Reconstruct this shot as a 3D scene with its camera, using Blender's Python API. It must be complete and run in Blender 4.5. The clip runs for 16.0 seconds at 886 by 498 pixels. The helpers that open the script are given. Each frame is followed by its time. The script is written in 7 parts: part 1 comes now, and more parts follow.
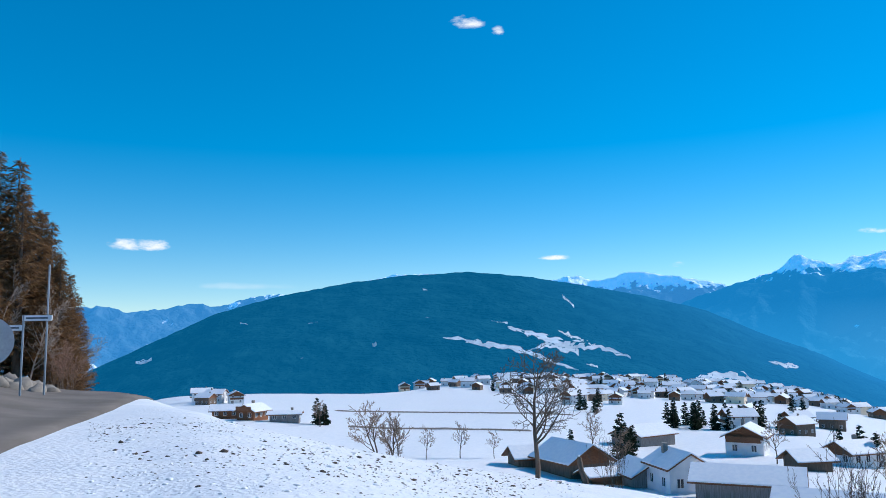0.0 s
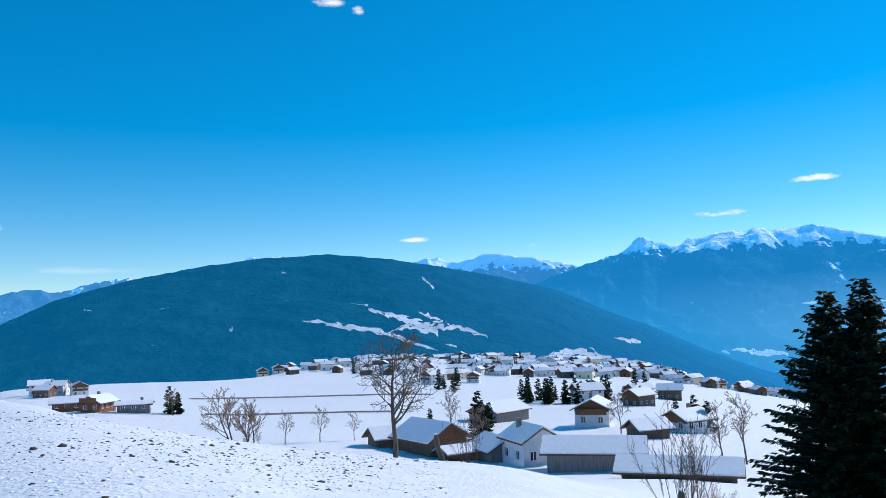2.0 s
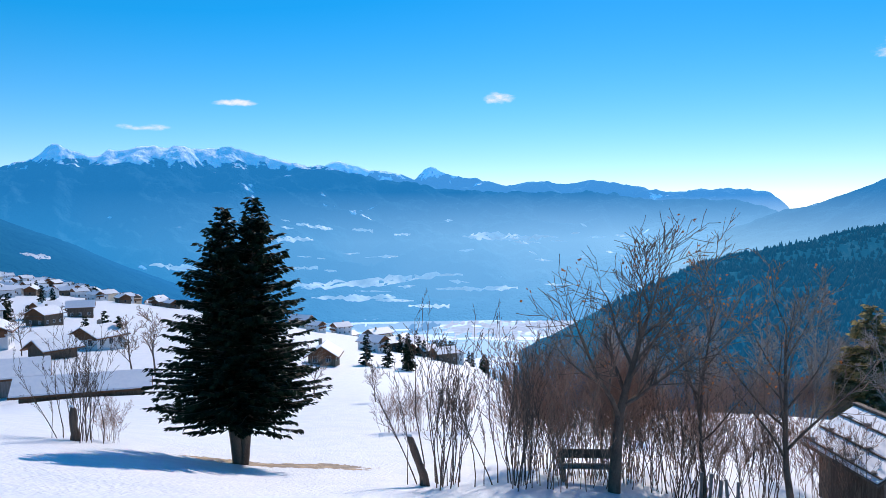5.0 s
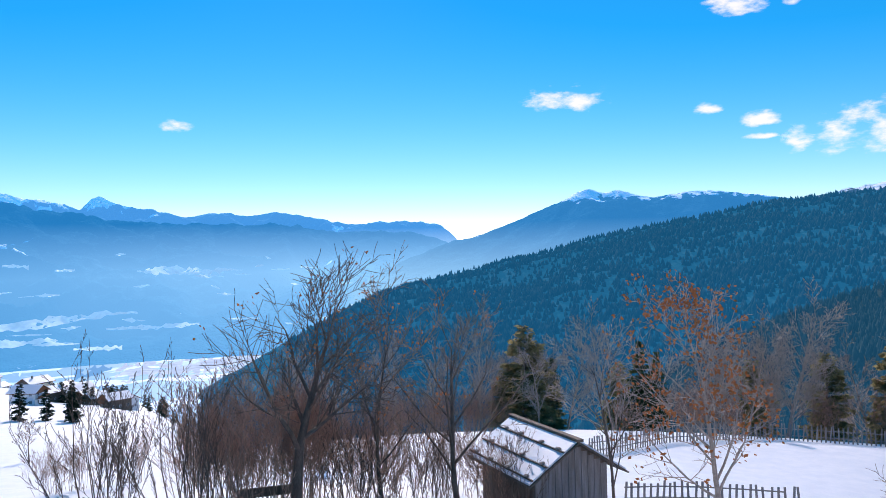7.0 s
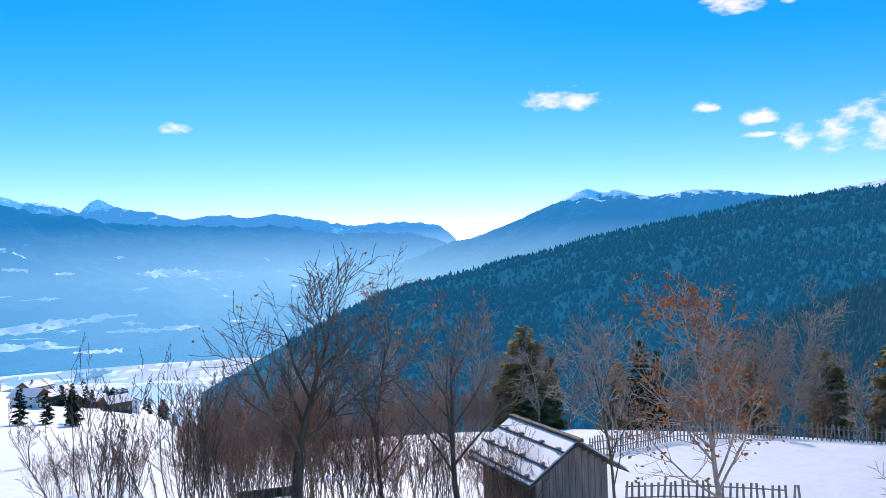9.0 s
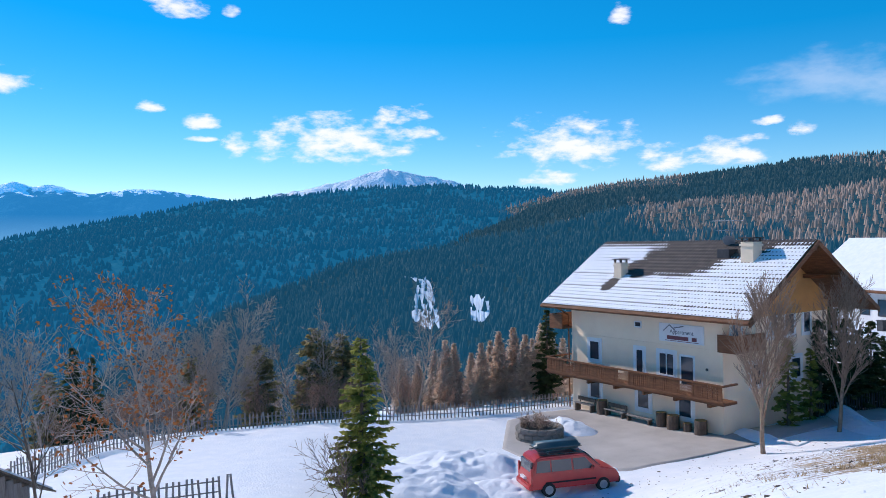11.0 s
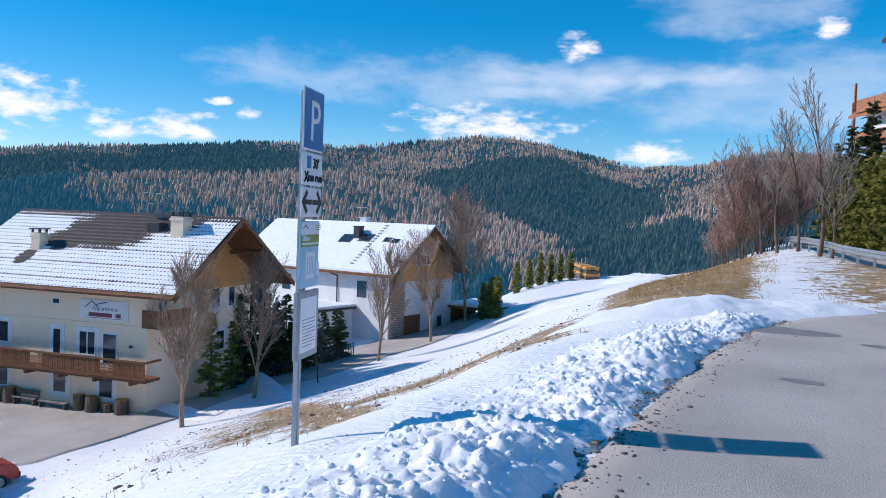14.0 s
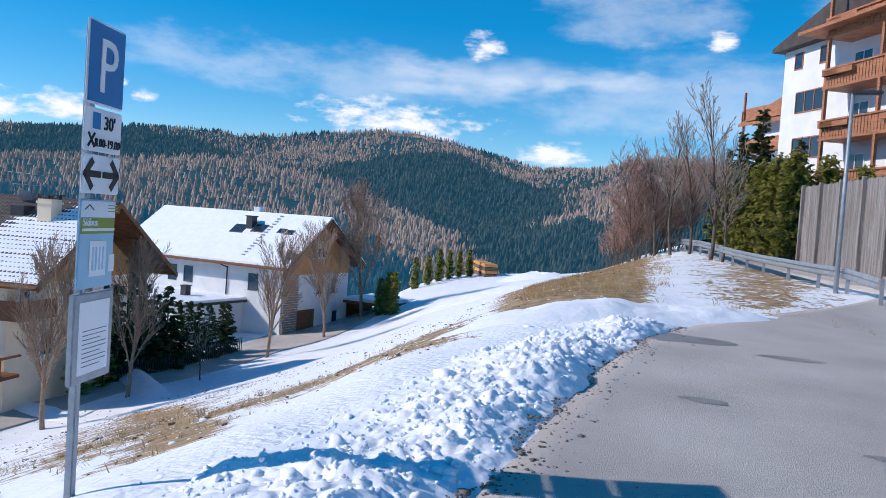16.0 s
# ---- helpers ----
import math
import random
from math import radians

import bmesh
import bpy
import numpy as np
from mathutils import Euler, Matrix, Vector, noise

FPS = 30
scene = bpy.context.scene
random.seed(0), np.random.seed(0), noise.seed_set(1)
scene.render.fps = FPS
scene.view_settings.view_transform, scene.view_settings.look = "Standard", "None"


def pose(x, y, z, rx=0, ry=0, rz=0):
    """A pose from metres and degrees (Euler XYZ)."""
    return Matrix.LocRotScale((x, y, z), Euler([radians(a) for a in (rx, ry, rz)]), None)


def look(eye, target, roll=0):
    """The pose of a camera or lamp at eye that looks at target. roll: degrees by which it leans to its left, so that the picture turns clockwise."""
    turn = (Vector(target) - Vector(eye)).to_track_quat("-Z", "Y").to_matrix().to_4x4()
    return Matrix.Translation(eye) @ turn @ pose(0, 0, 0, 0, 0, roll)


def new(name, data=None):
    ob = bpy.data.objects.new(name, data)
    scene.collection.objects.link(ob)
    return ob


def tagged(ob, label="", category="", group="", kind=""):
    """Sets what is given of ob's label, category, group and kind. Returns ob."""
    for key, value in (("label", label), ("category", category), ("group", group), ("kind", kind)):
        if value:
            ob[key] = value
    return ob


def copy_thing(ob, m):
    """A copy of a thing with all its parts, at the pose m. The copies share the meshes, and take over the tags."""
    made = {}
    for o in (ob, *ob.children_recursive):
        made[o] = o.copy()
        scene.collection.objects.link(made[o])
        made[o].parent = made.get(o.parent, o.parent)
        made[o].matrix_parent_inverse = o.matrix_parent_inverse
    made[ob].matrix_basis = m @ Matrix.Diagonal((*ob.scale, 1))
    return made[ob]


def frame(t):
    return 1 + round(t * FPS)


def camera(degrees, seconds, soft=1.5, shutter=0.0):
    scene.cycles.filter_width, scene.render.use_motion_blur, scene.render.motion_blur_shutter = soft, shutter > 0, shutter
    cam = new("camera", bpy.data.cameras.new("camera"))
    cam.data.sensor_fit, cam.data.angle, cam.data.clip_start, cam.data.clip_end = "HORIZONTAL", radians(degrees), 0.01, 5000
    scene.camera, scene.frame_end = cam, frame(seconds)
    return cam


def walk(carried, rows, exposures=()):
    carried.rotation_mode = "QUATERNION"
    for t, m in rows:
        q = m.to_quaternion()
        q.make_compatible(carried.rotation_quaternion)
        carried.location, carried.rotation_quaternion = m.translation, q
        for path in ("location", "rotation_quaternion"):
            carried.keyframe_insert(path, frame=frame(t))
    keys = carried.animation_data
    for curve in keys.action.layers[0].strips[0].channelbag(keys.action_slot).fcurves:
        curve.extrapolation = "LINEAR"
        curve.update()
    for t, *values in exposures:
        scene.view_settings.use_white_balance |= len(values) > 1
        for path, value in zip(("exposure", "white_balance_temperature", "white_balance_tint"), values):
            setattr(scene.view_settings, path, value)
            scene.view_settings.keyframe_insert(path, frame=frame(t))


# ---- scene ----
cam = camera(58.9, 16.0, soft=0.7)
METRES, EYE, TILT, LEAN, TURN = 4.2, 1.68, 0.0, 0.0, 0.0
ROWS = [
    (0.0, 0.0, 0.0, 0.0, 0.09, 6.8, 0.74),
    (0.5, 0.0034, -0.003, 0.0003, -0.67, 6.8, 0.84),
    (1.0, 0.0101, -0.0093, 0.0003, -2.44, 6.78, 1.08),
    (1.5, 0.0166, -0.0169, 0.0007, -5.28, 6.54, 1.44),
    (2.0, 0.0202, -0.0132, -0.0009, -10.01, 5.28, 1.87),
    (2.5, 0.0331, -0.0188, -0.0054, -15.74, 3.53, 2.28),
    (3.0, 0.0536, -0.0266, -0.0121, -21.76, 1.84, 2.23),
    (3.5, 0.0731, -0.0331, -0.0146, -28.15, 0.73, 2.01),
    (4.0, 0.0777, -0.0436, -0.0152, -35.82, -0.65, 1.75),
    (4.5, 0.0856, -0.0552, -0.0181, -43.76, -2.07, 1.17),
    (5.0, 0.101, -0.0652, -0.0186, -50.6, -1.76, 0.57),
    (5.2, 0.104, -0.069, -0.0182, -53.3, -1.31, 0.55),
    (7.3, 0.1315, -0.104, -0.0132, -74.0, 0.22, 1.3),
    (7.5, 0.1324, -0.1041, -0.0131, -72.39, 0.26, 1.35),
    (8.0, 0.1325, -0.0931, -0.0128, -68.42, 0.46, 1.54),
    (8.2, 0.1325, -0.0935, -0.0128, -67.26, 0.66, 1.6),
    (10.3, 0.1235, -0.142, -0.0139, -98.15, -0.28, 1.6),
    (10.5, 0.1233, -0.1455, -0.0139, -102.29, -0.2, 1.57),
    (11.0, 0.1311, -0.1527, -0.0125, -112.48, -0.66, 1.16),
    (11.5, 0.1373, -0.1595, -0.0142, -121.56, -0.82, 0.65),
    (12.0, 0.1338, -0.19, -0.013, -128.05, -1.16, 0.39),
    (12.5, 0.1147, -0.2647, -0.0091, -135.0, -1.32, -0.02),
    (13.0, 0.1038, -0.3241, -0.0072, -142.52, -1.17, -1.28),
    (13.5, 0.1275, -0.4025, -0.0096, -149.63, -1.56, -2.15),
    (14.0, 0.1423, -0.4751, -0.0176, -151.23, -2.21, -2.15),
    (14.5, 0.1428, -0.5635, -0.0134, -152.49, -2.26, -2.4),
    (15.0, 0.1708, -0.6474, -0.0187, -155.26, -2.21, -3.33),
    (15.5, 0.2001, -0.7413, -0.0263, -157.98, -1.99, -3.96),
    (16.0, 0.2155, -0.8412, -0.0252, -158.31, -2.23, -3.94),
]
walk(cam, [(t, pose(0, 0, EYE, TILT, LEAN, TURN) @ pose(METRES * x, METRES * y, METRES * z, 90 + pitch, roll, yaw)) for t, x, y, z, yaw, pitch, roll in ROWS],
     exposures=[(0, 0.22, 6450, 11), (3, 0.2, 6500, 14), (5, 0.12, 6650, 19), (8, 0.28, 6700, 22), (10.5, 0.2, 6420, 17), (16, 0.22, 6550, 16)])

# ---- daylight ----
SUN_AZ, SUN_EL = 65.0, 33.5
world = bpy.data.worlds.new("sky")
scene.world = world
world.use_nodes = True
wn, wl = world.node_tree.nodes, world.node_tree.links
wn.clear()
sky = wn.new("ShaderNodeTexSky")
sky.sky_type, sky.sun_disc = "NISHITA", False
sky.sun_elevation, sky.sun_rotation = radians(SUN_EL), radians(SUN_AZ)
sky.altitude, sky.air_density, sky.dust_density, sky.ozone_density = 2000, 1.0, 0.12, 3.0
hs = wn.new("ShaderNodeHueSaturation")
hs.inputs["Saturation"].default_value = 1.68
hs.inputs["Hue"].default_value = 0.494
bgn = wn.new("ShaderNodeBackground")
bgn.inputs["Strength"].default_value = 0.178
wo = wn.new("ShaderNodeOutputWorld")
gm = wn.new("ShaderNodeGamma")
gm.inputs["Gamma"].default_value = 0.8
wl.new(sky.outputs[0], gm.inputs["Color"])
wl.new(gm.outputs[0], hs.inputs["Color"])
wl.new(hs.outputs[0], bgn.inputs["Color"])
wl.new(bgn.outputs[0], wo.inputs["Surface"])
SUN_DIR = Vector((math.sin(radians(SUN_AZ)) * math.cos(radians(SUN_EL)), math.cos(radians(SUN_AZ)) * math.cos(radians(SUN_EL)), math.sin(radians(SUN_EL))))
sun_data = bpy.data.lights.new("sun", "SUN")
sun_data.energy, sun_data.angle, sun_data.color = 3.45, radians(0.55), (1.0, 0.95, 0.88)
sun_ob = new("sun", sun_data)
sun_ob.matrix_world = look(SUN_DIR * 300, (0, 0, 0))

# ---- materials ----
def lin(r, g, b):
    """Linear colour from 0 to 255 display values."""
    return tuple((v / 255 / 12.92) if v < 10.3 else ((v / 255 + 0.055) / 1.055) ** 2.4 for v in (r, g, b))


def mat(name, a, b=None, scale=6.0, rough=0.75, bump=0.25, metal=0.0, fine=40.0, stretch=(1, 1, 1), spread=0.0, glow=None, spec=0.3, contrast=(0.35, 0.65)):
    """A surface whose colour wanders between a and b at two scales, with fine relief. spread: how far single objects differ."""
    m = bpy.data.materials.new(name)
    m.use_nodes = True
    n, l = m.node_tree.nodes, m.node_tree.links
    p = n["Principled BSDF"]
    tc, mp = n.new("ShaderNodeTexCoord"), n.new("ShaderNodeMapping")
    mp.inputs["Scale"].default_value = stretch
    l.new(tc.outputs["Object"], mp.inputs[0])
    n1, n2, mx, rp, ad = n.new("ShaderNodeTexNoise"), n.new("ShaderNodeTexNoise"), n.new("ShaderNodeMix"), n.new("ShaderNodeMapRange"), n.new("ShaderNodeMath")
    for k, s in ((n1, scale), (n2, fine)):
        k.inputs["Scale"].default_value, k.inputs["Detail"].default_value = s, 5
        l.new(mp.outputs[0], k.inputs["Vector"])
    ad.operation = "MULTIPLY_ADD"
    l.new(n2.outputs["Fac"], ad.inputs[0])
    ad.inputs[1].default_value = 0.45
    l.new(n1.outputs["Fac"], ad.inputs[2])
    rp.inputs["From Min"].default_value, rp.inputs["From Max"].default_value = contrast[0] + 0.22, contrast[1] + 0.22
    l.new(ad.outputs[0], rp.inputs["Value"])
    mx.data_type = "RGBA"
    l.new(rp.outputs[0], mx.inputs["Factor"])
    b = b or tuple(v * 0.8 for v in a)
    mx.inputs["A"].default_value, mx.inputs["B"].default_value = (*a, 1), (*b, 1)
    out = mx.outputs["Result"]
    if spread:
        oi, hv = n.new("ShaderNodeObjectInfo"), n.new("ShaderNodeHueSaturation")
        mr = n.new("ShaderNodeMapRange")
        mr.inputs["To Min"].default_value, mr.inputs["To Max"].default_value = 1 - spread, 1 + spread
        l.new(oi.outputs["Random"], mr.inputs["Value"])
        l.new(mr.outputs[0], hv.inputs["Value"])
        l.new(out, hv.inputs["Color"])
        out = hv.outputs[0]
    l.new(out, p.inputs["Base Color"])
    p.inputs["Roughness"].default_value, p.inputs["Metallic"].default_value = rough, metal
    p.inputs["Specular IOR Level"].default_value = spec
    if bump:
        bp = n.new("ShaderNodeBump")
        bp.inputs["Strength"].default_value, bp.inputs["Distance"].default_value = bump, 0.02
        l.new(n2.outputs["Fac"], bp.inputs["Height"])
        l.new(bp.outputs[0], p.inputs["Normal"])
    if glow:
        p.inputs["Emission Color"].default_value, p.inputs["Emission Strength"].default_value = (*glow, 1), 1.0
    return m


def glass_mat(name, tint):
    m = bpy.data.materials.new(name)
    m.use_nodes = True
    p = m.node_tree.nodes["Principled BSDF"]
    p.inputs["Base Color"].default_value, p.inputs["Roughness"].default_value = (*tint, 1), 0.05
    p.inputs["Specular IOR Level"].default_value = 0.9
    return m


M_SNOW = mat("snow", (0.88, 0.88, 0.9), (0.8, 0.82, 0.86), 1.2, 0.55, 0.9, fine=9)
M_ROOFSNOW = mat("roof_snow", (0.88, 0.89, 0.92), (0.8, 0.83, 0.88), 2.0, 0.55, 0.2)
M_ASPHALT = mat("asphalt", (0.54, 0.495, 0.46), (0.38, 0.345, 0.32), 0.45, 0.92, 0.7, fine=70, spec=0.12, contrast=(0.25, 0.75))
M_ROAD = mat("road_asphalt", (0.24, 0.21, 0.19), (0.17, 0.15, 0.135), 0.5, 0.95, 0.6, fine=40, spec=0.05)
M_PLASTER = mat("cream_plaster", (0.92, 0.74, 0.55), (0.87, 0.69, 0.5), 0.8, 0.85, 0.25, fine=60)
M_WHITE = mat("white_plaster", (0.78, 0.78, 0.78), (0.68, 0.69, 0.71), 0.8, 0.85, 0.25, fine=60, spread=0.08)
M_OCHRE = mat("ochre_plaster", (0.62, 0.3, 0.1), (0.55, 0.26, 0.09), 0.8, 0.85, 0.25, fine=60)
M_WOOD = mat("brown_wood", (0.24, 0.10, 0.045), (0.15, 0.06, 0.028), 2.0, 0.65, 0.4, stretch=(1, 1, 8), fine=20)
M_BALCONY = mat("red_brown_timber", (0.46, 0.2, 0.1), (0.3, 0.12, 0.06), 2.0, 0.6, 0.4, stretch=(1, 1, 8), fine=20)
M_OLDWOOD = mat("weathered_wood", (0.2, 0.15, 0.115), (0.11, 0.08, 0.06), 1.5, 0.8, 0.5, stretch=(6, 6, 0.6), fine=16, spread=0.15)
M_GREYWOOD = mat("grey_wood", (0.3, 0.28, 0.27), (0.19, 0.165, 0.15), 1.5, 0.8, 0.5, stretch=(6, 6, 0.5), fine=16, spread=0.12)
M_TILE = mat("roof_tile", (0.085, 0.068, 0.06), (0.055, 0.045, 0.042), 2, 0.7, 0.3)
M_GLASS = glass_mat("window_glass", (0.03, 0.04, 0.055))
M_FRAME = mat("white_frame", (0.8, 0.8, 0.79), (0.74, 0.74, 0.73), 3, 0.5, 0.1)
M_DARK = mat("dark_metal", (0.06, 0.06, 0.065), (0.04, 0.04, 0.045), 4, 0.5, 0.1)
M_STEEL = mat("galvanised_steel", (0.33, 0.36, 0.39), (0.27, 0.29, 0.32), 5, 0.5, 0.1, metal=0.3)
M_BARK = mat("bark", (0.17, 0.125, 0.095), (0.1, 0.07, 0.055), 5, 0.9, 0.7, stretch=(1, 1, 0.4))
M_TWIG = mat("twig_bark", (0.34, 0.235, 0.17), (0.22, 0.15, 0.11), 5, 0.9, 0.2)
M_REDTWIG = mat("red_brown_twigs", (0.46, 0.27, 0.19), (0.32, 0.18, 0.13), 5, 0.9, 0.2)
M_TWIGGREY = mat("grey_twig_bark", (0.46, 0.37, 0.31), (0.33, 0.26, 0.21), 5, 0.9, 0.2)
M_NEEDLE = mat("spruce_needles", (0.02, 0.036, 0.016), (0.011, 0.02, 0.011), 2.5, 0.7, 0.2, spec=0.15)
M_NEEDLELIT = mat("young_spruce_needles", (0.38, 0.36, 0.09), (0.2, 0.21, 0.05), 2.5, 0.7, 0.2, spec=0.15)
M_GREEN = mat("green_needles", (0.1, 0.12, 0.05), (0.05, 0.065, 0.03), 2.5, 0.7, 0.2, spec=0.15)
M_LARCH = mat("larch_twigs", (0.76, 0.61, 0.49), (0.62, 0.48, 0.38), 1.5, 0.85, 0.2, spec=0.1)
M_ORANGE = mat("dry_leaves", (0.5, 0.18, 0.06), (0.38, 0.13, 0.05), 3, 0.8, 0.1)
M_GRASS = mat("dry_grass", (0.5, 0.34, 0.16), (0.32, 0.2, 0.09), 1.5, 0.95, 0.8, fine=14)
M_STONE = mat("stone", (0.3, 0.27, 0.24), (0.2, 0.18, 0.16), 2, 0.9, 0.6)



def leafy(m, share=0.5):
    """Thin leaves, needles and twigs let light through."""
    n, l = m.node_tree.nodes, m.node_tree.links
    p, out = n["Principled BSDF"], n["Material Output"]
    tr, mx = n.new("ShaderNodeBsdfTranslucent"), n.new("ShaderNodeMixShader")
    l.new(p.inputs["Base Color"].links[0].from_socket, tr.inputs["Color"])
    mx.inputs[0].default_value = share
    l.new(p.outputs[0], mx.inputs[1])
    l.new(tr.outputs[0], mx.inputs[2])
    l.new(mx.outputs[0], out.inputs["Surface"])
    return m


for m_ in (M_LARCH, M_GREEN, M_NEEDLELIT, M_ORANGE, M_NEEDLE):
    leafy(m_, 0.5 if m_ is not M_NEEDLE else 0.25)


# ---- making things ----
def mesh_of(name, verts, faces, material, smooth=False):
    me = bpy.data.meshes.new(name)
    me.from_pydata([tuple(v) for v in verts], [], faces)
    for k in material if isinstance(material, (list, tuple)) else [material]:
        me.materials.append(k)
    if smooth:
        me.polygons.foreach_set("use_smooth", [True] * len(me.polygons))
    me.update()
    return me


def thing(name, label, category, m, group="", kind=""):
    ob = new(name)
    ob.empty_display_size = 0.2
    ob.matrix_world = m
    return tagged(ob, label, category, group, kind)


def part(name, bm, material, parent, label="", smooth=False):
    """Links a bmesh or mesh as one mesh object under a thing or a part, in the parent's own axes."""
    if isinstance(bm, bmesh.types.BMesh):
        me = bpy.data.meshes.new(name)
        bm.to_mesh(me)
        bm.free()
        me.materials.append(material)
        if smooth:
            me.polygons.foreach_set("use_smooth", [True] * len(me.polygons))
    else:
        me = bm
    ob = new(name, me)
    if parent is not None:
        ob.parent = parent
    if label:
        ob["label"] = label
    return ob


def box(bm, x0, y0, z0, x1, y1, z1, bevel=0.0, m=None):
    made = bmesh.ops.create_cube(bm, size=1.0)
    bmesh.ops.scale(bm, vec=(x1 - x0, y1 - y0, z1 - z0), verts=made["verts"])
    bmesh.ops.translate(bm, vec=((x0 + x1) / 2, (y0 + y1) / 2, (z0 + z1) / 2), verts=made["verts"])
    verts = made["verts"]
    if bevel:
        edges = list({e for v in verts for e in v.link_edges})
        verts = list({v for f in bmesh.ops.bevel(bm, geom=edges, offset=bevel, segments=2, affect="EDGES")["faces"] for v in f.verts} | {v for v in verts if v.is_valid})
    if m is not None:
        bmesh.ops.transform(bm, matrix=m, verts=verts)
    return bm


def boxes(*specs, bevel=0.0):
    bm = bmesh.new()
    for s in specs:
        box(bm, *s, bevel=bevel)
    return bm


def rod(bm, a, b, r0, r1=None, sides=8):
    a, b = Vector(a), Vector(b)
    d = b - a
    m = Matrix.Translation((a + b) / 2) @ d.to_track_quat("Z", "Y").to_matrix().to_4x4()
    bmesh.ops.create_cone(bm, cap_ends=True, segments=sides, radius1=r0, radius2=r0 if r1 is None else r1, depth=d.length, matrix=m)
    return bm


def prism(bm, outline, y0, y1):
    """An outline in x and z, drawn out from y0 to y1."""
    a = [bm.verts.new((x, y0, z)) for x, z in outline]
    b = [bm.verts.new((x, y1, z)) for x, z in outline]
    k = len(outline)
    bm.faces.new(a)
    bm.faces.new(b[::-1])
    for i in range(k):
        bm.faces.new((a[i], b[i], b[(i + 1) % k], a[(i + 1) % k]))
    bmesh.ops.recalc_face_normals(bm, faces=bm.faces)
    return bm


def hash2(i, j, seed):
    s = np.sin(i * 127.1 + j * 311.7 + seed * 74.7) * 43758.5453
    return s - np.floor(s)


def vnoise(x, y, seed=0):
    i, j = np.floor(x), np.floor(y)
    u, v = x - i, y - j
    u, v = u * u * (3 - 2 * u), v * v * (3 - 2 * v)
    return (hash2(i, j, seed) * (1 - u) + hash2(i + 1, j, seed) * u) * (1 - v) + (hash2(i, j + 1, seed) * (1 - u) + hash2(i + 1, j + 1, seed) * u) * v


def fbm(x, y, octaves=5, seed=0):
    total, amp, norm = 0.0, 1.0, 0.0
    for k in range(octaves):
        total = total + amp * (vnoise(x * 2 ** k, y * 2 ** k, seed + k) * 2 - 1)
        norm += amp
        amp *= 0.5
    return total / norm

# ---- the land ----
CX, CY = 0.5, -1.2
PROFILES = {}


def profile(az, *rz):
    PROFILES[az] = rz


# bearing, then distance and height along it
profile(-90, (0, -0.35), (15, 0.0), (40, 5), (200, 40), (900, 150), (5000, 200))
profile(-50, (0, -0.35), (20, -0.2), (32, 1.5), (60, 6), (200, 25), (900, 40), (5000, 0))
profile(-33, (0, -0.35), (20, -0.3), (30, 0.4), (60, 2), (120, -8), (500, -60), (5000, -200))
profile(-27, (0, -0.35), (20, -0.35), (44, -0.35), (60, -0.5), (120, -14), (500, -60), (5000, -200))
profile(-20.5, (0, -0.35), (14, -0.42), (42, -0.4), (48, -1.4), (90, -14), (300, -19), (420, -22), (520, -40), (1000, -120), (5000, -200))
profile(-17, (0, -0.35), (9, -0.32), (30, -0.34), (38, -1.6), (80, -13.5), (300, -19), (420, -22), (520, -40), (1000, -120), (5000, -200))
profile(-12, (0, -0.35), (9, -0.28), (24, -0.72), (32, -2.4), (80, -14), (300, -20), (430, -23), (520, -40), (1000, -120), (5000, -200))
profile(-6, (0, -0.35), (9, -0.35), (24, -1.3), (32, -3.2), (80, -14.5), (230, -20), (430, -23.5), (520, -42), (1000, -120), (5000, -200))
profile(-1, (0, -0.35), (10, -0.7), (26, -1.95), (34, -4), (80, -14.5), (230, -20), (430, -24), (540, -22), (620, -44), (1000, -120), (5000, -200))
profile(5, (0, -0.35), (10, -0.95), (18, -1.65), (28, -2.75), (40, -6), (80, -14.5), (120, -17), (430, -25), (580, -22.5), (680, -50), (1000, -120), (5000, -220))
profile(13, (0, -0.35), (10, -1.2), (30, -3.5), (42, -6.4), (90, -16), (120, -18.5), (450, -27.5), (600, -25), (700, -56), (1000, -140), (5000, -250))
profile(24, (0, -0.35), (10, -1.6), (23, -3.8), (32, -5.3), (60, -10.3), (90, -15.8), (430, -31.5), (590, -31), (690, -65), (1000, -170), (2500, -320), (5000, -330))
profile(36, (0, -0.35), (10, -2.0), (21, -4.6), (40, -8.1), (60, -11), (100, -18), (420, -43), (520, -70), (1000, -200), (2500, -330), (5000, -330))
profile(47, (0, -0.35), (10, -2.4), (20, -4.9), (40, -8.5), (60, -11.7), (120, -23), (350, -51), (450, -85), (1000, -220), (2500, -330), (5000, -330))
profile(53, (0, -0.35), (10, -2.5), (20, -5.0), (40, -8.4), (60, -12.2), (120, -25), (330, -55), (430, -92), (1000, -225), (2500, -330), (5000, -330))
profile(60, (0, -0.35), (10, -2.5), (19, -5.0), (40, -8.0), (50, -9.9), (60, -13), (120, -38), (330, -95), (1000, -230), (2500, -330), (5000, -330))
profile(72, (0, -0.35), (10, -2.7), (22, -6.3), (35, -8.0), (50, -9.8), (62, -12.5), (120, -32), (400, -110), (1000, -240), (2500, -330), (5000, -330))
profile(82, (0, -0.35), (8, -2.3), (24, -7.2), (30, -7.7), (40, -8.8), (50, -9.7), (60, -12), (120, -35), (400, -120), (1000, -240), (5000, -300))
profile(100, (0, -0.35), (7, -1.9), (24, -7.0), (32, -8.3), (45, -9.6), (52, -10.1), (62, -12.5), (120, -32), (400, -90), (1000, -150), (5000, -200))
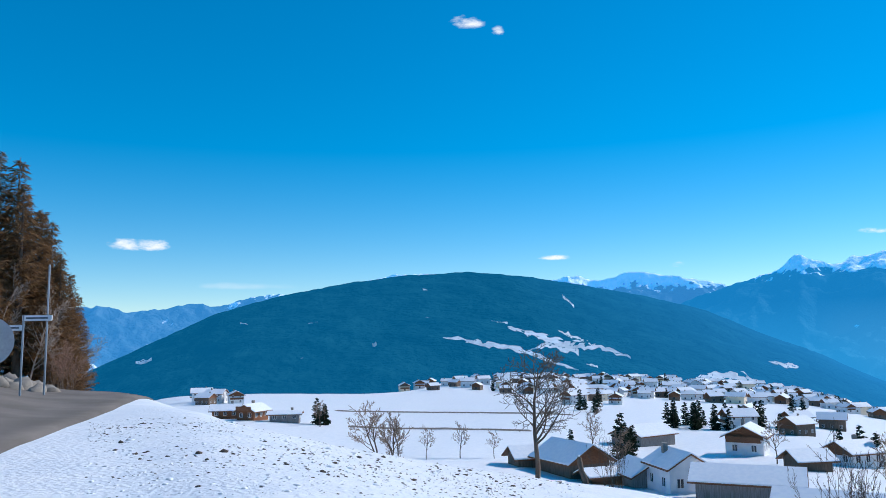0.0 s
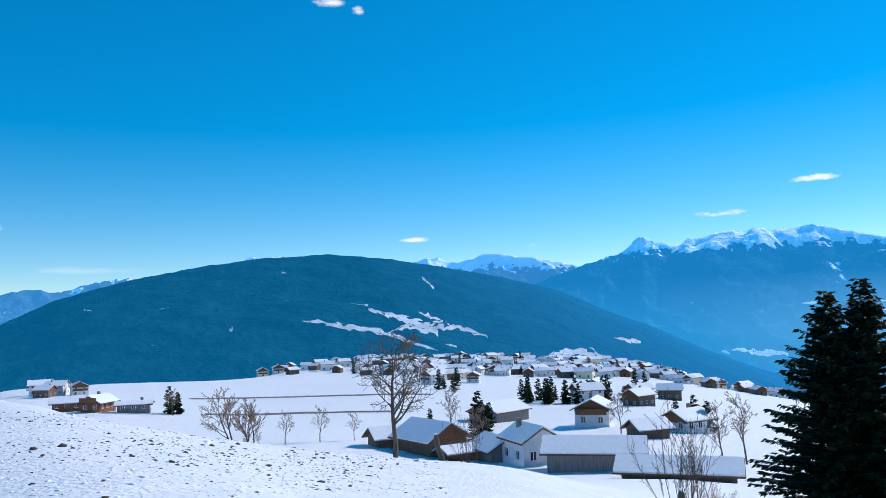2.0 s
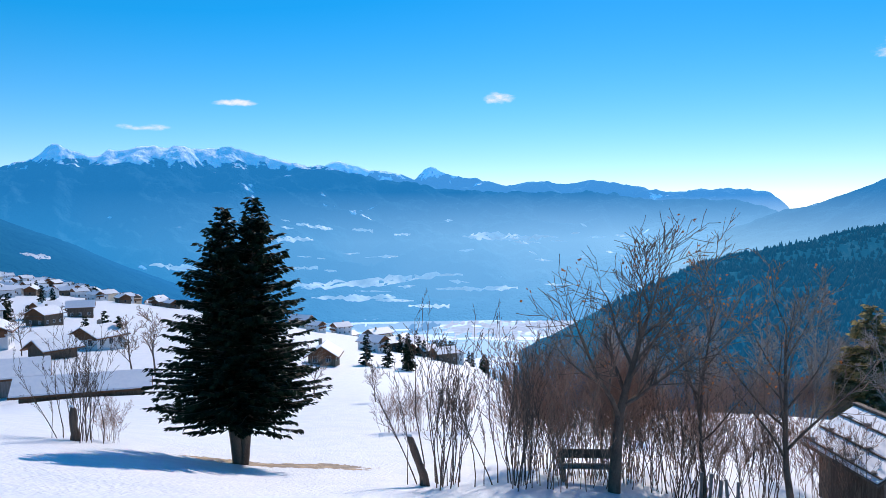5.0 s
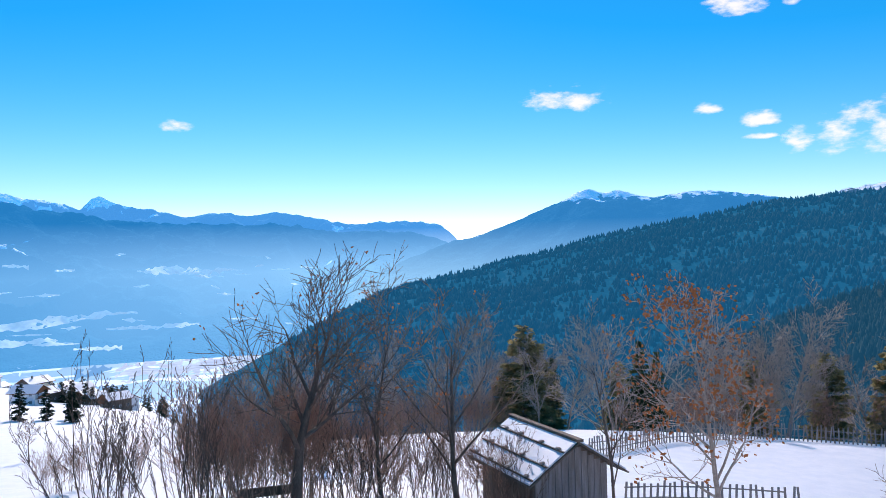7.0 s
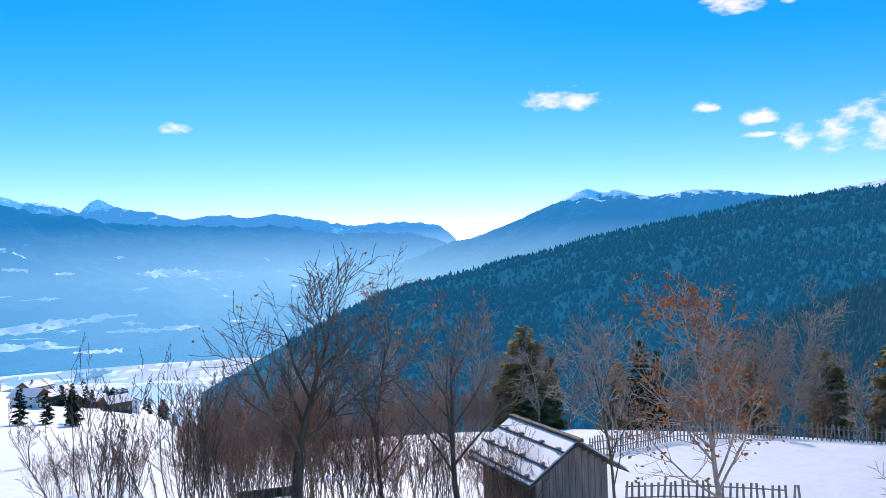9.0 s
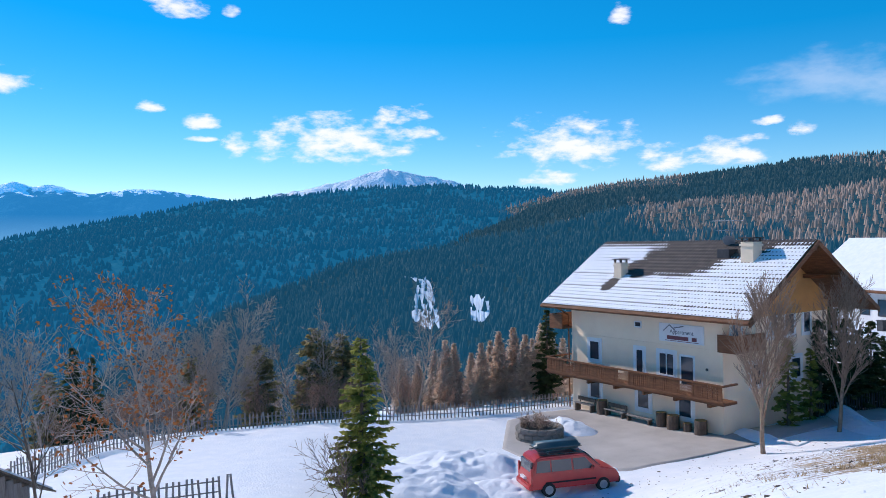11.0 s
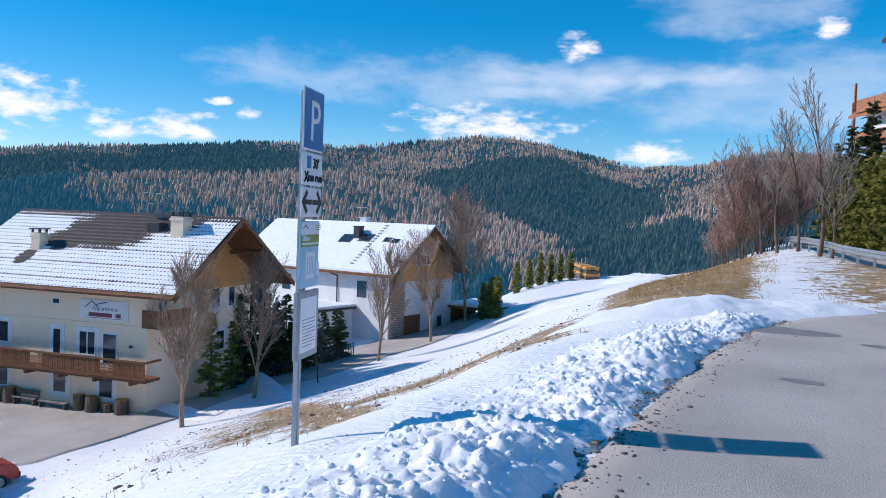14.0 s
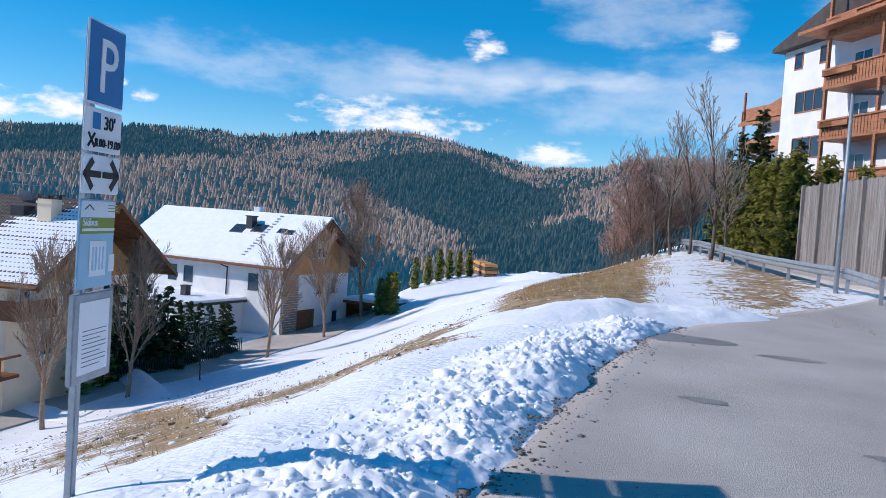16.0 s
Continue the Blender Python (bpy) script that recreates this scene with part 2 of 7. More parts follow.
profile(113, (0, -0.35), (6, -1.3), (22, -7.0), (31, -10.2), (54, -10.3), (60, -11.2), (120, -30), (400, -60), (1000, -100), (5000, -200))
profile(123, (0, -0.35), (5, -0.7), (22, -6.6), (32.5, -10.2), (60, -10.2), (70, -12), (120, -28), (400, -50), (1000, -80), (5000, -200))
profile(133, (0, -0.35), (5, -0.3), (24, -5.4), (41, -9.75), (70, -10.1), (82, -12), (130, -30), (400, -50), (1000, -60), (5000, -200))
profile(145, (0, -0.35), (5, -0.2), (7.4, -0.33), (20, -3.2), (45, -8.1), (54, -9.7), (85, -9.8), (100, -12), (150, -30), (400, -50), (1000, -60), (5000, -200))
profile(152, (0, -0.35), (5, -0.25), (9, -0.3), (20, -2.4), (45, -6.4), (65, -9.1), (90, -9.2), (105, -12), (150, -30), (400, -50), (1000, -60), (5000, -200))
profile(158, (0, -0.35), (5, -0.33), (13, -0.3), (30, -2.6), (60, -6.0), (90, -6.3), (115, -6), (130, -12), (200, -40), (500, -60), (5000, -150))
profile(165, (0, -0.35), (5, -0.35), (17, -0.2), (30, -0.7), (60, -2.9), (90, -4.4), (110, -4.8), (130, -12), (200, -40), (500, -60), (5000, -150))
profile(170, (0, -0.35), (16, -0.35), (22, 0.0), (35, -0.1), (60, -1.5), (110, -4.5), (130, -12), (200, -40), (500, -60), (5000, -150))
profile(174.5, (0, -0.35), (19, -0.35), (30, 0.2), (47, 0.75), (70, 1.0), (110, 0.0), (130, -8), (300, -40), (900, -60), (5000, -150))
profile(180, (0, -0.35), (19, -0.35), (24, 0.1), (38, 0.25), (70, 1.5), (120, 1), (150, -6), (300, -40), (900, -60), (5000, -150))
profile(188, (0, -0.35), (23, -0.35), (27, 0.25), (34, 0.3), (70, 2.0), (120, 3), (300, 0), (900, 20), (5000, 50))
profile(215, (0, -0.35), (20, -0.2), (40, 1.0), (80, 6), (200, 30), (900, 120), (5000, 200))

RG = np.concatenate([[0.0], np.geomspace(0.4, 4900, 300)])
AZT = np.array(sorted(PROFILES))
ZT = np.array([np.interp(RG, *zip(*PROFILES[a])) for a in AZT])
for _ in range(3):
    ZT[:, 1:-1] = (ZT[:, :-2] + 2 * ZT[:, 1:-1] + ZT[:, 2:]) / 4
AZW = np.arange(-90, 270.5, 0.5)
ZW = np.array([np.interp((AZW + 90) % 360 - 90, np.append(AZT, AZT[0] + 360), np.append(col, col[0])) for col in ZT.T]).T
for _ in range(26):
    ZW = (np.roll(ZW, 1, 0) + 2 * ZW + np.roll(ZW, -1, 0)) / 4
ZW[-1] = ZW[0]


def height(x, y, rough=True):
    """Height of the ground at x, y."""
    x, y = np.asarray(x, float), np.asarray(y, float)
    dx, dy = x - CX, y - CY
    r = np.hypot(dx, dy)
    az = (np.degrees(np.arctan2(dx, dy)) + 90) % 360 - 90
    k = np.clip(np.searchsorted(AZW, az, "right") - 1, 0, len(AZW) - 2)
    f = (az - AZW[k]) / (AZW[k + 1] - AZW[k])
    ri = np.where(r < 0.4, r / 0.4, 1 + np.log(np.maximum(r, 0.4) / 0.4) / np.log(4900 / 0.4) * 299)
    j = np.clip(ri.astype(int), 0, len(RG) - 2)
    g = np.clip(ri - j, 0, 1)
    z = (ZW[k, j] * (1 - f) + ZW[k + 1, j] * f) * (1 - g) + (ZW[k, j + 1] * (1 - f) + ZW[k + 1, j + 1] * f) * g
    if rough:
        z = z + fbm(x / 6, y / 6, 3, 5) * 0.12 * np.clip((r - 9) / 8, 0, 1) + fbm(x / 60, y / 60, 3, 6) * 1.0 * np.clip((r - 80) / 100, 0, 1)
    return z


def gz(x, y):
    return float(height(x, y))


def polar(az, r):
    """x and y at a bearing and a distance."""
    return CX + r * math.sin(radians(az)), CY + r * math.cos(radians(az))


def on(az, r, dz=0.0, turn=0.0):
    x, y = polar(az, r)
    return pose(x, y, gz(x, y) + dz, 0, 0, turn)


def grid_mesh(name, X, Y, Z, material, smooth=True, wrap=False, attr=None):
    h, w = X.shape
    me = bpy.data.meshes.new(name)
    co = np.stack([X, Y, Z], -1).reshape(-1, 3)
    i, j = np.meshgrid(np.arange(h - 1), np.arange(w if wrap else w - 1), indexing="ij")
    a, b = i * w + j, i * w + (j + 1) % w
    q = np.stack([a, b, b + w, a + w], -1).reshape(-1)
    me.vertices.add(len(co))
    me.vertices.foreach_set("co", co.reshape(-1))
    n = len(q) // 4
    me.loops.add(len(q))
    me.loops.foreach_set("vertex_index", q.astype(np.int32))
    me.polygons.add(n)
    me.polygons.foreach_set("loop_start", np.arange(0, 4 * n, 4, dtype=np.int32))
    me.polygons.foreach_set("use_smooth", np.full(n, smooth))
    me.materials.append(material)
    for key, val in (attr or {}).items():
        at = me.attributes.new(key, "FLOAT", "POINT")
        at.data.foreach_set("value", np.asarray(val, np.float32).reshape(-1))
    me.update()
    me.validate()
    return me


def land_mat():
    """Snow with thawed grass, and the valley's dark woods and pale fields far out."""
    m = M_SNOW.copy()
    m.name = "snowy_ground"
    n, l = m.node_tree.nodes, m.node_tree.links
    p = n["Principled BSDF"]
    snow = p.inputs["Base Color"].links[0].from_socket
    tc = n.new("ShaderNodeTexCoord")
    for k in n:
        if k.type == "BUMP":
            k.inputs["Distance"].default_value = 0.055

    def noise_at(scale, detail=6):
        k = n.new("ShaderNodeTexNoise")
        k.inputs["Scale"].default_value, k.inputs["Detail"].default_value = scale, detail
        l.new(tc.outputs["Object"], k.inputs["Vector"])
        return k.outputs["Fac"]

    def mixed(fac, a, b):
        k = n.new("ShaderNodeMix")
        k.data_type = "RGBA"
        l.new(fac, k.inputs["Factor"])
        for s, v in (("A", a), ("B", b)):
            if isinstance(v, tuple):
                k.inputs[s].default_value = (*v, 1)
            else:
                l.new(v, k.inputs[s])
        return k.outputs["Result"]

    def ramp(v, lo, hi):
        k = n.new("ShaderNodeMapRange")
        k.inputs["From Min"].default_value, k.inputs["From Max"].default_value = lo, hi
        l.new(v, k.inputs["Value"])
        return k.outputs[0]

    def named(key):
        k = n.new("ShaderNodeAttribute")
        k.attribute_name = key
        return k.outputs["Fac"]

    def plus(a, b):
        k = n.new("ShaderNodeMath")
        l.new(a, k.inputs[0])
        l.new(b, k.inputs[1])
        return k.outputs[0]

    grass = mixed(ramp(noise_at(3.0), 0.4, 0.6), (0.46, 0.3, 0.14), (0.24, 0.155, 0.08))
    thaw = ramp(plus(plus(named("bare"), noise_at(1.3)), noise_at(6.0)), 1.44, 1.56)
    near = mixed(thaw, snow, grass)
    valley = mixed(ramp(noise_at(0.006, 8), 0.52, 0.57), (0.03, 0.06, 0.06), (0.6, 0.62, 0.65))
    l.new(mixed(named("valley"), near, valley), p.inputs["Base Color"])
    # blue haze over the valley floor, put in as emission
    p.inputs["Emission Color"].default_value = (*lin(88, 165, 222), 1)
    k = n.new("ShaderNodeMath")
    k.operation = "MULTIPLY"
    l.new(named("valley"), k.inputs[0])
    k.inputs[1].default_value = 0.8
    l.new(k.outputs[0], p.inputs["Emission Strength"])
    return m


M_LAND = land_mat()
AZ = np.radians(np.arange(0, 360, 0.5))
RR = np.concatenate([np.linspace(0.05, 2.0, 6), np.geomspace(2.3, 4900, 330)])
A, R = np.meshgrid(AZ, RR)
GX, GY = CX + R * np.sin(A), CY + R * np.cos(A)
GZ = height(GX, GY)
DEG = np.degrees(A)
BARE = np.zeros_like(R)
BARE = np.maximum(BARE, np.clip((6.4 - np.abs(DEG - 168.2)) / 2.5, 0, 1) * np.clip((R - 17.5) / 2.5, 0, 1) * np.clip((60 - R) / 10, 0, 1) * 0.8)
BARE = np.maximum(BARE, np.clip(1 - np.abs(DEG - 180) / 9, 0, 1) * np.clip((R - 20) / 4, 0, 1) * np.clip((60 - R) / 10, 0, 1) * 0.66)
BARE = np.maximum(BARE, np.clip(1 - np.abs(DEG - 147 + (R - 8) * 0.25) / (7 - R * 0.06), 0, 1) * np.clip((R - 7.5) / 3, 0, 1) * np.clip((48 - R) / 16, 0, 1) * 0.85)
BARE = np.maximum(BARE, np.clip((17 - np.abs(DEG - 149)) / 6, 0, 1) * np.clip(1.4 - np.abs(R - 19) / 5, 0, 1) * 0.66)
BARE = np.maximum(BARE, np.clip(1 - np.abs(DEG - 140) / 16, 0, 1) * np.clip((R - 9) / 6, 0, 1) * np.clip((48 - R) / 16, 0, 1) * 0.6)
BARE = np.maximum(BARE, np.clip(1 - np.abs(DEG - 330.5) / 2.5, 0, 1) * np.clip((R - 28) / 6, 0, 1) * np.clip((60 - R) / 10, 0, 1) * 0.8)
BARE = np.maximum(BARE, np.clip(1.3 - np.abs(R - 22.4 - fbm(DEG * 0.4, DEG * 0, 3, 2) * 0.5) / 0.6, 0, 1) * np.clip((8.5 - np.abs(DEG - 37)) / 4, 0, 1) * 1.0)
# rises with distance: brings in the valley colours and their haze emission
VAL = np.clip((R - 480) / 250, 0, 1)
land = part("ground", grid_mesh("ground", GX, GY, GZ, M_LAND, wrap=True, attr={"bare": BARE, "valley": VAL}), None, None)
tagged(land, "snow-covered hillside and fields with thawed grass patches", "ground", kind="structure")


def drape(name, left, right, material, lift, label, category, n=60, across=12, rim=0.0):
    """A strip between two lines of (x, y), laid on the ground."""
    t = np.linspace(0, 1, n)
    def along(pts):
        pts = np.array(pts, float)
        s = np.concatenate([[0], np.cumsum(np.hypot(*np.diff(pts, axis=0).T))])
        s /= s[-1]
        return np.interp(t, s, pts[:, 0]), np.interp(t, s, pts[:, 1])
    (lx, ly), (rx, ry) = along(left), along(right)
    u = np.linspace(0, 1, across)[:, None]
    X, Y = lx * (1 - u) + rx * u, ly * (1 - u) + ry * u
    Z = height(X, Y) + lift
    Z[0] -= rim
    Z[-1] -= rim
    Z[:, 0] -= rim
    Z[:, -1] -= rim
    ob = part(name, grid_mesh(name, X, Y, Z, material), None, None)
    return tagged(ob, label, category, kind="structure")


# parking place, the road that leaves it over the crest, and the yard with its drive
drape("parking_place", [(-16, 2), (-16, -12), (-14, -30)], [(2.5, 2), (2.8, -8), (3.0, -14), (2.9, -18), (2.2, -20.5), (-3, -29)], M_ASPHALT, 0.05, "grey worn asphalt parking place", "asphalt", 90, 60, 0.4)
drape("road", [(-12.5, 1), (-16.2, 18), (-21.4, 40), (-27, 60)], [(-4.7, 1), (-8.8, 18.3), (-13.7, 40), (-18, 58)], M_ROAD, 0.09, "grey asphalt road leading over a crest", "road", 80, 14, 0.4)
drape("driveway", [polar(*p) for p in ((115.6, 44.5), (117.5, 41.5), (121, 39.6), (125, 39.2), (130, 42), (140, 51), (151.5, 67.5), (155, 76))], [polar(*p) for p in ((116, 51), (119, 54), (122, 55.5), (131, 47.5), (137, 51.5), (147, 72), (151, 82))], M_ASPHALT, 0.07, "grey asphalt drive and yard in front of the guesthouse", "road", 120, 30, 0.4)


# ---- hills and mountains, from near to far ----
HAZE = lin(70, 150, 215)


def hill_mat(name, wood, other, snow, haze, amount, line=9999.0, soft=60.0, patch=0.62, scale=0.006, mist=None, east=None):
    """Wooded slope with clearings, snow above a line, and blue haze as emission."""
    m = bpy.data.materials.new(name)
    m.use_nodes = True
    n, l = m.node_tree.nodes, m.node_tree.links
    p = n["Principled BSDF"]
    tc, sp = n.new("ShaderNodeTexCoord"), n.new("ShaderNodeSeparateXYZ")
    l.new(tc.outputs["Object"], sp.inputs[0])

    def noise_at(s, detail=7):
        k = n.new("ShaderNodeTexNoise")
        k.inputs["Scale"].default_value, k.inputs["Detail"].default_value = s, detail
        l.new(tc.outputs["Object"], k.inputs["Vector"])
        return k.outputs["Fac"]

    def ramp(v, lo, hi):
        k = n.new("ShaderNodeMapRange")
        k.inputs["From Min"].default_value, k.inputs["From Max"].default_value = lo, hi
        l.new(v, k.inputs["Value"])
        return k.outputs[0]

    def mixed(fac, a, b):
        k = n.new("ShaderNodeMix")
        k.data_type = "RGBA"
        l.new(fac, k.inputs["Factor"])
        for s, v in (("A", a), ("B", b)):
            if isinstance(v, tuple):
                k.inputs[s].default_value = (*v, 1)
            else:
                l.new(v, k.inputs[s])
        return k.outputs["Result"]

    col = mixed(ramp(noise_at(0.012), 0.45, 0.6), wood, other)
    col = mixed(ramp(noise_at(scale, 9), patch, patch + 0.02), col, snow)
    ad = n.new("ShaderNodeMath")
    ad.operation = "MULTIPLY_ADD"
    l.new(noise_at(0.02, 12), ad.inputs[0])
    ad.inputs[1].default_value = soft * 6
    l.new(sp.outputs["Z"], ad.inputs[2])
    col = mixed(ramp(ad.outputs[0], line + soft * 3 - soft * 0.12, line + soft * 3 + soft * 0.12), col, snow)
    l.new(col, p.inputs["Base Color"])
    p.inputs["Roughness"].default_value, p.inputs["Specular IOR Level"].default_value = 1.0, 0.0
    bp = n.new("ShaderNodeBump")
    bp.inputs["Strength"].default_value, bp.inputs["Distance"].default_value = 1.0, 6.0
    l.new(noise_at(0.08, 6), bp.inputs["Height"])
    folds = n.new("ShaderNodeBump")
    folds.inputs["Strength"].default_value, folds.inputs["Distance"].default_value = 1.0, 45.0
    l.new(noise_at(0.011, 9), folds.inputs["Height"])
    l.new(folds.outputs[0], bp.inputs["Normal"])
    l.new(bp.outputs[0], p.inputs["Normal"])
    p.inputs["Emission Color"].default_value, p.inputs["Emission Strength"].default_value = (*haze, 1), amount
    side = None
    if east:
        # the haze emission turns paler and stronger towards the sun's side
        x0, x1, far_haze, far_amount = east
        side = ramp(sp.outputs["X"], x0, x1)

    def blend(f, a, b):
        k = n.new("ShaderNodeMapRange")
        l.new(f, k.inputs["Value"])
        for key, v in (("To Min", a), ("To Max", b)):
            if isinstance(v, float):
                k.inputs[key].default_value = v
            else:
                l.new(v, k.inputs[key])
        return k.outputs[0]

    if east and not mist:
        l.new(mixed(side, haze, far_haze), p.inputs["Emission Color"])
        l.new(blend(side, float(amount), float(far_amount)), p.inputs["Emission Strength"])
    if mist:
        # valley haze as emission, stronger low down
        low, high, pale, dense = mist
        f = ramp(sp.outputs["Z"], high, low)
        low_haze, low_amount = (mixed(side, pale, far_haze), blend(side, float(dense), float(far_amount))) if east else (pale, float(dense))
        l.new(mixed(f, haze, low_haze), p.inputs["Emission Color"])
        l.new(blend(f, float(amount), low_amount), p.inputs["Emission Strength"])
    return m


HILLS = {}


def hill(name, ridge, r_foot, r_crest, z_foot, material, label, bend=1.0, rugged=12.0, size=300.0, n_az=520, n_r=110, seed=1, jag=0.0, canopy=0.0):
    """A hill whose skyline, by bearing and angle above the level eye, stands at r_crest and runs down to r_foot."""
    ra, re = np.array(ridge, float).T
    az = np.linspace(ra[0], ra[-1], n_az)
    el = np.interp(az, ra, re)
    ker = np.array([1, 2, 3, 2, 1]) / 9
    el = np.convolve(np.pad(el, 2, mode="edge"), ker, "valid")
    rc = r_crest + np.zeros_like(az)
    zc = 1.6 + rc * np.tan(np.radians(el)) - canopy
    if jag:
        zj = jag * fbm(az * 1.7, az * 0, 5, seed + 20)
    else:
        zj = az * 0
    s = np.concatenate([np.linspace(0, 1, n_r), 1 + np.linspace(0.03, 0.5, 12)])[:, None]
    def shape(sv, azv, zcv, zjv):
        r = r_foot + (r_crest - r_foot) * sv
        z = np.where(sv <= 1, z_foot + (zcv - z_foot) * np.clip(sv, 0, 1) ** bend + zjv * np.clip(sv, 0, 1) ** 14, zcv + zjv - (sv - 1) * (r_crest - r_foot) * 0.5)
        x, y = CX + r * np.sin(np.radians(azv)), CY + r * np.cos(np.radians(azv))
        z = z + rugged * (0.5 - 1.6 * np.abs(fbm(x / size, y / size, 6, seed))) * np.clip(sv * 4, 0, 1) * np.clip((1 - sv) * 14, 0.0, 1)
        return x, y, z
    X, Y, Z = shape(s, az[None, :], zc[None, :], zj[None, :])
    HILLS[name + str(seed)] = lambda sv, azv: shape(sv, azv, np.interp(azv, az, zc), np.interp(azv, az, zj))
    ob = part(name, grid_mesh(name, X, Y, Z, material), None, None)
    return tagged(ob, label, "mountain", kind="structure")


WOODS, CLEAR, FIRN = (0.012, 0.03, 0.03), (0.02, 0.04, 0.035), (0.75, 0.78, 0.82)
# distance haze sits in each material: bluish base colours plus blue emission
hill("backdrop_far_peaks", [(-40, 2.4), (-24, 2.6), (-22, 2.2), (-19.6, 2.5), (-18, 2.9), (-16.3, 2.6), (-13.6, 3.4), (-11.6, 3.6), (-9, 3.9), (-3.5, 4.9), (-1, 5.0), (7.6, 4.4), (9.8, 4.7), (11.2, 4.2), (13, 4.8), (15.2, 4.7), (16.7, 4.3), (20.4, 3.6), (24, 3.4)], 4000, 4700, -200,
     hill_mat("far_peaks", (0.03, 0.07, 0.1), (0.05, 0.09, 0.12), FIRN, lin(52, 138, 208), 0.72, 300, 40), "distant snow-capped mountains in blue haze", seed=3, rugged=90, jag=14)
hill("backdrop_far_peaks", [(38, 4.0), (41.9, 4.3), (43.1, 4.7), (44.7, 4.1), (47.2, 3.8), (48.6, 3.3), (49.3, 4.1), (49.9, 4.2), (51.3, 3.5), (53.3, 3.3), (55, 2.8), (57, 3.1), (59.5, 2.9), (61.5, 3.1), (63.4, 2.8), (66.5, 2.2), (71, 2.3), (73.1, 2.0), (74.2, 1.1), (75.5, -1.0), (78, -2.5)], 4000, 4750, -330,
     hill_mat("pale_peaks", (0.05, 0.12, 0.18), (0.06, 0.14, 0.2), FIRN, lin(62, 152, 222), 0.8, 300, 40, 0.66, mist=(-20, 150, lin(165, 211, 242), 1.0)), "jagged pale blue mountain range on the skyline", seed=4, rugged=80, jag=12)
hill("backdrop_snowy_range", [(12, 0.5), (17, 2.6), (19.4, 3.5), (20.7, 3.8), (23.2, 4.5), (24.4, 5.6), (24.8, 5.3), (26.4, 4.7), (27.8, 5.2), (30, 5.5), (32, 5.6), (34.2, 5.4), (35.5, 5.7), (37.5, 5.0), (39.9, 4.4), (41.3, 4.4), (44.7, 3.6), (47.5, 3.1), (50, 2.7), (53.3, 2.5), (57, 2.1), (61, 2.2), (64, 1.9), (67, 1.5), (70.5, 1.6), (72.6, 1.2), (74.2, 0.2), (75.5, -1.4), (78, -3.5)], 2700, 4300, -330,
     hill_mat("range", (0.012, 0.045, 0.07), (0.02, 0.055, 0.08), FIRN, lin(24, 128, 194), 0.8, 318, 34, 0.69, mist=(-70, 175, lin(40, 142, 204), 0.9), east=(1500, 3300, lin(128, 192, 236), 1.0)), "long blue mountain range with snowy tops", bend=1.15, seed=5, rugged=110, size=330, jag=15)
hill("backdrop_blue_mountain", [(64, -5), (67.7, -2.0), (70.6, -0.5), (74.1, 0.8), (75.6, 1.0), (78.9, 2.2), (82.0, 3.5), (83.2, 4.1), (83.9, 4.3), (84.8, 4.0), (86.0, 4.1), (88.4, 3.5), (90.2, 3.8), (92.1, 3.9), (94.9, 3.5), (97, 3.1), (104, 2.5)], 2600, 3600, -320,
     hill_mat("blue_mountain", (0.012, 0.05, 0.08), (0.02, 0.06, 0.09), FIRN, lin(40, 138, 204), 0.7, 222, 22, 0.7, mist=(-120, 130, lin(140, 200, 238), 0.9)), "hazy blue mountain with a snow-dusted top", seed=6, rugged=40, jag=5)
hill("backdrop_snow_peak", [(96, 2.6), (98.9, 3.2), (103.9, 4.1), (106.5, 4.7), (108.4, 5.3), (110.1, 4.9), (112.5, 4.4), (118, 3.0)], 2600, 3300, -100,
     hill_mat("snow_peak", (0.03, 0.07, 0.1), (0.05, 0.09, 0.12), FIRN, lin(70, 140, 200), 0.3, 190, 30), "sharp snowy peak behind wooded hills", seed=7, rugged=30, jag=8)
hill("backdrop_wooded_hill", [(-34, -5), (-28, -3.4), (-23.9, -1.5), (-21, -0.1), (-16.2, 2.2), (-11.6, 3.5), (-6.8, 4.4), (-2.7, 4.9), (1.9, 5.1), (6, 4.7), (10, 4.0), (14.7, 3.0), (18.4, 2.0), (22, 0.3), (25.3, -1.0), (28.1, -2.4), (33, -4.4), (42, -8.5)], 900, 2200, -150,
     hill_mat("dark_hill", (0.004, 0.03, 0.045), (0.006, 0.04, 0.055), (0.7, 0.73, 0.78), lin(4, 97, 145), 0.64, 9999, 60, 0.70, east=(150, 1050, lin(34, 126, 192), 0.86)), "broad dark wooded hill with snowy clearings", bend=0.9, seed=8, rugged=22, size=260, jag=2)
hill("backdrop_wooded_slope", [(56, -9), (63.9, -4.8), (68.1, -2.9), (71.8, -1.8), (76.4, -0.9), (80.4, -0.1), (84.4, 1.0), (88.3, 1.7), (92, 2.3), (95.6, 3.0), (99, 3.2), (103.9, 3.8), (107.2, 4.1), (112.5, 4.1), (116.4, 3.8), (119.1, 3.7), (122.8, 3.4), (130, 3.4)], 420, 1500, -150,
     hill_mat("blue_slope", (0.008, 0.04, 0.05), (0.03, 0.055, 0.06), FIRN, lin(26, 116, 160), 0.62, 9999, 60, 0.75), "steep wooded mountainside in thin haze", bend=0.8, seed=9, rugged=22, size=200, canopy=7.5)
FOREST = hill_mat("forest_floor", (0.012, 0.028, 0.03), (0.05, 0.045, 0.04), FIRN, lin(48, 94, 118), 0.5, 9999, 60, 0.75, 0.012)
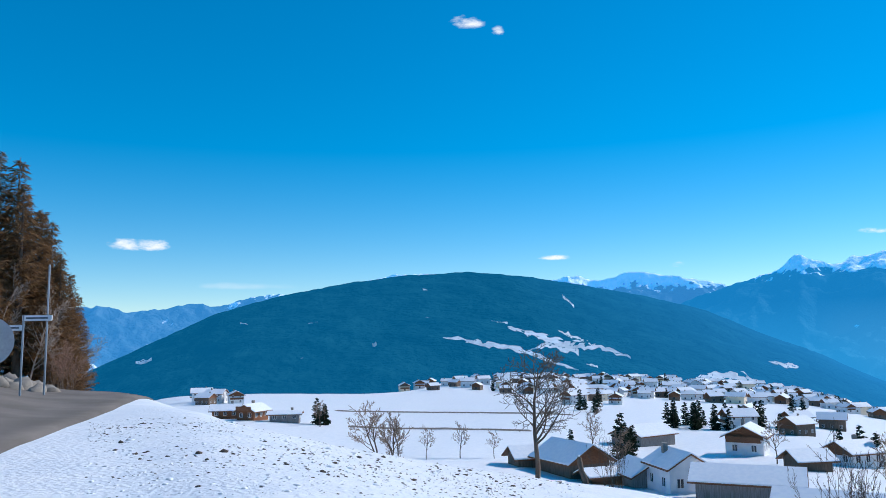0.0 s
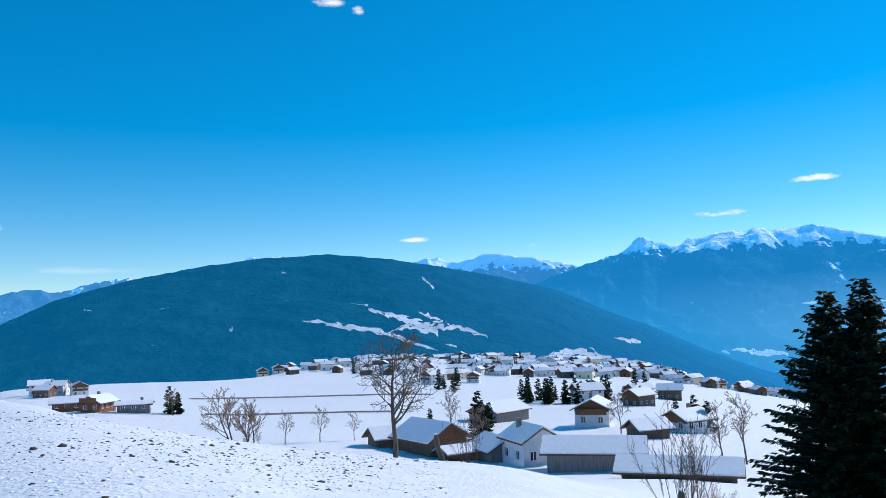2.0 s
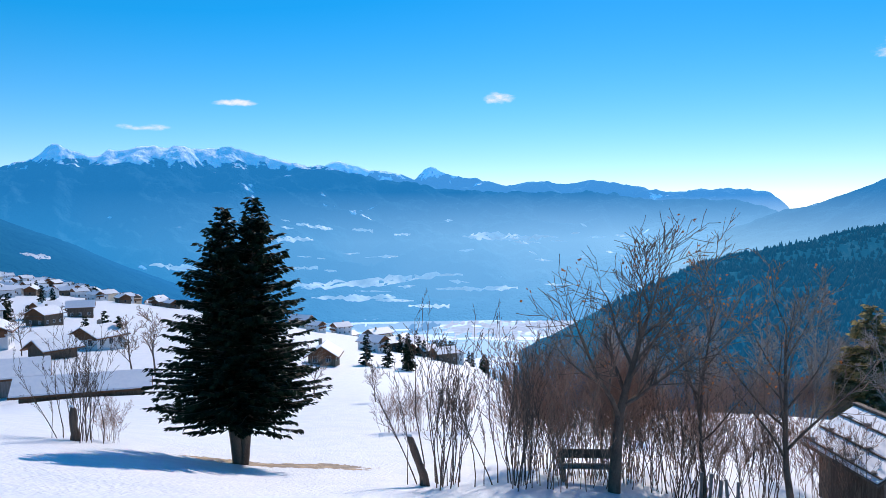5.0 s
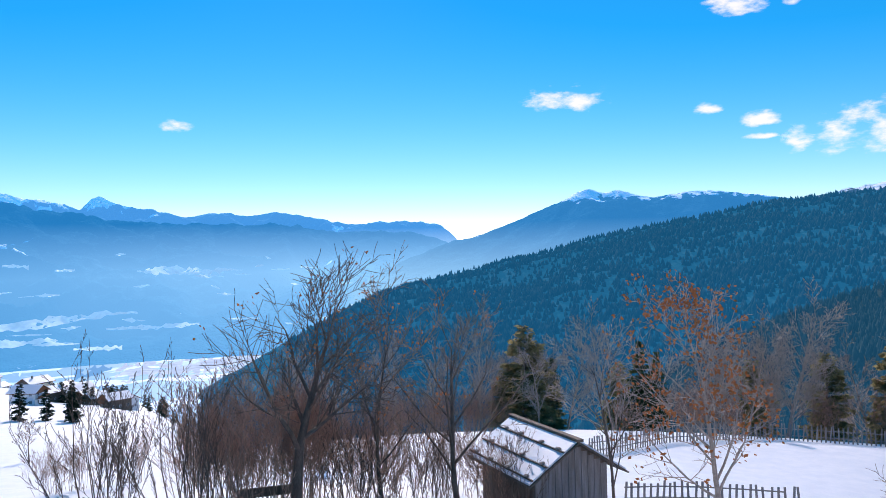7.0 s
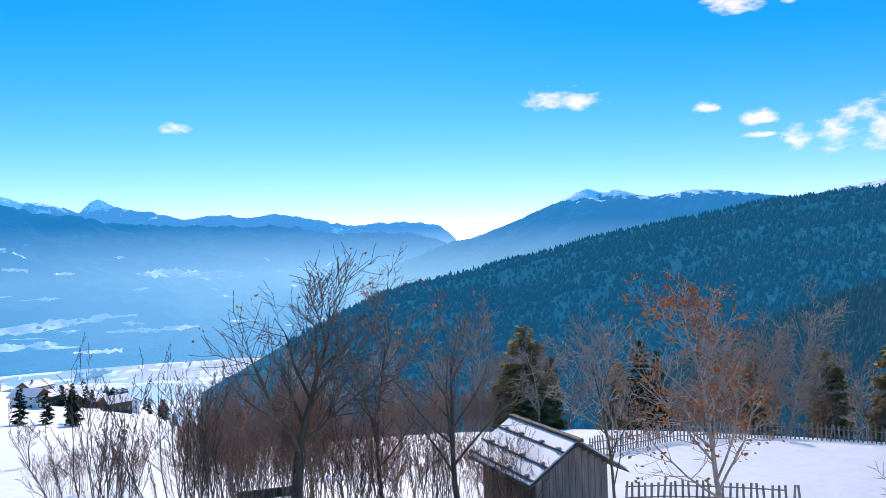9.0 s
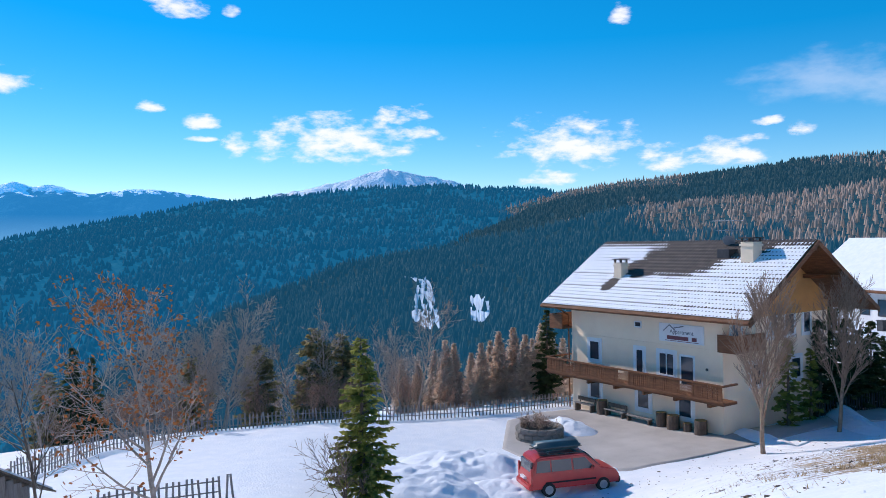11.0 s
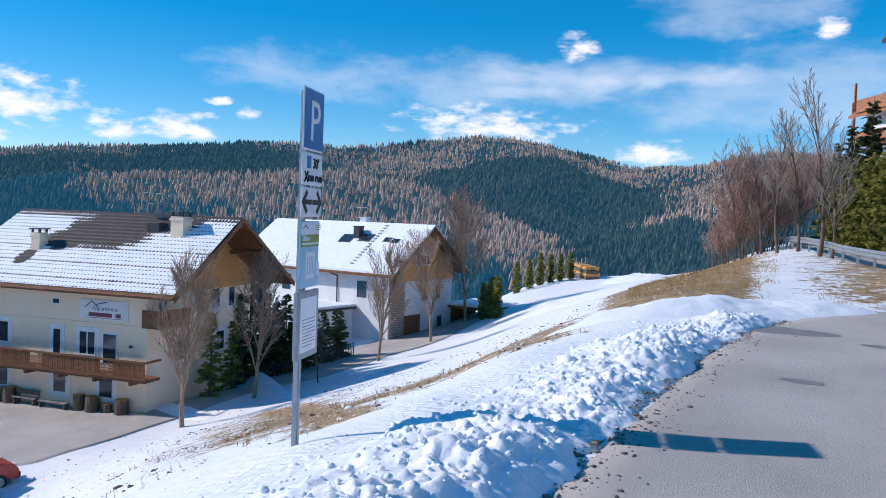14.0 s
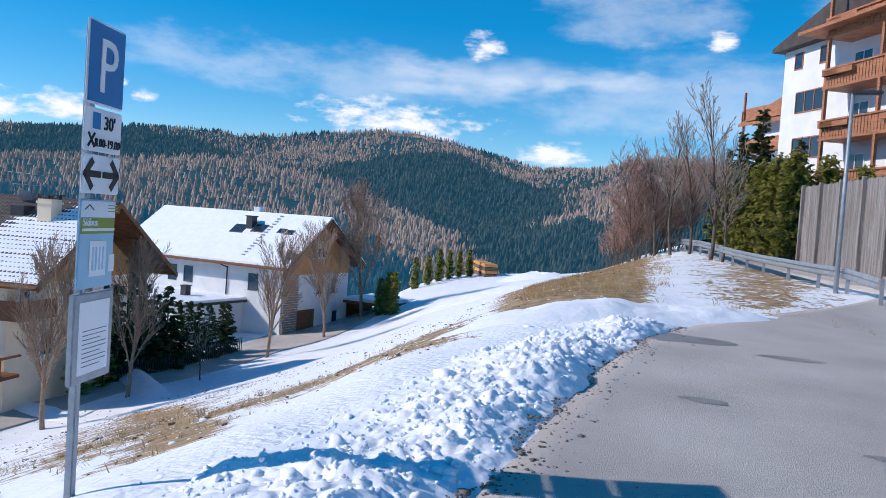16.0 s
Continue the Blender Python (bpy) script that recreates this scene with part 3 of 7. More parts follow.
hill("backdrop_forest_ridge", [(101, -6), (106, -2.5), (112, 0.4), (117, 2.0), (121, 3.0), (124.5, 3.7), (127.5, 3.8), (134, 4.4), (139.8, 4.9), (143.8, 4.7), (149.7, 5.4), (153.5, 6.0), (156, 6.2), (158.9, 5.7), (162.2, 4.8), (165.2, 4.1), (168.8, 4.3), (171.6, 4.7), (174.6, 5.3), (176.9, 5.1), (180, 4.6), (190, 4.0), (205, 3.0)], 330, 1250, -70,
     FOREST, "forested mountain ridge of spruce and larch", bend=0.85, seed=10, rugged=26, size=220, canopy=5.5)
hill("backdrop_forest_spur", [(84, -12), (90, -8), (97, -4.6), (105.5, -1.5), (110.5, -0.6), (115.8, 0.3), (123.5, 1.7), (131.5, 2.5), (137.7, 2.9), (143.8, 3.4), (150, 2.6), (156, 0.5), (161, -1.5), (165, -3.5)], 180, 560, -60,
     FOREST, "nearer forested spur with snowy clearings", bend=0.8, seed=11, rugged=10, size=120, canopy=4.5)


# ---- snowy clearings on the slopes, and fields in the valley ----
def surface_at(key, az, el):
    """The distance at which a line of sight, by bearing and angle from the level eye, meets a slope or the ground."""
    if key == "ground":
        r = np.geomspace(300, 4500, 500)
        z = height(CX + r * math.sin(radians(az)), CY + r * math.cos(radians(az)))
    else:
        sv = np.linspace(0.001, 0.999, 400)
        x, y, z = HILLS[key](sv, np.full(400, float(az)))
        r = np.hypot(x - CX, y - CY)
    d = np.maximum.accumulate(np.degrees(np.arctan2(z - 1.6, r)))
    k = min(int(np.searchsorted(d, el)), len(d) - 1)
    return r[k], z[k]


def snowfield(key, material, rows, n=40, lift=1.5, seed=0, ragged=0.12, name="snowfield"):
    """A patch on a slope: rows of bearing, lower and upper angle."""
    a, lo, hi = np.array(rows, float).T
    az = np.linspace(a[0], a[-1], n)
    lo, hi = np.interp(az, a, lo), np.interp(az, a, hi)
    wide = hi - lo
    lo = lo + fbm(az * 3.1, az * 0 + seed, 4, seed) * np.minimum(wide * 0.8, ragged * 2)
    hi = hi + fbm(az * 3.7, az * 0 + seed + 9, 4, seed + 3) * np.minimum(wide * 0.8, ragged * 2)
    hi = np.maximum(hi, lo + 0.01)
    X, Y, Z = (np.zeros((4, n)) for _ in range(3))
    for i in range(n):
        for j in range(4):
            el = lo[i] + (hi[i] - lo[i]) * j / 3
            r, z = surface_at(key, az[i], el)
            r -= lift * 2
            X[j, i], Y[j, i] = CX + r * math.sin(radians(az[i])), CY + r * math.cos(radians(az[i]))
            Z[j, i] = 1.6 + r * math.tan(radians(el))
    ob = part(name, grid_mesh(name, X, Y, Z, material), None, None)
    return tagged(ob, "snow-covered clearing among dark woods", "snowfield", group="clearings and fields", kind="structure")


# glow: blue haze over these far patches, painted in as emission
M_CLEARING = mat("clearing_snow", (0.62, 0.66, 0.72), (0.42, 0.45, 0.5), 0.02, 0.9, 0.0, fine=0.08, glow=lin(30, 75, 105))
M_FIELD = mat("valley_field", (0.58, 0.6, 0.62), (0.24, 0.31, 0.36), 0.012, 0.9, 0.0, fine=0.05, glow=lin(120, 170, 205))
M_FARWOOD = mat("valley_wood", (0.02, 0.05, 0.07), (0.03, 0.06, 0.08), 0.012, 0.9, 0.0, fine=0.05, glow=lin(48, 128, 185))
DARK_HILL = "backdrop_wooded_hill8"
for i, rows in enumerate((
    [(-0.1, 0.35, 0.4), (1.5, 0.0, 0.3), (3.8, -0.4, 0.0), (6.0, -0.95, -0.6), (8.8, -1.9, -1.75), (9.6, -2.1, -2.05)],
    [(4.6, 1.0, 1.1), (6.5, 0.3, 0.75), (8.3, -0.4, 0.2), (9.5, -0.55, 0.0), (11.0, -0.6, -0.25), (13.2, -1.3, -1.15)],
    [(5.9, -0.75, -0.7), (7.3, -0.45, -0.05), (8.4, -0.7, -0.2), (9.6, -1.0, -0.6)],
    [(8.2, 0.7, 0.8), (9.2, 0.2, 0.5), (10.0, -0.05, 0.05)],
    [(9.9, -2.5, -2.4), (11.5, -2.9, -2.6), (12.2, -3.0, -2.9)],
    [(12.4, -2.9, -2.8), (13.8, -3.1, -2.55), (16.0, -3.3, -3.0), (17.0, -3.3, -3.2)],
    [(3.4, 1.5, 1.55), (4.6, 1.3, 1.4)], [(8.6, 3.1, 3.3), (9.4, 2.4, 2.6)], [(-5.2, -0.2, 0.2), (-4.9, -0.25, 0.1)], [(10.1, -1.7, -1.6), (10.9, -1.9, -1.75)],
    [(17.5, -2.9, -2.6), (18.8, -2.7, -2.2), (20.5, -3.1, -2.3), (21.8, -3.3, -3.0)],
    [(22.2, -1.6, -1.5), (23.3, -1.9, -1.65), (24.0, -1.95, -1.85)],
    [(-14.5, 1.5, 1.6), (-14.0, 1.4, 1.5)], [(-21.3, -1.2, -1.0), (-20.3, -1.0, -0.8)],
)):
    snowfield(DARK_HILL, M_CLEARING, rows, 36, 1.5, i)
for i, rows in enumerate((
    [(30.0, -2.6, -2.5), (31.5, -2.9, -2.5), (33.5, -2.95, -2.8)],
    [(37.5, -0.9, -0.8), (39.5, -1.15, -0.7), (41.2, -1.0, -0.9)],
    [(40.0, 0.1, 0.2), (41.5, -0.2, 0.1), (42.6, -0.3, -0.2)], [(44.0, -0.3, -0.2), (45.5, -0.5, -0.2)], [(47.0, -0.7, -0.6), (48.2, -0.8, -0.6)],
    [(52.0, -0.9, -0.8), (54.0, -1.2, -0.6), (57.0, -1.1, -0.8), (59.0, -1.0, -0.9)], [(38.2, -3.0, -2.95), (41.5, -3.1, -2.9)],
)):
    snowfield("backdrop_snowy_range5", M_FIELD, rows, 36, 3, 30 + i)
for i, rows in enumerate((
    [(38.5, -4.2, -4.1), (42.0, -4.5, -4.05), (46.0, -4.4, -3.75), (50.0, -3.8, -3.5), (52, -3.7, -3.6)], [(41.0, -5.2, -5.1), (44.0, -5.4, -5.05), (47.0, -5.3, -5.1)],
    [(42.5, -6.9, -6.8), (45.0, -7.2, -6.5), (48.0, -6.8, -6.5)], [(50.0, -4.7, -4.6), (53.0, -4.8, -4.55), (56, -4.7, -4.5)],
    [(48.0, -5.9, -5.8), (51.0, -6.1, -5.8)],
)):
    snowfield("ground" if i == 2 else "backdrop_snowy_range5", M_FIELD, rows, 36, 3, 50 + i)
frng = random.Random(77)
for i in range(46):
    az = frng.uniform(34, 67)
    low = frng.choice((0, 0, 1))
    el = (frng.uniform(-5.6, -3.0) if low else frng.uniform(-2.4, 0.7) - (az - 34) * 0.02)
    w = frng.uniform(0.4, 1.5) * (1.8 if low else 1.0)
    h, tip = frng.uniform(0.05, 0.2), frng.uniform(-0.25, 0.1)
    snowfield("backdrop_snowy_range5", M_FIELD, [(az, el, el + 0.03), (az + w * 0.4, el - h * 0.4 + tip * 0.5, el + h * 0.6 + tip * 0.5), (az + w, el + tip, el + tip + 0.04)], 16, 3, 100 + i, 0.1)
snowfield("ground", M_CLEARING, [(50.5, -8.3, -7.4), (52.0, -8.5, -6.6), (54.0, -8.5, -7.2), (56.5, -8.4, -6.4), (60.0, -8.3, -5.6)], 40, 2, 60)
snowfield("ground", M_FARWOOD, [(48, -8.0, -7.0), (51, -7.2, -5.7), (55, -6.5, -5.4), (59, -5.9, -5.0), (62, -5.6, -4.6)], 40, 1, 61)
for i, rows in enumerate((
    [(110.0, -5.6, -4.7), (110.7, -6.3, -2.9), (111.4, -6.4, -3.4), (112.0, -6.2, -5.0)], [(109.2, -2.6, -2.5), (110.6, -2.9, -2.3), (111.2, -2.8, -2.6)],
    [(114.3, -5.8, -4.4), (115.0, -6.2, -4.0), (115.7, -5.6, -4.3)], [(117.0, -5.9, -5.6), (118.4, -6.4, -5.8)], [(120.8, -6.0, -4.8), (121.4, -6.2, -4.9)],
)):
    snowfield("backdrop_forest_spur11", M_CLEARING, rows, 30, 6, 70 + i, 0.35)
for i, rows in enumerate(([(146.5, 0.4, 0.5), (148.0, 0.1, 0.9), (149.5, 0.3, 0.5)], [(149.9, -0.4, -0.3), (151.2, -0.7, 0.1), (151.9, -0.5, -0.3)])):
    snowfield("backdrop_forest_ridge10", M_CLEARING, rows, 24, 2, 80 + i, 0.3)


# ---- plants ----
def tube(V, F, pts, radii, sides):
    base = len(V)
    for i, (p, r) in enumerate(zip(pts, radii)):
        d = (pts[min(i + 1, len(pts) - 1)] - pts[max(i - 1, 0)]).normalized()
        u = d.orthogonal().normalized()
        w = d.cross(u)
        for k in range(sides):
            a = 2 * math.pi * k / sides
            V.append(p + (u * math.cos(a) + w * math.sin(a)) * r)
    for i in range(len(pts) - 1):
        for k in range(sides):
            a, b = base + i * sides + k, base + i * sides + (k + 1) % sides
            F.append((a, b, b + sides, a + sides))
    F.append(tuple(base + (len(pts) - 1) * sides + k for k in range(sides)))


def grow(rng, out, start, way, length, radius, level, spec):
    """One branch and, from it, its own."""
    n = 7 if level == 0 else (5 if level == 1 else 3)
    pts, radii, p, d = [start], [radius], start.copy(), way.normalized()
    for i in range(n):
        d = (d + Vector((rng.gauss(0, 1), rng.gauss(0, 1), rng.gauss(0, 0.6))) * spec["wander"] + Vector((0, 0, spec["rise"]))).normalized()
        p = p + d * length / n
        pts.append(p.copy())
        radii.append(max(radius * (1 - 0.8 * (i + 1) / n), spec["thin"]))
    V, F = out[0] if level < spec["wood"] else out[1]
    tube(V, F, pts, radii, 7 if level == 0 else (5 if level == 1 else 3))
    if level >= spec["levels"]:
        if spec["leaves"] and rng.random() < spec["leaves"]:
            out[2].append(pts[-1])
        return
    count = spec["count"][level]
    lo = spec["from"] if level == 0 else 0.2
    for k in range(count):
        f = lo + (1 - lo) * (k + rng.random()) / count
        i = min(int(f * n), n - 1)
        at = pts[i].lerp(pts[i + 1], f * n - i)
        ax = (pts[i + 1] - pts[i]).normalized()
        u = ax.orthogonal().normalized()
        u.rotate(Matrix.Rotation(rng.uniform(0, 6.283), 3, ax))
        ang = radians(spec["angle"] * rng.uniform(0.7, 1.3))
        grow(rng, out, at, ax * math.cos(ang) + u * math.sin(ang), length * spec["ratio"] * rng.uniform(0.65, 1.15) * (1.15 - 0.55 * f), max(radii[i] * 0.55, spec["thin"]), level + 1, spec)


def bare_tree(name, label, m, seed, tall, radius, group="", bark=None, twig=None, stems=1, lean=0.08, **more):
    spec = dict(levels=3, count=(11, 7, 6), angle=42, ratio=0.55, wander=0.1, rise=0.06, thin=0.008, wood=2, leaves=0.0, leaf=0.07)
    spec["from"] = 0.3
    spec.update(more)
    rng = random.Random(seed)
    out = (([], []), ([], []), [])
    for k in range(stems):
        a, off = rng.uniform(0, 6.283), (0.0 if stems == 1 else rng.uniform(0.05, 0.1 * stems ** 0.5 * spec.get("patch", 1.0)))
        h = tall * (1 if stems == 1 else rng.uniform(0.55, 1.0))
        grow(rng, out, Vector((off * math.cos(a), off * math.sin(a), -0.15)), Vector((lean * rng.uniform(-1, 1) + off * 0.25 * math.cos(a), lean * rng.uniform(-1, 1) + off * 0.25 * math.sin(a), 1)), h, radius * (1 if stems == 1 else rng.uniform(0.6, 1.0)), 0, spec)
    ob = thing(name, label, "bush" if stems > 1 else "tree", m, group)
    part("trunk", mesh_of("trunk", *out[0], bark or M_BARK, True), None, ob)
    part("crown", mesh_of("crown", *out[1], twig or M_TWIG), None, ob)
    if out[2]:
        V, F = [], []
        for p in out[2]:
            for _ in range(3):
                c = p + Vector((rng.gauss(0, 0.09), rng.gauss(0, 0.09), rng.gauss(0, 0.09)))
                u = Vector((rng.gauss(0, 1), rng.gauss(0, 1), rng.gauss(0, 1))).normalized() * spec["leaf"]
                w = u.orthogonal() * 0.55
                b = len(V)
                V += [c - u, c + w * 0.9 + u * 0.1, c + u, c - w]
                F += [(b, b + 1, b + 2), (b, b + 2, b + 3)]
        part("leaves", mesh_of("leaves", V, F, M_ORANGE), None, ob, "dry orange-brown leaves left from autumn")
    return ob


def conifer(name, label, m, seed, tall, reach, group="", needle=None, clear=0.1, step=0.14, spray=0.2, tops=1, droop=0.35, fill=1.0, trunk_r=None, slim=0.34, power=0.85, category="tree", bark=None, apart=0.2, shortest=0.6, scatter=1.0):
    """Whorls of drooping branches, each set with short sprays of needles."""
    rng = random.Random(seed)
    TV, TF, V, F = [], [], [], []
    trunk_r = trunk_r or tall * 0.022
    for t in range(tops):
        ox, oy = (0, 0) if tops == 1 else (-(-1) ** t * reach * apart, rng.uniform(-0.1, 0.1))
        h = tall * (1 if t else (1 if tops == 1 else 0.97))
        axis = lambda f: Vector((ox * min(1, f * 3), oy * min(1, f * 3), h * f))
        tube(TV, TF, [axis(f) - Vector((0, 0, 0.3 if f == 0 else 0)) for f in (0, 0.1, 0.3, 0.5, 0.75, 1.0)], [trunk_r * v for v in (1.25, 1, 0.8, 0.55, 0.28, 0.04)], 8)
        z = clear * h
        while z < h * 0.985:
            f = z / h
            span = reach * (1 - f) ** power * min(1.0, 0.72 + (f - clear) * 3.5) * (0.82 if tops > 1 else 1)
            for k in range(max(4, int((5 + span * 3.2) * fill))):
                a = rng.uniform(0, 6.283)
                L = span * rng.uniform(shortest, 1.12)
                if rng.random() < 0.08:
                    L *= 1.15
                rise = rng.uniform(-0.05, 0.2) + f * 0.45
                p0 = axis(f) + Vector((0, 0, rng.uniform(-0.5, 0.5) * step * scatter))
                out_way = Vector((math.cos(a), math.sin(a), 0))
                side = Vector((-math.sin(a), math.cos(a), 0))
                pts = [p0 + out_way * (L * s) + Vector((0, 0, L * (rise * s - droop * s * s + 0.16 * s ** 4))) for s in (0, 0.35, 0.7, 1.0)]
                tube(TV, TF, pts, [0.02, 0.014, 0.009, 0.004], 3)
                n = max(3, int(L / spray * 2.9))
                for i in range(n):
                    s = 0.12 + 0.88 * (i + rng.random()) / n
                    j = min(2, int(s * 2.99))
                    lo_s = (0, 0.35, 0.7)[j]
                    hi_s = (0.35, 0.7, 1.0)[j]
                    c = pts[j].lerp(pts[j + 1], min(1, max(0, (s - lo_s) / (hi_s - lo_s))))
                    for sg in (-1, 1):
                        d = (out_way * rng.uniform(0.5, 1.0) + side * sg * rng.uniform(0.3, 1.0) * (1.15 - s * 0.7) + Vector((0, 0, rng.uniform(-0.75, 0.1)))).normalized()
                        ln = spray * rng.uniform(0.8, 1.6)
                        w = d.cross(Vector((rng.gauss(0, 0.6), rng.gauss(0, 0.6), 1))).normalized() * ln * slim
                        b = len(V)
                        V += [c, c + d * ln * 0.45 + w, c + d * ln, c + d * ln * 0.45 - w]
                        F.append((b, b + 1, b + 2, b + 3))
            z += step * rng.uniform(0.8, 1.2) * (1 + (1 - f) * 0.4)
    ob = thing(name, label, category, m, group)
    part("trunk", mesh_of("trunk", TV, TF, bark or M_BARK, True), None, ob)
    part("crown", mesh_of("crown", V, F, needle or M_NEEDLE), None, ob)
    return ob


def turned(az, r, turn=0.0, size=1.0, dz=0.0):
    x, y = polar(az, r)
    return pose(x, y, gz(x, y) + dz, 0, 0, turn) @ Matrix.Diagonal((size, size, size, 1))


def repeat(ob, m):
    """A copy with its own size."""
    c = copy_thing(ob, m)
    c.matrix_basis = m
    return c


def scatter_cones(name, label, key, n, az0, az1, s0, s1, material, tall, wide, seed, keep):
    """Many small conifers on a slope, one mesh."""
    rng = np.random.default_rng(seed)
    az, s = rng.uniform(az0, az1, n), rng.uniform(s0, s1, n)
    x, y, z = HILLS[key](s, az)
    ok = keep(az, s, x, y)
    x, y, z = x[ok], y[ok], z[ok]
    k = len(x)
    h, w = rng.uniform(0.6, 1.3, k) * tall, rng.uniform(0.7, 1.3, k) * wide
    sides = 4
    a = rng.uniform(0, 6.28, k)[:, None] + np.arange(sides) * 2 * np.pi / sides
    jit = rng.uniform(0.75, 1.25, (k, sides))
    low = np.stack([x[:, None] + np.cos(a) * w[:, None] * jit, y[:, None] + np.sin(a) * w[:, None] * jit, z[:, None] + h[:, None] * (0.12 * jit)], -1)
    mid = np.stack([x[:, None] + np.cos(a + 0.6) * w[:, None] * 0.55 * jit, y[:, None] + np.sin(a + 0.6) * w[:, None] * 0.55 * jit, z[:, None] + h[:, None] * (0.5 + 0.06 * jit)], -1)
    top = np.stack([x + rng.uniform(-0.1, 0.1, k) * w, y, z + h], -1)[:, None, :]
    co = np.concatenate([low, mid, top], 1).reshape(-1, 3)
    F = []
    for i in range(sides):
        j = (i + 1) % sides
        F += [(i, j, sides + i), (j, sides + j, sides + i), (sides + i, sides + j, 2 * sides)]
    idx = (np.array(F)[None] + (np.arange(k) * (2 * sides + 1))[:, None, None]).reshape(-1)
    me = bpy.data.meshes.new(name)
    me.vertices.add(len(co))
    me.vertices.foreach_set("co", co.reshape(-1))
    nf = len(idx) // 3
    me.loops.add(len(idx))
    me.loops.foreach_set("vertex_index", idx.astype(np.int32))
    me.polygons.add(nf)
    me.polygons.foreach_set("loop_start", np.arange(0, 3 * nf, 3, dtype=np.int32))
    me.materials.append(material)
    me.update()
    me.validate()
    ob = part(name, me, None, None)
    return tagged(ob, label, "forest", kind="stuff")


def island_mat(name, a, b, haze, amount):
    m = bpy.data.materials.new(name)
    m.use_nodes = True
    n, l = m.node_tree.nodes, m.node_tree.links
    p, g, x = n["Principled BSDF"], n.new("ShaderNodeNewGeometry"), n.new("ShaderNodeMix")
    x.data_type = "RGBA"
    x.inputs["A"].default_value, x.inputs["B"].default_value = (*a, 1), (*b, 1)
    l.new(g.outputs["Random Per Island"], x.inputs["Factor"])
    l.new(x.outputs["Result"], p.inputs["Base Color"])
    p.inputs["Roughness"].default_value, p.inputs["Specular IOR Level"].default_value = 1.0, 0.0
    # the trees emit the haze colour in place of air before them
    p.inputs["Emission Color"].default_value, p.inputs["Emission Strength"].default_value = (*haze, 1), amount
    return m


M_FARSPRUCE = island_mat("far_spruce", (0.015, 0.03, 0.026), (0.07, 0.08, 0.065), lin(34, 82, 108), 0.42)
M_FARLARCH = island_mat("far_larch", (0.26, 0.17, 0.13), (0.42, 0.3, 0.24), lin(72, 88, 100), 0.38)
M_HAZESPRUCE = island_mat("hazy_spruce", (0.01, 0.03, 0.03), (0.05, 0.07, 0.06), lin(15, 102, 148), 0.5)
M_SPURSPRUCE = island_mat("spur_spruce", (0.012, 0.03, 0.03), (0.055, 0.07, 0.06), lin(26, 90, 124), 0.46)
CLEARS = ((110.0, 112.2, 0.0, 0.62), (114.2, 115.8, 0.0, 0.5))


def larch_zone(az, s, x, y, seed):
    return fbm(x / 130, y / 130, 3, seed) * 0.75 + (s - 0.55) * 0.9 + (az - 140) * 0.004


def open_ground(az, s):
    ok = np.ones_like(az, bool)
    for a0, a1, s0, s1 in CLEARS:
        ok &= ~((az > a0) & (az < a1) & (s > s0) & (s < s1) & (np.sin(az * 40) + np.sin(s * 70 + az * 13) < 0.7))
    return ok


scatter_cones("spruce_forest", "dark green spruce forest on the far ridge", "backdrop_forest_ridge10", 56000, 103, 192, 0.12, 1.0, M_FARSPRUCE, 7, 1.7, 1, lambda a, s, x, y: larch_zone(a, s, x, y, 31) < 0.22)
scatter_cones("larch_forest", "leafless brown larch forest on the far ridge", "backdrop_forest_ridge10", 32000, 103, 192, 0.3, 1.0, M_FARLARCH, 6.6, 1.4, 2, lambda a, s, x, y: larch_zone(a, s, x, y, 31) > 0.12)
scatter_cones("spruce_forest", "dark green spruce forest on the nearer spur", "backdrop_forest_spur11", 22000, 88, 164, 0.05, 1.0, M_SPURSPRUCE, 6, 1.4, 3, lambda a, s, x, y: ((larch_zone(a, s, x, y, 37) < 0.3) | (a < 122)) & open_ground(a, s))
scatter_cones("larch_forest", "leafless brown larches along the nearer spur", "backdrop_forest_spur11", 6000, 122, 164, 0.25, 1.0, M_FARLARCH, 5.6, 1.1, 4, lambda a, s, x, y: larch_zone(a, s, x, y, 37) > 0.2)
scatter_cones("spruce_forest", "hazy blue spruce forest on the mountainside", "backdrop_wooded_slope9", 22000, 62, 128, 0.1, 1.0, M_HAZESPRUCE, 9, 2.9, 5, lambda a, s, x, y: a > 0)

# the big double spruce on the meadow
conifer("spruce", "large dark green twin-topped spruce standing on the snowy meadow", on(34.3, 22.0, 0, -36), 11, 7.0, 3.05, clear=0.17, step=0.1, spray=0.125, tops=2, fill=1.5, trunk_r=0.15, power=0.8, apart=0.13, droop=0.28, slim=0.26, shortest=0.5, scatter=4.0)


# ---- buildings ----
def put(ob, m):
    ob.matrix_basis = m
    return ob


WIN_MESH = {}


def ring(bm, x0, z0, x1, z1, t, y0, y1):
    """A closed frame of width t round an opening."""
    outer, inner = ((x0, z0), (x1, z0), (x1, z1), (x0, z1)), ((x0 + t, z0 + t), (x1 - t, z0 + t), (x1 - t, z1 - t), (x0 + t, z1 - t))
    A = [[bm.verts.new((x, y, z)) for x, z in q] for y in (y0, y1) for q in (outer, inner)]
    for i in range(4):
        j = (i + 1) % 4
        bm.faces.new((A[0][i], A[0][j], A[1][j], A[1][i]))
        bm.faces.new((A[2][i], A[3][i], A[3][j], A[2][j]))
        bm.faces.new((A[0][i], A[2][i], A[2][j], A[0][j]))
        bm.faces.new((A[1][i], A[1][j], A[3][j], A[3][i]))
    return bm


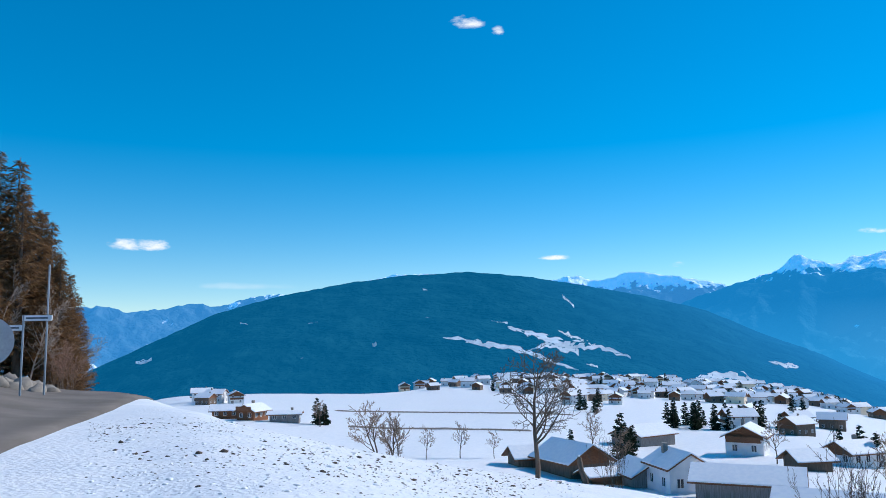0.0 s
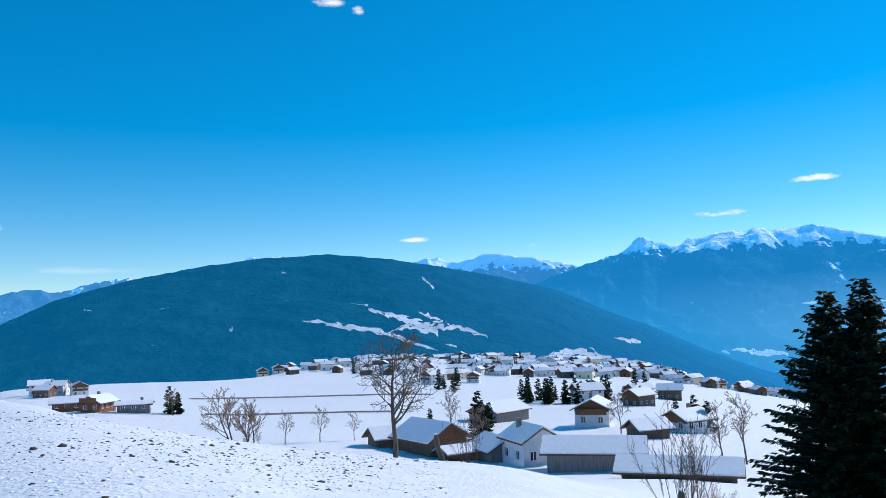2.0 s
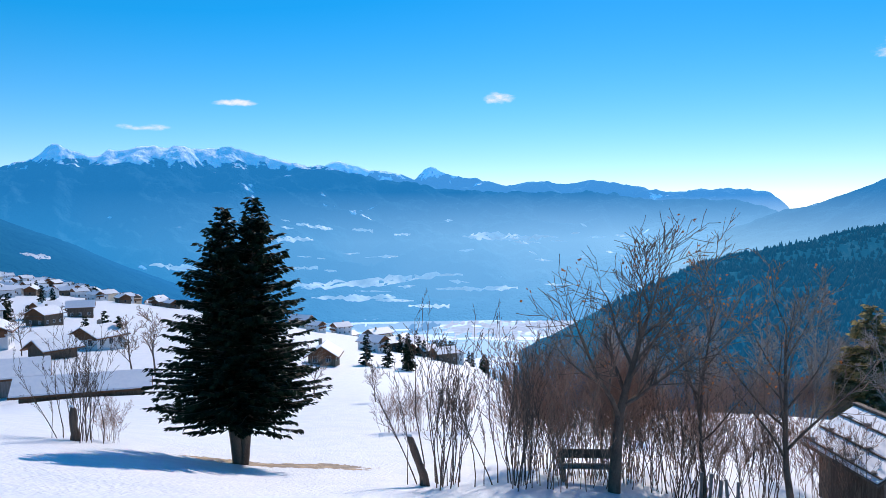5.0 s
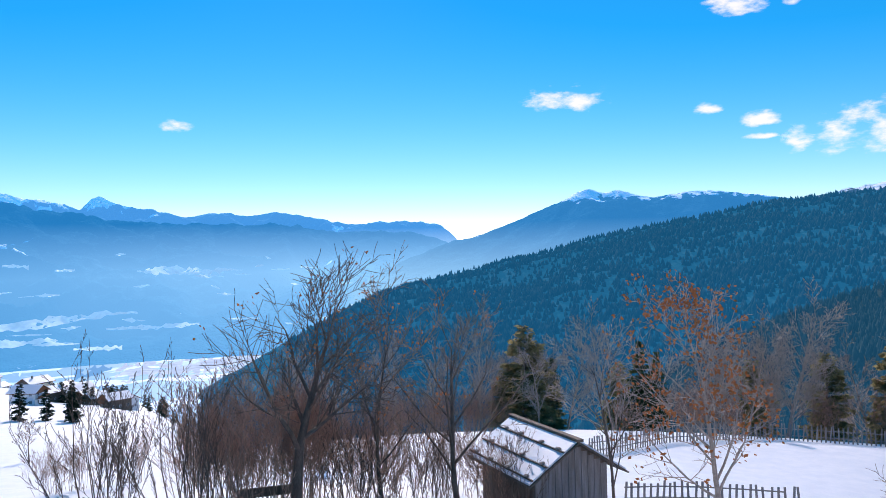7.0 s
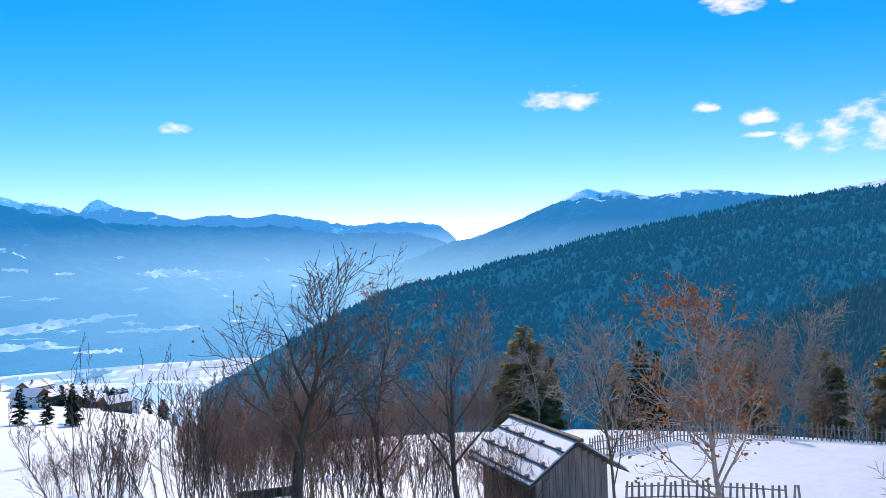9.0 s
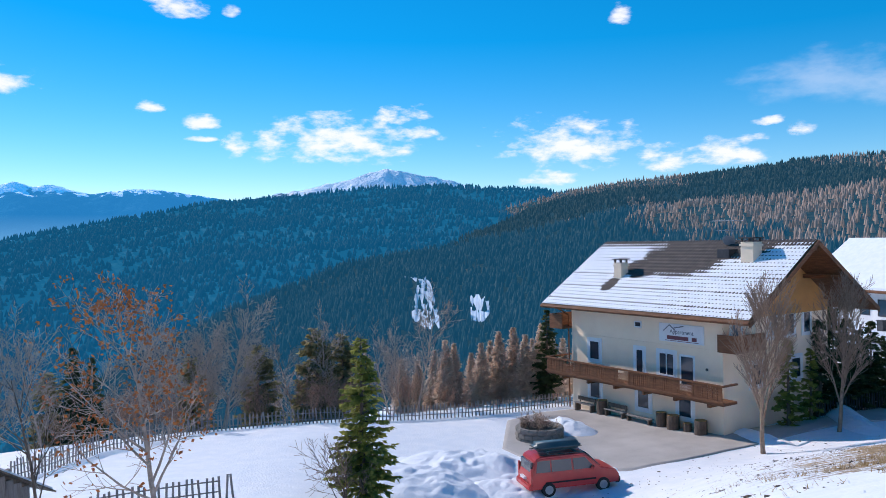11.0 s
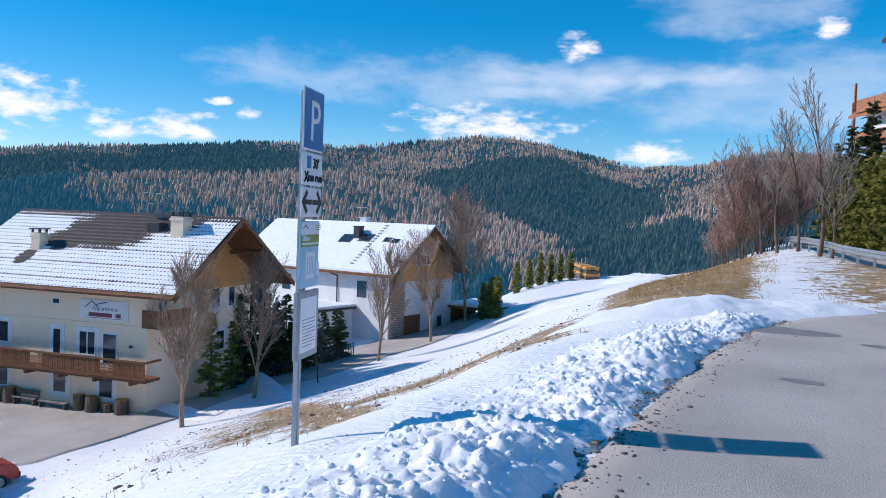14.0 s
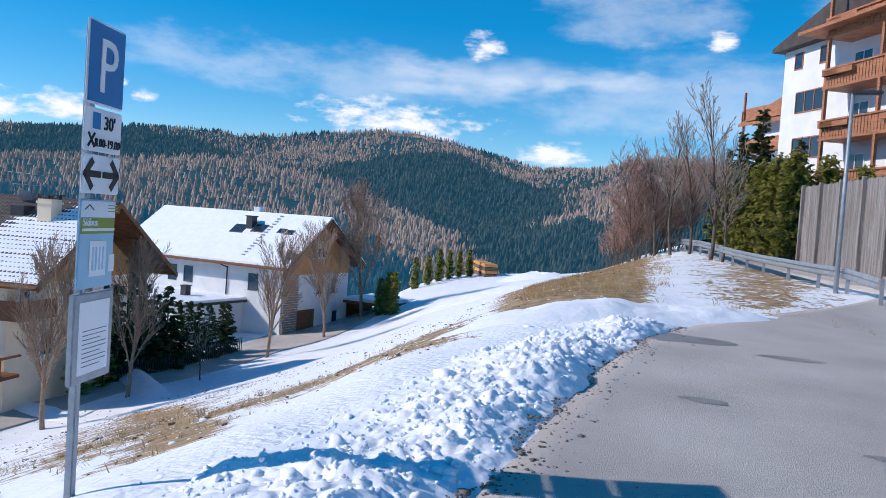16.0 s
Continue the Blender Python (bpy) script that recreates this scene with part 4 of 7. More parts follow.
def window(parent, m, w, h, surround=0.0, bars=1, frame_mat=None, name="window", glass=None):
    """A framed window that looks out along local +y, its sill's middle at the origin of m."""
    key = (w, h, surround, bars, frame_mat.name if frame_mat else "")
    if key not in WIN_MESH:
        bm = bmesh.new()
        t = 0.07
        ring(bm, -w / 2, 0, w / 2, h, t, -0.06, 0.05)
        for k in range(bars):
            x = -w / 2 + w * (k + 1) / (bars + 1)
            box(bm, x - 0.035, -0.05, t, x + 0.035, 0.045, h - t)
        if surround:
            ring(bm, -w / 2 - surround, -surround, w / 2 + surround, h + surround, surround, -0.06, 0.025)
        me = bpy.data.meshes.new("window")
        bm.to_mesh(me)
        bm.free()
        me.materials.append(frame_mat or M_FRAME)
        bm = boxes((-w / 2 + t, -0.02, t, w / 2 - t, 0.015, h - t))
        mp = bpy.data.meshes.new("pane")
        bm.to_mesh(mp)
        bm.free()
        mp.materials.append(M_GLASS)
        WIN_MESH[key] = (me, mp)
    fr = put(part(name, WIN_MESH[key][0], None, parent), m)
    part("pane", WIN_MESH[key][1], None, fr)
    return fr


def roof_slabs(bm, x0, x1, half, eave, rise, over, thick, lift=0.0, cx=0.0):
    """Two pitched slabs round a ridge along x; half: half the depth; over: the eaves' overhang."""
    k = rise / half
    lo = eave - over * k
    for sg in (1, -1):
        prof = [(0, eave + rise + lift), (sg * (half + over), lo + lift), (sg * (half + over), lo + lift + thick), (0, eave + rise + lift + thick)]
        a = [bm.verts.new((x0, cx + y, z)) for y, z in prof]
        b = [bm.verts.new((x1, cx + y, z)) for y, z in prof]
        bm.faces.new(a)
        bm.faces.new(b[::-1])
        for i in range(4):
            bm.faces.new((a[i], b[i], b[(i + 1) % 4], a[(i + 1) % 4]))
    bmesh.ops.recalc_face_normals(bm, faces=bm.faces)
    return bm


def gable_walls(bm, x0, x1, half, z0, eave, rise, cx=0.0):
    prof = [(-half, z0), (half, z0), (half, eave), (0, eave + rise), (-half, eave)]
    a = [bm.verts.new((x0, cx + y, z)) for y, z in prof]
    b = [bm.verts.new((x1, cx + y, z)) for y, z in prof]
    bm.faces.new(a)
    bm.faces.new(b[::-1])
    for i in range(5):
        bm.faces.new((a[i], b[i], b[(i + 1) % 5], a[(i + 1) % 5]))
    bmesh.ops.recalc_face_normals(bm, faces=bm.faces)
    return bm


def gable_face(bm, x, half, z0, eave, rise, thick, cx=0.0):
    """Cladding on a gable above z0, standing proud of the wall at x."""
    prof = [(-half, z0), (half, z0), (half, eave), (0, eave + rise), (-half, eave)] if z0 < eave else [(-half, eave), (half, eave), (0, eave + rise)]
    a = [bm.verts.new((x, cx + y, z)) for y, z in prof]
    b = [bm.verts.new((x + thick, cx + y, z)) for y, z in prof]
    bm.faces.new(a)
    bm.faces.new(b[::-1])
    n = len(prof)
    for i in range(n):
        bm.faces.new((a[i], b[i], b[(i + 1) % n], a[(i + 1) % n]))
    bmesh.ops.recalc_face_normals(bm, faces=bm.faces)
    return bm


def chimney(parent, x, y, z0, z1, w=0.6, mat_=None):
    c = part("chimney", boxes((x - w / 2, y - w / 2, z0, x + w / 2, y + w / 2, z1), (x - w / 2 - 0.06, y - w / 2 - 0.06, z1 - 0.25, x + w / 2 + 0.06, y + w / 2 + 0.06, z1 - 0.12)), mat_ or M_PLASTER, parent)
    bm = boxes(*[(x + a - 0.05, y + b - 0.05, z1, x + a + 0.05, y + b + 0.05, z1 + 0.2) for a in (-w / 2 + 0.06, w / 2 - 0.06) for b in (-w / 2 + 0.06, w / 2 - 0.06)])
    box(bm, x - w / 2 - 0.1, y - w / 2 - 0.1, z1 + 0.2, x + w / 2 + 0.1, y + w / 2 + 0.1, z1 + 0.27)
    part("cap", bm, M_TILE, c, "dark chimney cap on four stubs")
    return c


def simple_house(label, m, L, W, eave, rise, wall, gable=None, group="village houses", storeys=2, over=0.8, name="house", bare=False, cols=3, balcony=False, open_front=False):
    """A gabled village house: ridge along x, base at z = 0."""
    ob = thing(name, label, "barn" if "barn" in name else "house", m, group)
    h = W / 2
    part("wall", gable_walls(bmesh.new(), -L / 2, L / 2, h, -3.0, eave, rise), wall, ob)
    r = part("roof", roof_slabs(bmesh.new(), -L / 2 - over, L / 2 + over, h, eave, rise, over, 0.16), M_WOOD, ob, "brown timber roof edge")
    part("snow_cover", roof_slabs(bmesh.new(), -L / 2 - over + 0.06, L / 2 + over - 0.06, h, eave, rise, over - 0.08, 0.16, 0.165), M_ROOFSNOW, r, "snow lying on the roof")
    if gable:
        for x, t in ((-L / 2 - 0.05, 0.04), (L / 2 + 0.01, 0.04)):
            part("gable", gable_face(bmesh.new(), x, h - 0.02, eave - 0.6, eave, rise - 0.05, t), gable, ob, "timber-clad gable")
    if not bare:
        for s in range(storeys):
            z = 0.9 + s * 2.7
            if z + 1.2 > eave + 0.3:
                continue
            for k in range(cols):
                x = -L / 2 + L * (k + 0.5) / cols
                window(ob, pose(x, h, z), 0.95, 1.2, 0, 1)
                window(ob, pose(x, -h, z, 0, 0, 180), 0.95, 1.2, 0, 1)
            for k in range(2):
                y = -h + W * (k + 0.5) / 2
                window(ob, pose(-L / 2, y, z, 0, 0, 90), 0.95, 1.2, 0, 1)
                window(ob, pose(L / 2, y, z, 0, 0, -90), 0.95, 1.2, 0, 1)
        part("chimney", boxes((L * 0.18, 0.6, eave + rise * 0.3, L * 0.18 + 0.6, 1.2, eave + rise + 0.9)), M_STONE, ob)
    if balcony:
        bm = boxes((-L / 2 - 1.0, -h * 0.9, 2.55, -L / 2, h * 0.9, 2.7), (-L / 2 - 1.0, -h * 0.9, 2.7, -L / 2 - 0.94, h * 0.9, 3.6))
        part("balcony", bm, M_WOOD, ob, "brown timber balcony")
    return ob


# guesthouse: facade along local x from the near corner, facing +y
GH = pose(35.5, -32.1, -10.2, 0, 0, 11)
gh = thing("guesthouse", "three-storey cream guesthouse with a half-thawed tiled roof", "house", GH)
LX, DY, EV, RI = 12.4, 10.5, 7.75, 3.45
HALF = DY / 2
wall = part("wall", gable_walls(bmesh.new(), 0, LX, HALF, -3.0, EV, RI, -HALF), M_PLASTER, gh)
part("string_course", boxes((-0.03, 0.0, 5.05, LX + 0.03, 0.05, 5.2)), M_PLASTER, wall)
part("gable", gable_face(bmesh.new(), -0.06, HALF - 0.02, 6.9, EV, RI - 0.05, 0.055, -HALF), M_OCHRE, gh, "ochre plastered gable")
OVER = 1.25
roof = part("roof", roof_slabs(bmesh.new(), -2.6, LX + 1.8, HALF, EV, RI, OVER, 0.22, 0.0, -HALF), M_WOOD, gh, "dark brown timber roof with wide eaves")


def tiled(parent, x0, x1, half, eave, rise, over, cx, bare_spot):
    """Rows of curved tiles on the front pitch, with snow lying between the tile edges where it has not thawed."""
    k = rise / half
    slope = math.hypot(half + over, (half + over) * k)
    n_row, n_col = int(slope / 0.36), int((x1 - x0) / 0.24)
    u = np.linspace(0, 1, n_row * 6 + 1)[:, None]
    v = np.linspace(0, 1, n_col * 6 + 1)[None, :]
    row = u * n_row
    y = (half + over) * u + 0 * v
    z = eave + rise - y * k + 0.24
    step = (row % 1.0) * 0.05
    wave = 0.022 * np.abs(np.sin(np.pi * v * n_col))
    for sg, nm in ((1, "tiles"), (-1, "tiles")):
        part(nm, grid_mesh(nm, x0 + (x1 - x0) * v + 0 * u, cx + sg * y, z + step + wave, M_TILE, False), None, parent, "dark grey-brown pantiles")
        x = x0 + (x1 - x0) * v + 0 * u
        snow = 0.055 + 0.012 * fbm(x * 3, y * 3, 3, 12)
        if sg == 1:
            for bx, by, rx, ry in bare_spot:
                d = np.hypot((x - bx) / rx, (y - by) / ry) + 0.3 * fbm(x * 1.5, y * 1.5, 4, 14)
                snow = np.minimum(snow, 0.055 - 0.11 * np.clip(1.5 - d * 1.2, 0, 1))
        ridge_thaw = np.clip((0.9 - y) / 0.9, 0, 1) * 0.05
        snow = snow - ridge_thaw
        part("snow_cover", grid_mesh("snow_cover", x, cx + sg * y, z + snow + 0.0 * v, M_ROOFSNOW), None, parent, "thin snow half covering the tiles")


tiled(roof, -2.55, LX + 1.75, HALF, EV, RI, OVER - 0.05, -HALF, [(5.5, 1.6, 3.2, 1.6), (3.3, 0.8, 3.0, 1.0), (8.0, 2.6, 1.6, 0.9), (9.6, 4.3, 0.5, 0.6), (1.2, 0.9, 0.9, 0.7)])
bm = bmesh.new()
rod(bm, (-2.6, OVER - 0.0, EV - OVER * RI / HALF + 0.12), (LX + 1.8, OVER - 0.0, EV - OVER * RI / HALF + 0.12), 0.09)
rod(bm, (LX + 0.2, OVER, EV - OVER * RI / HALF + 0.1), (LX + 0.2, 0.12, EV - 1.3), 0.05)
rod(bm, (LX + 0.2, 0.12, EV - 1.3), (LX + 0.2, 0.12, 0.0), 0.05)
part("gutter", bm, M_WOOD, gh, "brown metal gutter and downpipe")
for y in (-0.4, -2.6, -5.25, -7.9, -10.1):
    zt = EV + RI - abs(y + HALF) * RI / HALF - 0.2
    part("purlin", boxes((-2.5, y - 0.1, zt - 0.22, 0.1, y + 0.1, zt)), M_WOOD, gh)
bm = bmesh.new()
for sg in (1, -1):
    k = RI / HALF
    a = [(-HALF, EV + RI + 0.2), (-HALF + sg * (HALF + OVER), EV - OVER * k + 0.2), (-HALF + sg * (HALF + OVER), EV - OVER * k - 0.1), (-HALF, EV + RI - 0.1)]
    p0 = [bm.verts.new((-2.68, y, z)) for y, z in a]
    p1 = [bm.verts.new((-2.6, y, z)) for y, z in a]
    bm.faces.new(p0), bm.faces.new(p1[::-1])
    for i in range(4):
        bm.faces.new((p0[i], p1[i], p1[(i + 1) % 4], p0[(i + 1) % 4]))
bmesh.ops.recalc_face_normals(bm, faces=bm.faces)
part("barge_board", bm, M_WOOD, gh, "dark brown barge boards")
chimney(gh, 9.4, -1.8, EV + 0.6, EV + 2.3, 0.65)
chimney(gh, 0.6, -3.6, EV + 1.6, EV + 3.6, 0.85)
bm = boxes((2.1, -4.4, EV + 2.6, 2.95, -3.5, EV + 3.15))
part("roof_hatch", bm, M_DARK, gh, "dark roof hatch")
bm = bmesh.new()
rod(bm, (2.9, -4.9, EV + 2.8), (2.9, -4.9, EV + 5.0), 0.03)
rod(bm, (2.0, -4.9, EV + 4.9), (4.4, -4.9, EV + 5.0), 0.015)
for k in range(14):
    x = 2.05 + k * 0.17
    rod(bm, (x, -5.2, EV + 4.92), (x, -4.6, EV + 4.92), 0.009, sides=4)
rod(bm, (2.2, -4.9, EV + 4.3), (4.0, -4.9, EV + 4.32), 0.015)
for k in range(5):
    x = 2.3 + k * 0.35
    rod(bm, (x, -5.4, EV + 4.31), (x, -4.4, EV + 4.31), 0.009, sides=4)
part("antenna", bm, M_STEEL, gh, "television antenna on a mast")
bm = bmesh.new()
bmesh.ops.create_cone(bm, cap_ends=True, segments=20, radius1=0.38, radius2=0.05, depth=0.14, matrix=pose(2.95, -4.7, EV + 3.7, 60, 0, 20))
part("satellite_dish", bm, M_STEEL, gh)
for x, z in ((10.2, 0.95), (5.95, 0.95), (2.7, 0.95)):
    window(gh, pose(x, 0, z), 1.0, 1.25, 0.22, 0)
for x, w, z, h, b in ((10.2, 0.95, 3.55, 1.3, 0), (6.2, 0.65, 3.1, 1.6, 0), (4.05, 1.2, 3.3, 1.4, 1)):
    window(gh, pose(x, 0, z), w, h, 0.2, b)
d = put(part("balcony_door", boxes((-0.55, -0.05, 0, 0.55, 0.03, 2.1), (-0.42, 0.03, 0.1, 0.42, 0.035, 0.15)), M_FRAME, gh, "white balcony door"), pose(2.5, 0, 2.62))
part("pane", boxes((-0.42, 0.0, 0.35, 0.42, 0.045, 1.98)), M_GLASS, d)
window(gh, pose(6.3, 0, 6.05), 0.6, 0.4, 0, 0)
for y, w in ((-1.2, 0.9), (-4.6, 0.8), (-6.4, 1.0), (-8.2, 0.8)):
    window(gh, pose(0, y, 5.6, 0, 0, 90), w, 1.35, 0.15, 0)
for y in (-3.0, -7.0):
    window(gh, pose(0, y, 2.9, 0, 0, 90), 1.0, 1.3, 0.2, 0)
# balcony on the first floor
bal = part("balcony", boxes((-0.9, 0.0, 2.36, LX + 1.3, 1.25, 2.52), (LX, -3.2, 2.36, LX + 1.3, 0.0, 2.52)), M_WOOD, gh, "long carved timber balcony")
part("handrail", boxes((-0.98, 1.17, 3.42, LX + 1.38, 1.33, 3.52), (LX + 1.22, -3.2, 3.42, LX + 1.38, 1.17, 3.52), (-0.98, 0.0, 3.42, -0.82, 1.17, 3.52), bevel=0.015), M_WOOD, bal)
part("lower_rail", boxes((-0.95, 1.2, 2.5, LX + 1.35, 1.3, 2.62), (LX + 1.25, -3.2, 2.5, LX + 1.35, 1.2, 2.62)), M_WOOD, bal)
n_p = 9
for k in range(n_p):
    xa = -0.85 + (LX + 2.1) * k / n_p
    xb = -0.85 + (LX + 2.1) * (k + 1) / n_p
    bm = boxes((xa, 1.22, 2.62, xa + 0.12, 1.28, 3.42))
    w = xb - xa - 0.12
    for j in range(9):
        x = xa + 0.14 + w * j / 9
        if k % 3 == 1 and 1 < j < 7:
            for q in range(4):
                box(bm, 0, 1.23, 0, w / 9 * 1.25, 1.265, 0.07, m=Matrix.Translation((x, 0, 2.7 + q * 0.17)) @ Matrix.Rotation(radians(-40 if j < 4 else 40), 4, "Y"))
        else:
            box(bm, x, 1.23, 2.62, x + w / 9 - 0.03, 1.265, 3.42)
    part("carved_panel", bm, M_WOOD, bal)
for k in range(6):
    x = 0.2 + k * (LX - 0.4) / 5
    part("bracket", boxes((x - 0.09, 0.0, 2.12, x + 0.09, 1.1, 2.36)), M_WOOD, bal)
part("loggia", boxes((LX, -1.6, 5.5, LX + 1.3, 0.9, 5.62), (LX, 0.82, 5.62, LX + 1.3, 0.9, 6.5), (LX + 1.22, -1.6, 5.62, LX + 1.3, 0.82, 6.5)), M_WOOD, gh, "small timber balcony under the eaves")
part("gable_balcony", boxes((-1.2, -2.2, 5.2, -0.01, 0.5, 5.35), (-1.2, -2.2, 5.35, -1.12, 0.5, 6.2), (-1.12, 0.42, 5.35, -0.01, 0.5, 6.2)), M_WOOD, gh, "timber balcony on the gable side")
# name board
board = part("name_board", boxes((1.25, 0.0, 5.4, 4.55, 0.06, 6.5)), M_WHITE, gh, "white painted board with grey lettering")
M_INK = mat("grey_paint", (0.16, 0.17, 0.2), (0.12, 0.13, 0.15), 3, 0.7, 0.0)
M_REDINK = mat("maroon_paint", (0.22, 0.08, 0.09), (0.17, 0.06, 0.07), 3, 0.7, 0.0)


def lettering(text, size, m, material, parent, name="lettering", extrude=0.004, align="CENTER"):
    cu = bpy.data.curves.new(name, "FONT")
    cu.body, cu.size, cu.extrude, cu.align_x, cu.resolution_u = text, size, extrude, align, 3
    tmp = bpy.data.objects.new(name, cu)
    me = bpy.data.meshes.new_from_object(tmp)
    bpy.data.objects.remove(tmp)
    me.name = name
    me.materials.clear()
    me.materials.append(material)
    return put(part(name, me, None, parent), m)


lettering("Appartment", 0.36, pose(2.85, 0.066, 5.92, 90, 0, 180), M_INK, board)
bm = bmesh.new()
for a, b in ((1.75, 2.1), (2.35, 3.95)):
    box(bm, a, 0.06, 5.55, b, 0.066, 5.78)
box(bm, 1.6, 0.06, 5.47, 4.1, 0.066, 5.5)
part("name_bar", bm, M_REDINK, board)
bm = bmesh.new()
for x0, z0, x1, z1 in ((4.2, 6.05, 3.75, 6.42), (3.75, 6.42, 3.3, 6.1), (3.4, 6.25, 2.7, 6.4)):
    rod(bm, (x0, 0.065, z0), (x1, 0.065, z1), 0.03, sides=6)
part("mountain_mark", bm, M_INK, board)
part("house_lamp", boxes((1.0, 0.0, 3.95, 1.14, 0.1, 4.1), bevel=0.02), M_DARK, gh)

# second house behind the hedge
H2 = pose(36.9, -66.2, -9.9, 0, 0, -6)
h2 = thing("chalet", "white two-storey chalet with a snowy roof and timber gable", "house", H2)
E2, R2, HW = 6.9, 3.6, 5.0
part("wall", gable_walls(bmesh.new(), 1.0, 20, HW, -3, E2, R2), M_WHITE, h2)
part("gable", gable_face(bmesh.new(), 0.93, HW - 0.02, 5.6, E2, R2 - 0.05, 0.065), M_OCHRE, h2, "warm timber gable")
r2 = part("roof", roof_slabs(bmesh.new(), -0.4, 21, HW, E2, R2, 1.1, 0.2), M_WOOD, h2, "timber roof")
part("snow_cover", roof_slabs(bmesh.new(), -0.32, 20.9, HW, E2, R2, 1.02, 0.2, 0.205), M_ROOFSNOW, r2, "smooth snow on the roof")
k2 = R2 / HW
for x, y, w, h in ((6.3, 2.1, 1.5, 1.2), (8.6, 2.3, 1.6, 1.3), (3.6, 2.2, 0.9, 0.7), (2.6, 2.3, 0.9, 0.7)):
    m = Matrix.Translation((x, y, E2 + R2 - y * k2 + 0.42)) @ Matrix.Rotation(-math.atan(k2), 4, "X")
    sk = put(part("skylight", boxes((-w / 2, -h / 2, -0.08, w / 2, h / 2, 0.03), bevel=0.02), M_DARK, h2, "dark skylight"), m)
    part("pane", boxes((-w / 2 + 0.1, -h / 2 + 0.1, 0.03, w / 2 - 0.1, h / 2 - 0.1, 0.04)), M_GLASS, sk)
for x, y, h in ((7.5, 1.9, 1.3), (8.6, -0.3, 1.0)):
    part("chimney", boxes((x - 0.35, y - 0.35, E2 + R2 - abs(y) * k2 - 0.3, x + 0.35, y + 0.35, E2 + R2 - abs(y) * k2 + h), (x - 0.42, y - 0.42, E2 + R2 - abs(y) * k2 + h, x + 0.42, y + 0.42, E2 + R2 - abs(y) * k2 + h + 0.08)), M_DARK if y > 0 else M_WHITE, h2)
bm = bmesh.new()
for k in range(15):
    y = 0.4 + k * 0.35
    box(bm, 5.0, y, E2 + R2 - y * k2 + 0.37, 5.35, y + 0.12, E2 + R2 - y * k2 + 0.47)
tagged(part("roof_ladder", bm, M_STEEL, h2, "snow steps up the roof"), kind="stuff")
bm = rod(bmesh.new(), (9.5, -0.2, E2 + R2), (9.5, -0.2, E2 + R2 + 2.0), 0.03)
rod(bm, (8.3, -0.2, E2 + R2 + 1.8), (10.6, -0.2, E2 + R2 + 1.85), 0.02)
part("antenna", bm, M_STEEL, h2)
gw = part("gable_window", prism(bmesh.new(), [(-1.2, 7.0), (1.2, 7.0), (1.2, 8.0), (0, 8.9), (-1.2, 8.0)], -0.02, 0.02), M_FRAME, h2, "white-framed glazed gable window")
put(gw, pose(0.9, 0, 0, 0, 0, 90))
for x0, x1 in ((-1.08, -0.45), (-0.33, 0.33), (0.45, 1.08)):
    part("pane", boxes((x0, 0.0, 7.12, x1, 0.035, 7.95)), M_GLASS, gw)
for y, z, w, h in ((-0.5, 3.7, 0.9, 1.3), (-2.6, 3.7, 0.6, 1.2), (-3.0, 0.9, 0.7, 1.1)):
    window(h2, pose(1.0, y, z, 0, 0, 90), w, h, 0.0, 0, M_DARK)
for x in (4.2, 12, 14):
    window(h2, pose(x, HW, 4.0), 1.1, 1.5, 0.0, 0, M_DARK)
gd = part("garage_door", boxes((0.9, 0.3, 0.0, 0.98, 2.8, 2.4)), M_WOOD, h2, "brown timber garage door")
for k in range(7):
    part("board", boxes((0.87, 0.33 + k * 0.352, 0.05, 0.9, 0.33 + k * 0.352 + 0.33, 2.35)), M_WOOD, gd)
bm = bmesh.new()
for k in range(26):
    box(bm, 0.78, 2.9, 0.1 + k * 0.215, 0.9, 4.9, 0.25 + k * 0.215)
tagged(part("slatted_screen", bm, M_GREYWOOD, h2, "grey horizontal timber slats"), kind="stuff")
part("downpipe", rod(rod(bmesh.new(), (7.2, HW + 0.1, 5.9), (7.2, HW + 0.1, 0), 0.06), (7.2, HW + 1.0, 6.1), (7.2, HW + 0.1, 5.8), 0.06), M_DARK, h2)
# low annexe and the carport
an = thing("annexe", "low white annexe with a flat snowy roof beside the chalet", "house", pose(43, -58.5, -9.9, 0, 0, -6))
part("wall", boxes((0, -4, -2, 13, 3.6, 2.9)), M_WHITE, an)
ar = part("roof", boxes((-0.5, -4.3, 2.9, 13.5, 4.2, 3.1)), M_DARK, an, "dark roof edge")
part("snow_cover", boxes((-0.4, -4.2, 3.1, 13.4, 4.1, 3.32), bevel=0.06), M_ROOFSNOW, ar, "deep even snow")
for x in (3.0, 8.5):
    part("vent", boxes((x, 0, 3.3, x + 0.6, 0.6, 4.1), (x - 0.05, -0.05, 4.1, x + 0.65, 0.65, 4.2)), M_DARK, an)
cp = thing("carport", "timber carport with a snowy roof beside the chalet", "carport", pose(34.6, -73.0, -9.7, 0, 0, -6))
cr = part("roof", boxes((-2.5, -3, 2.5, 3.0, 2.6, 2.75)), M_WOOD, cp)
part("snow_cover", boxes((-2.4, -2.9, 2.75, 2.9, 2.5, 3.05), bevel=0.08), M_ROOFSNOW, cr)
for x in (-2.2, 2.7):
    for y in (-2.7, 2.3):
        part("post", boxes((x - 0.09, y - 0.09, -0.5, x + 0.09, y + 0.09, 2.5)), M_WOOD, cp)
part("back_wall", boxes((2.8, -2.7, -0.5, 2.95, 2.3, 2.5)), M_WOOD, cp)

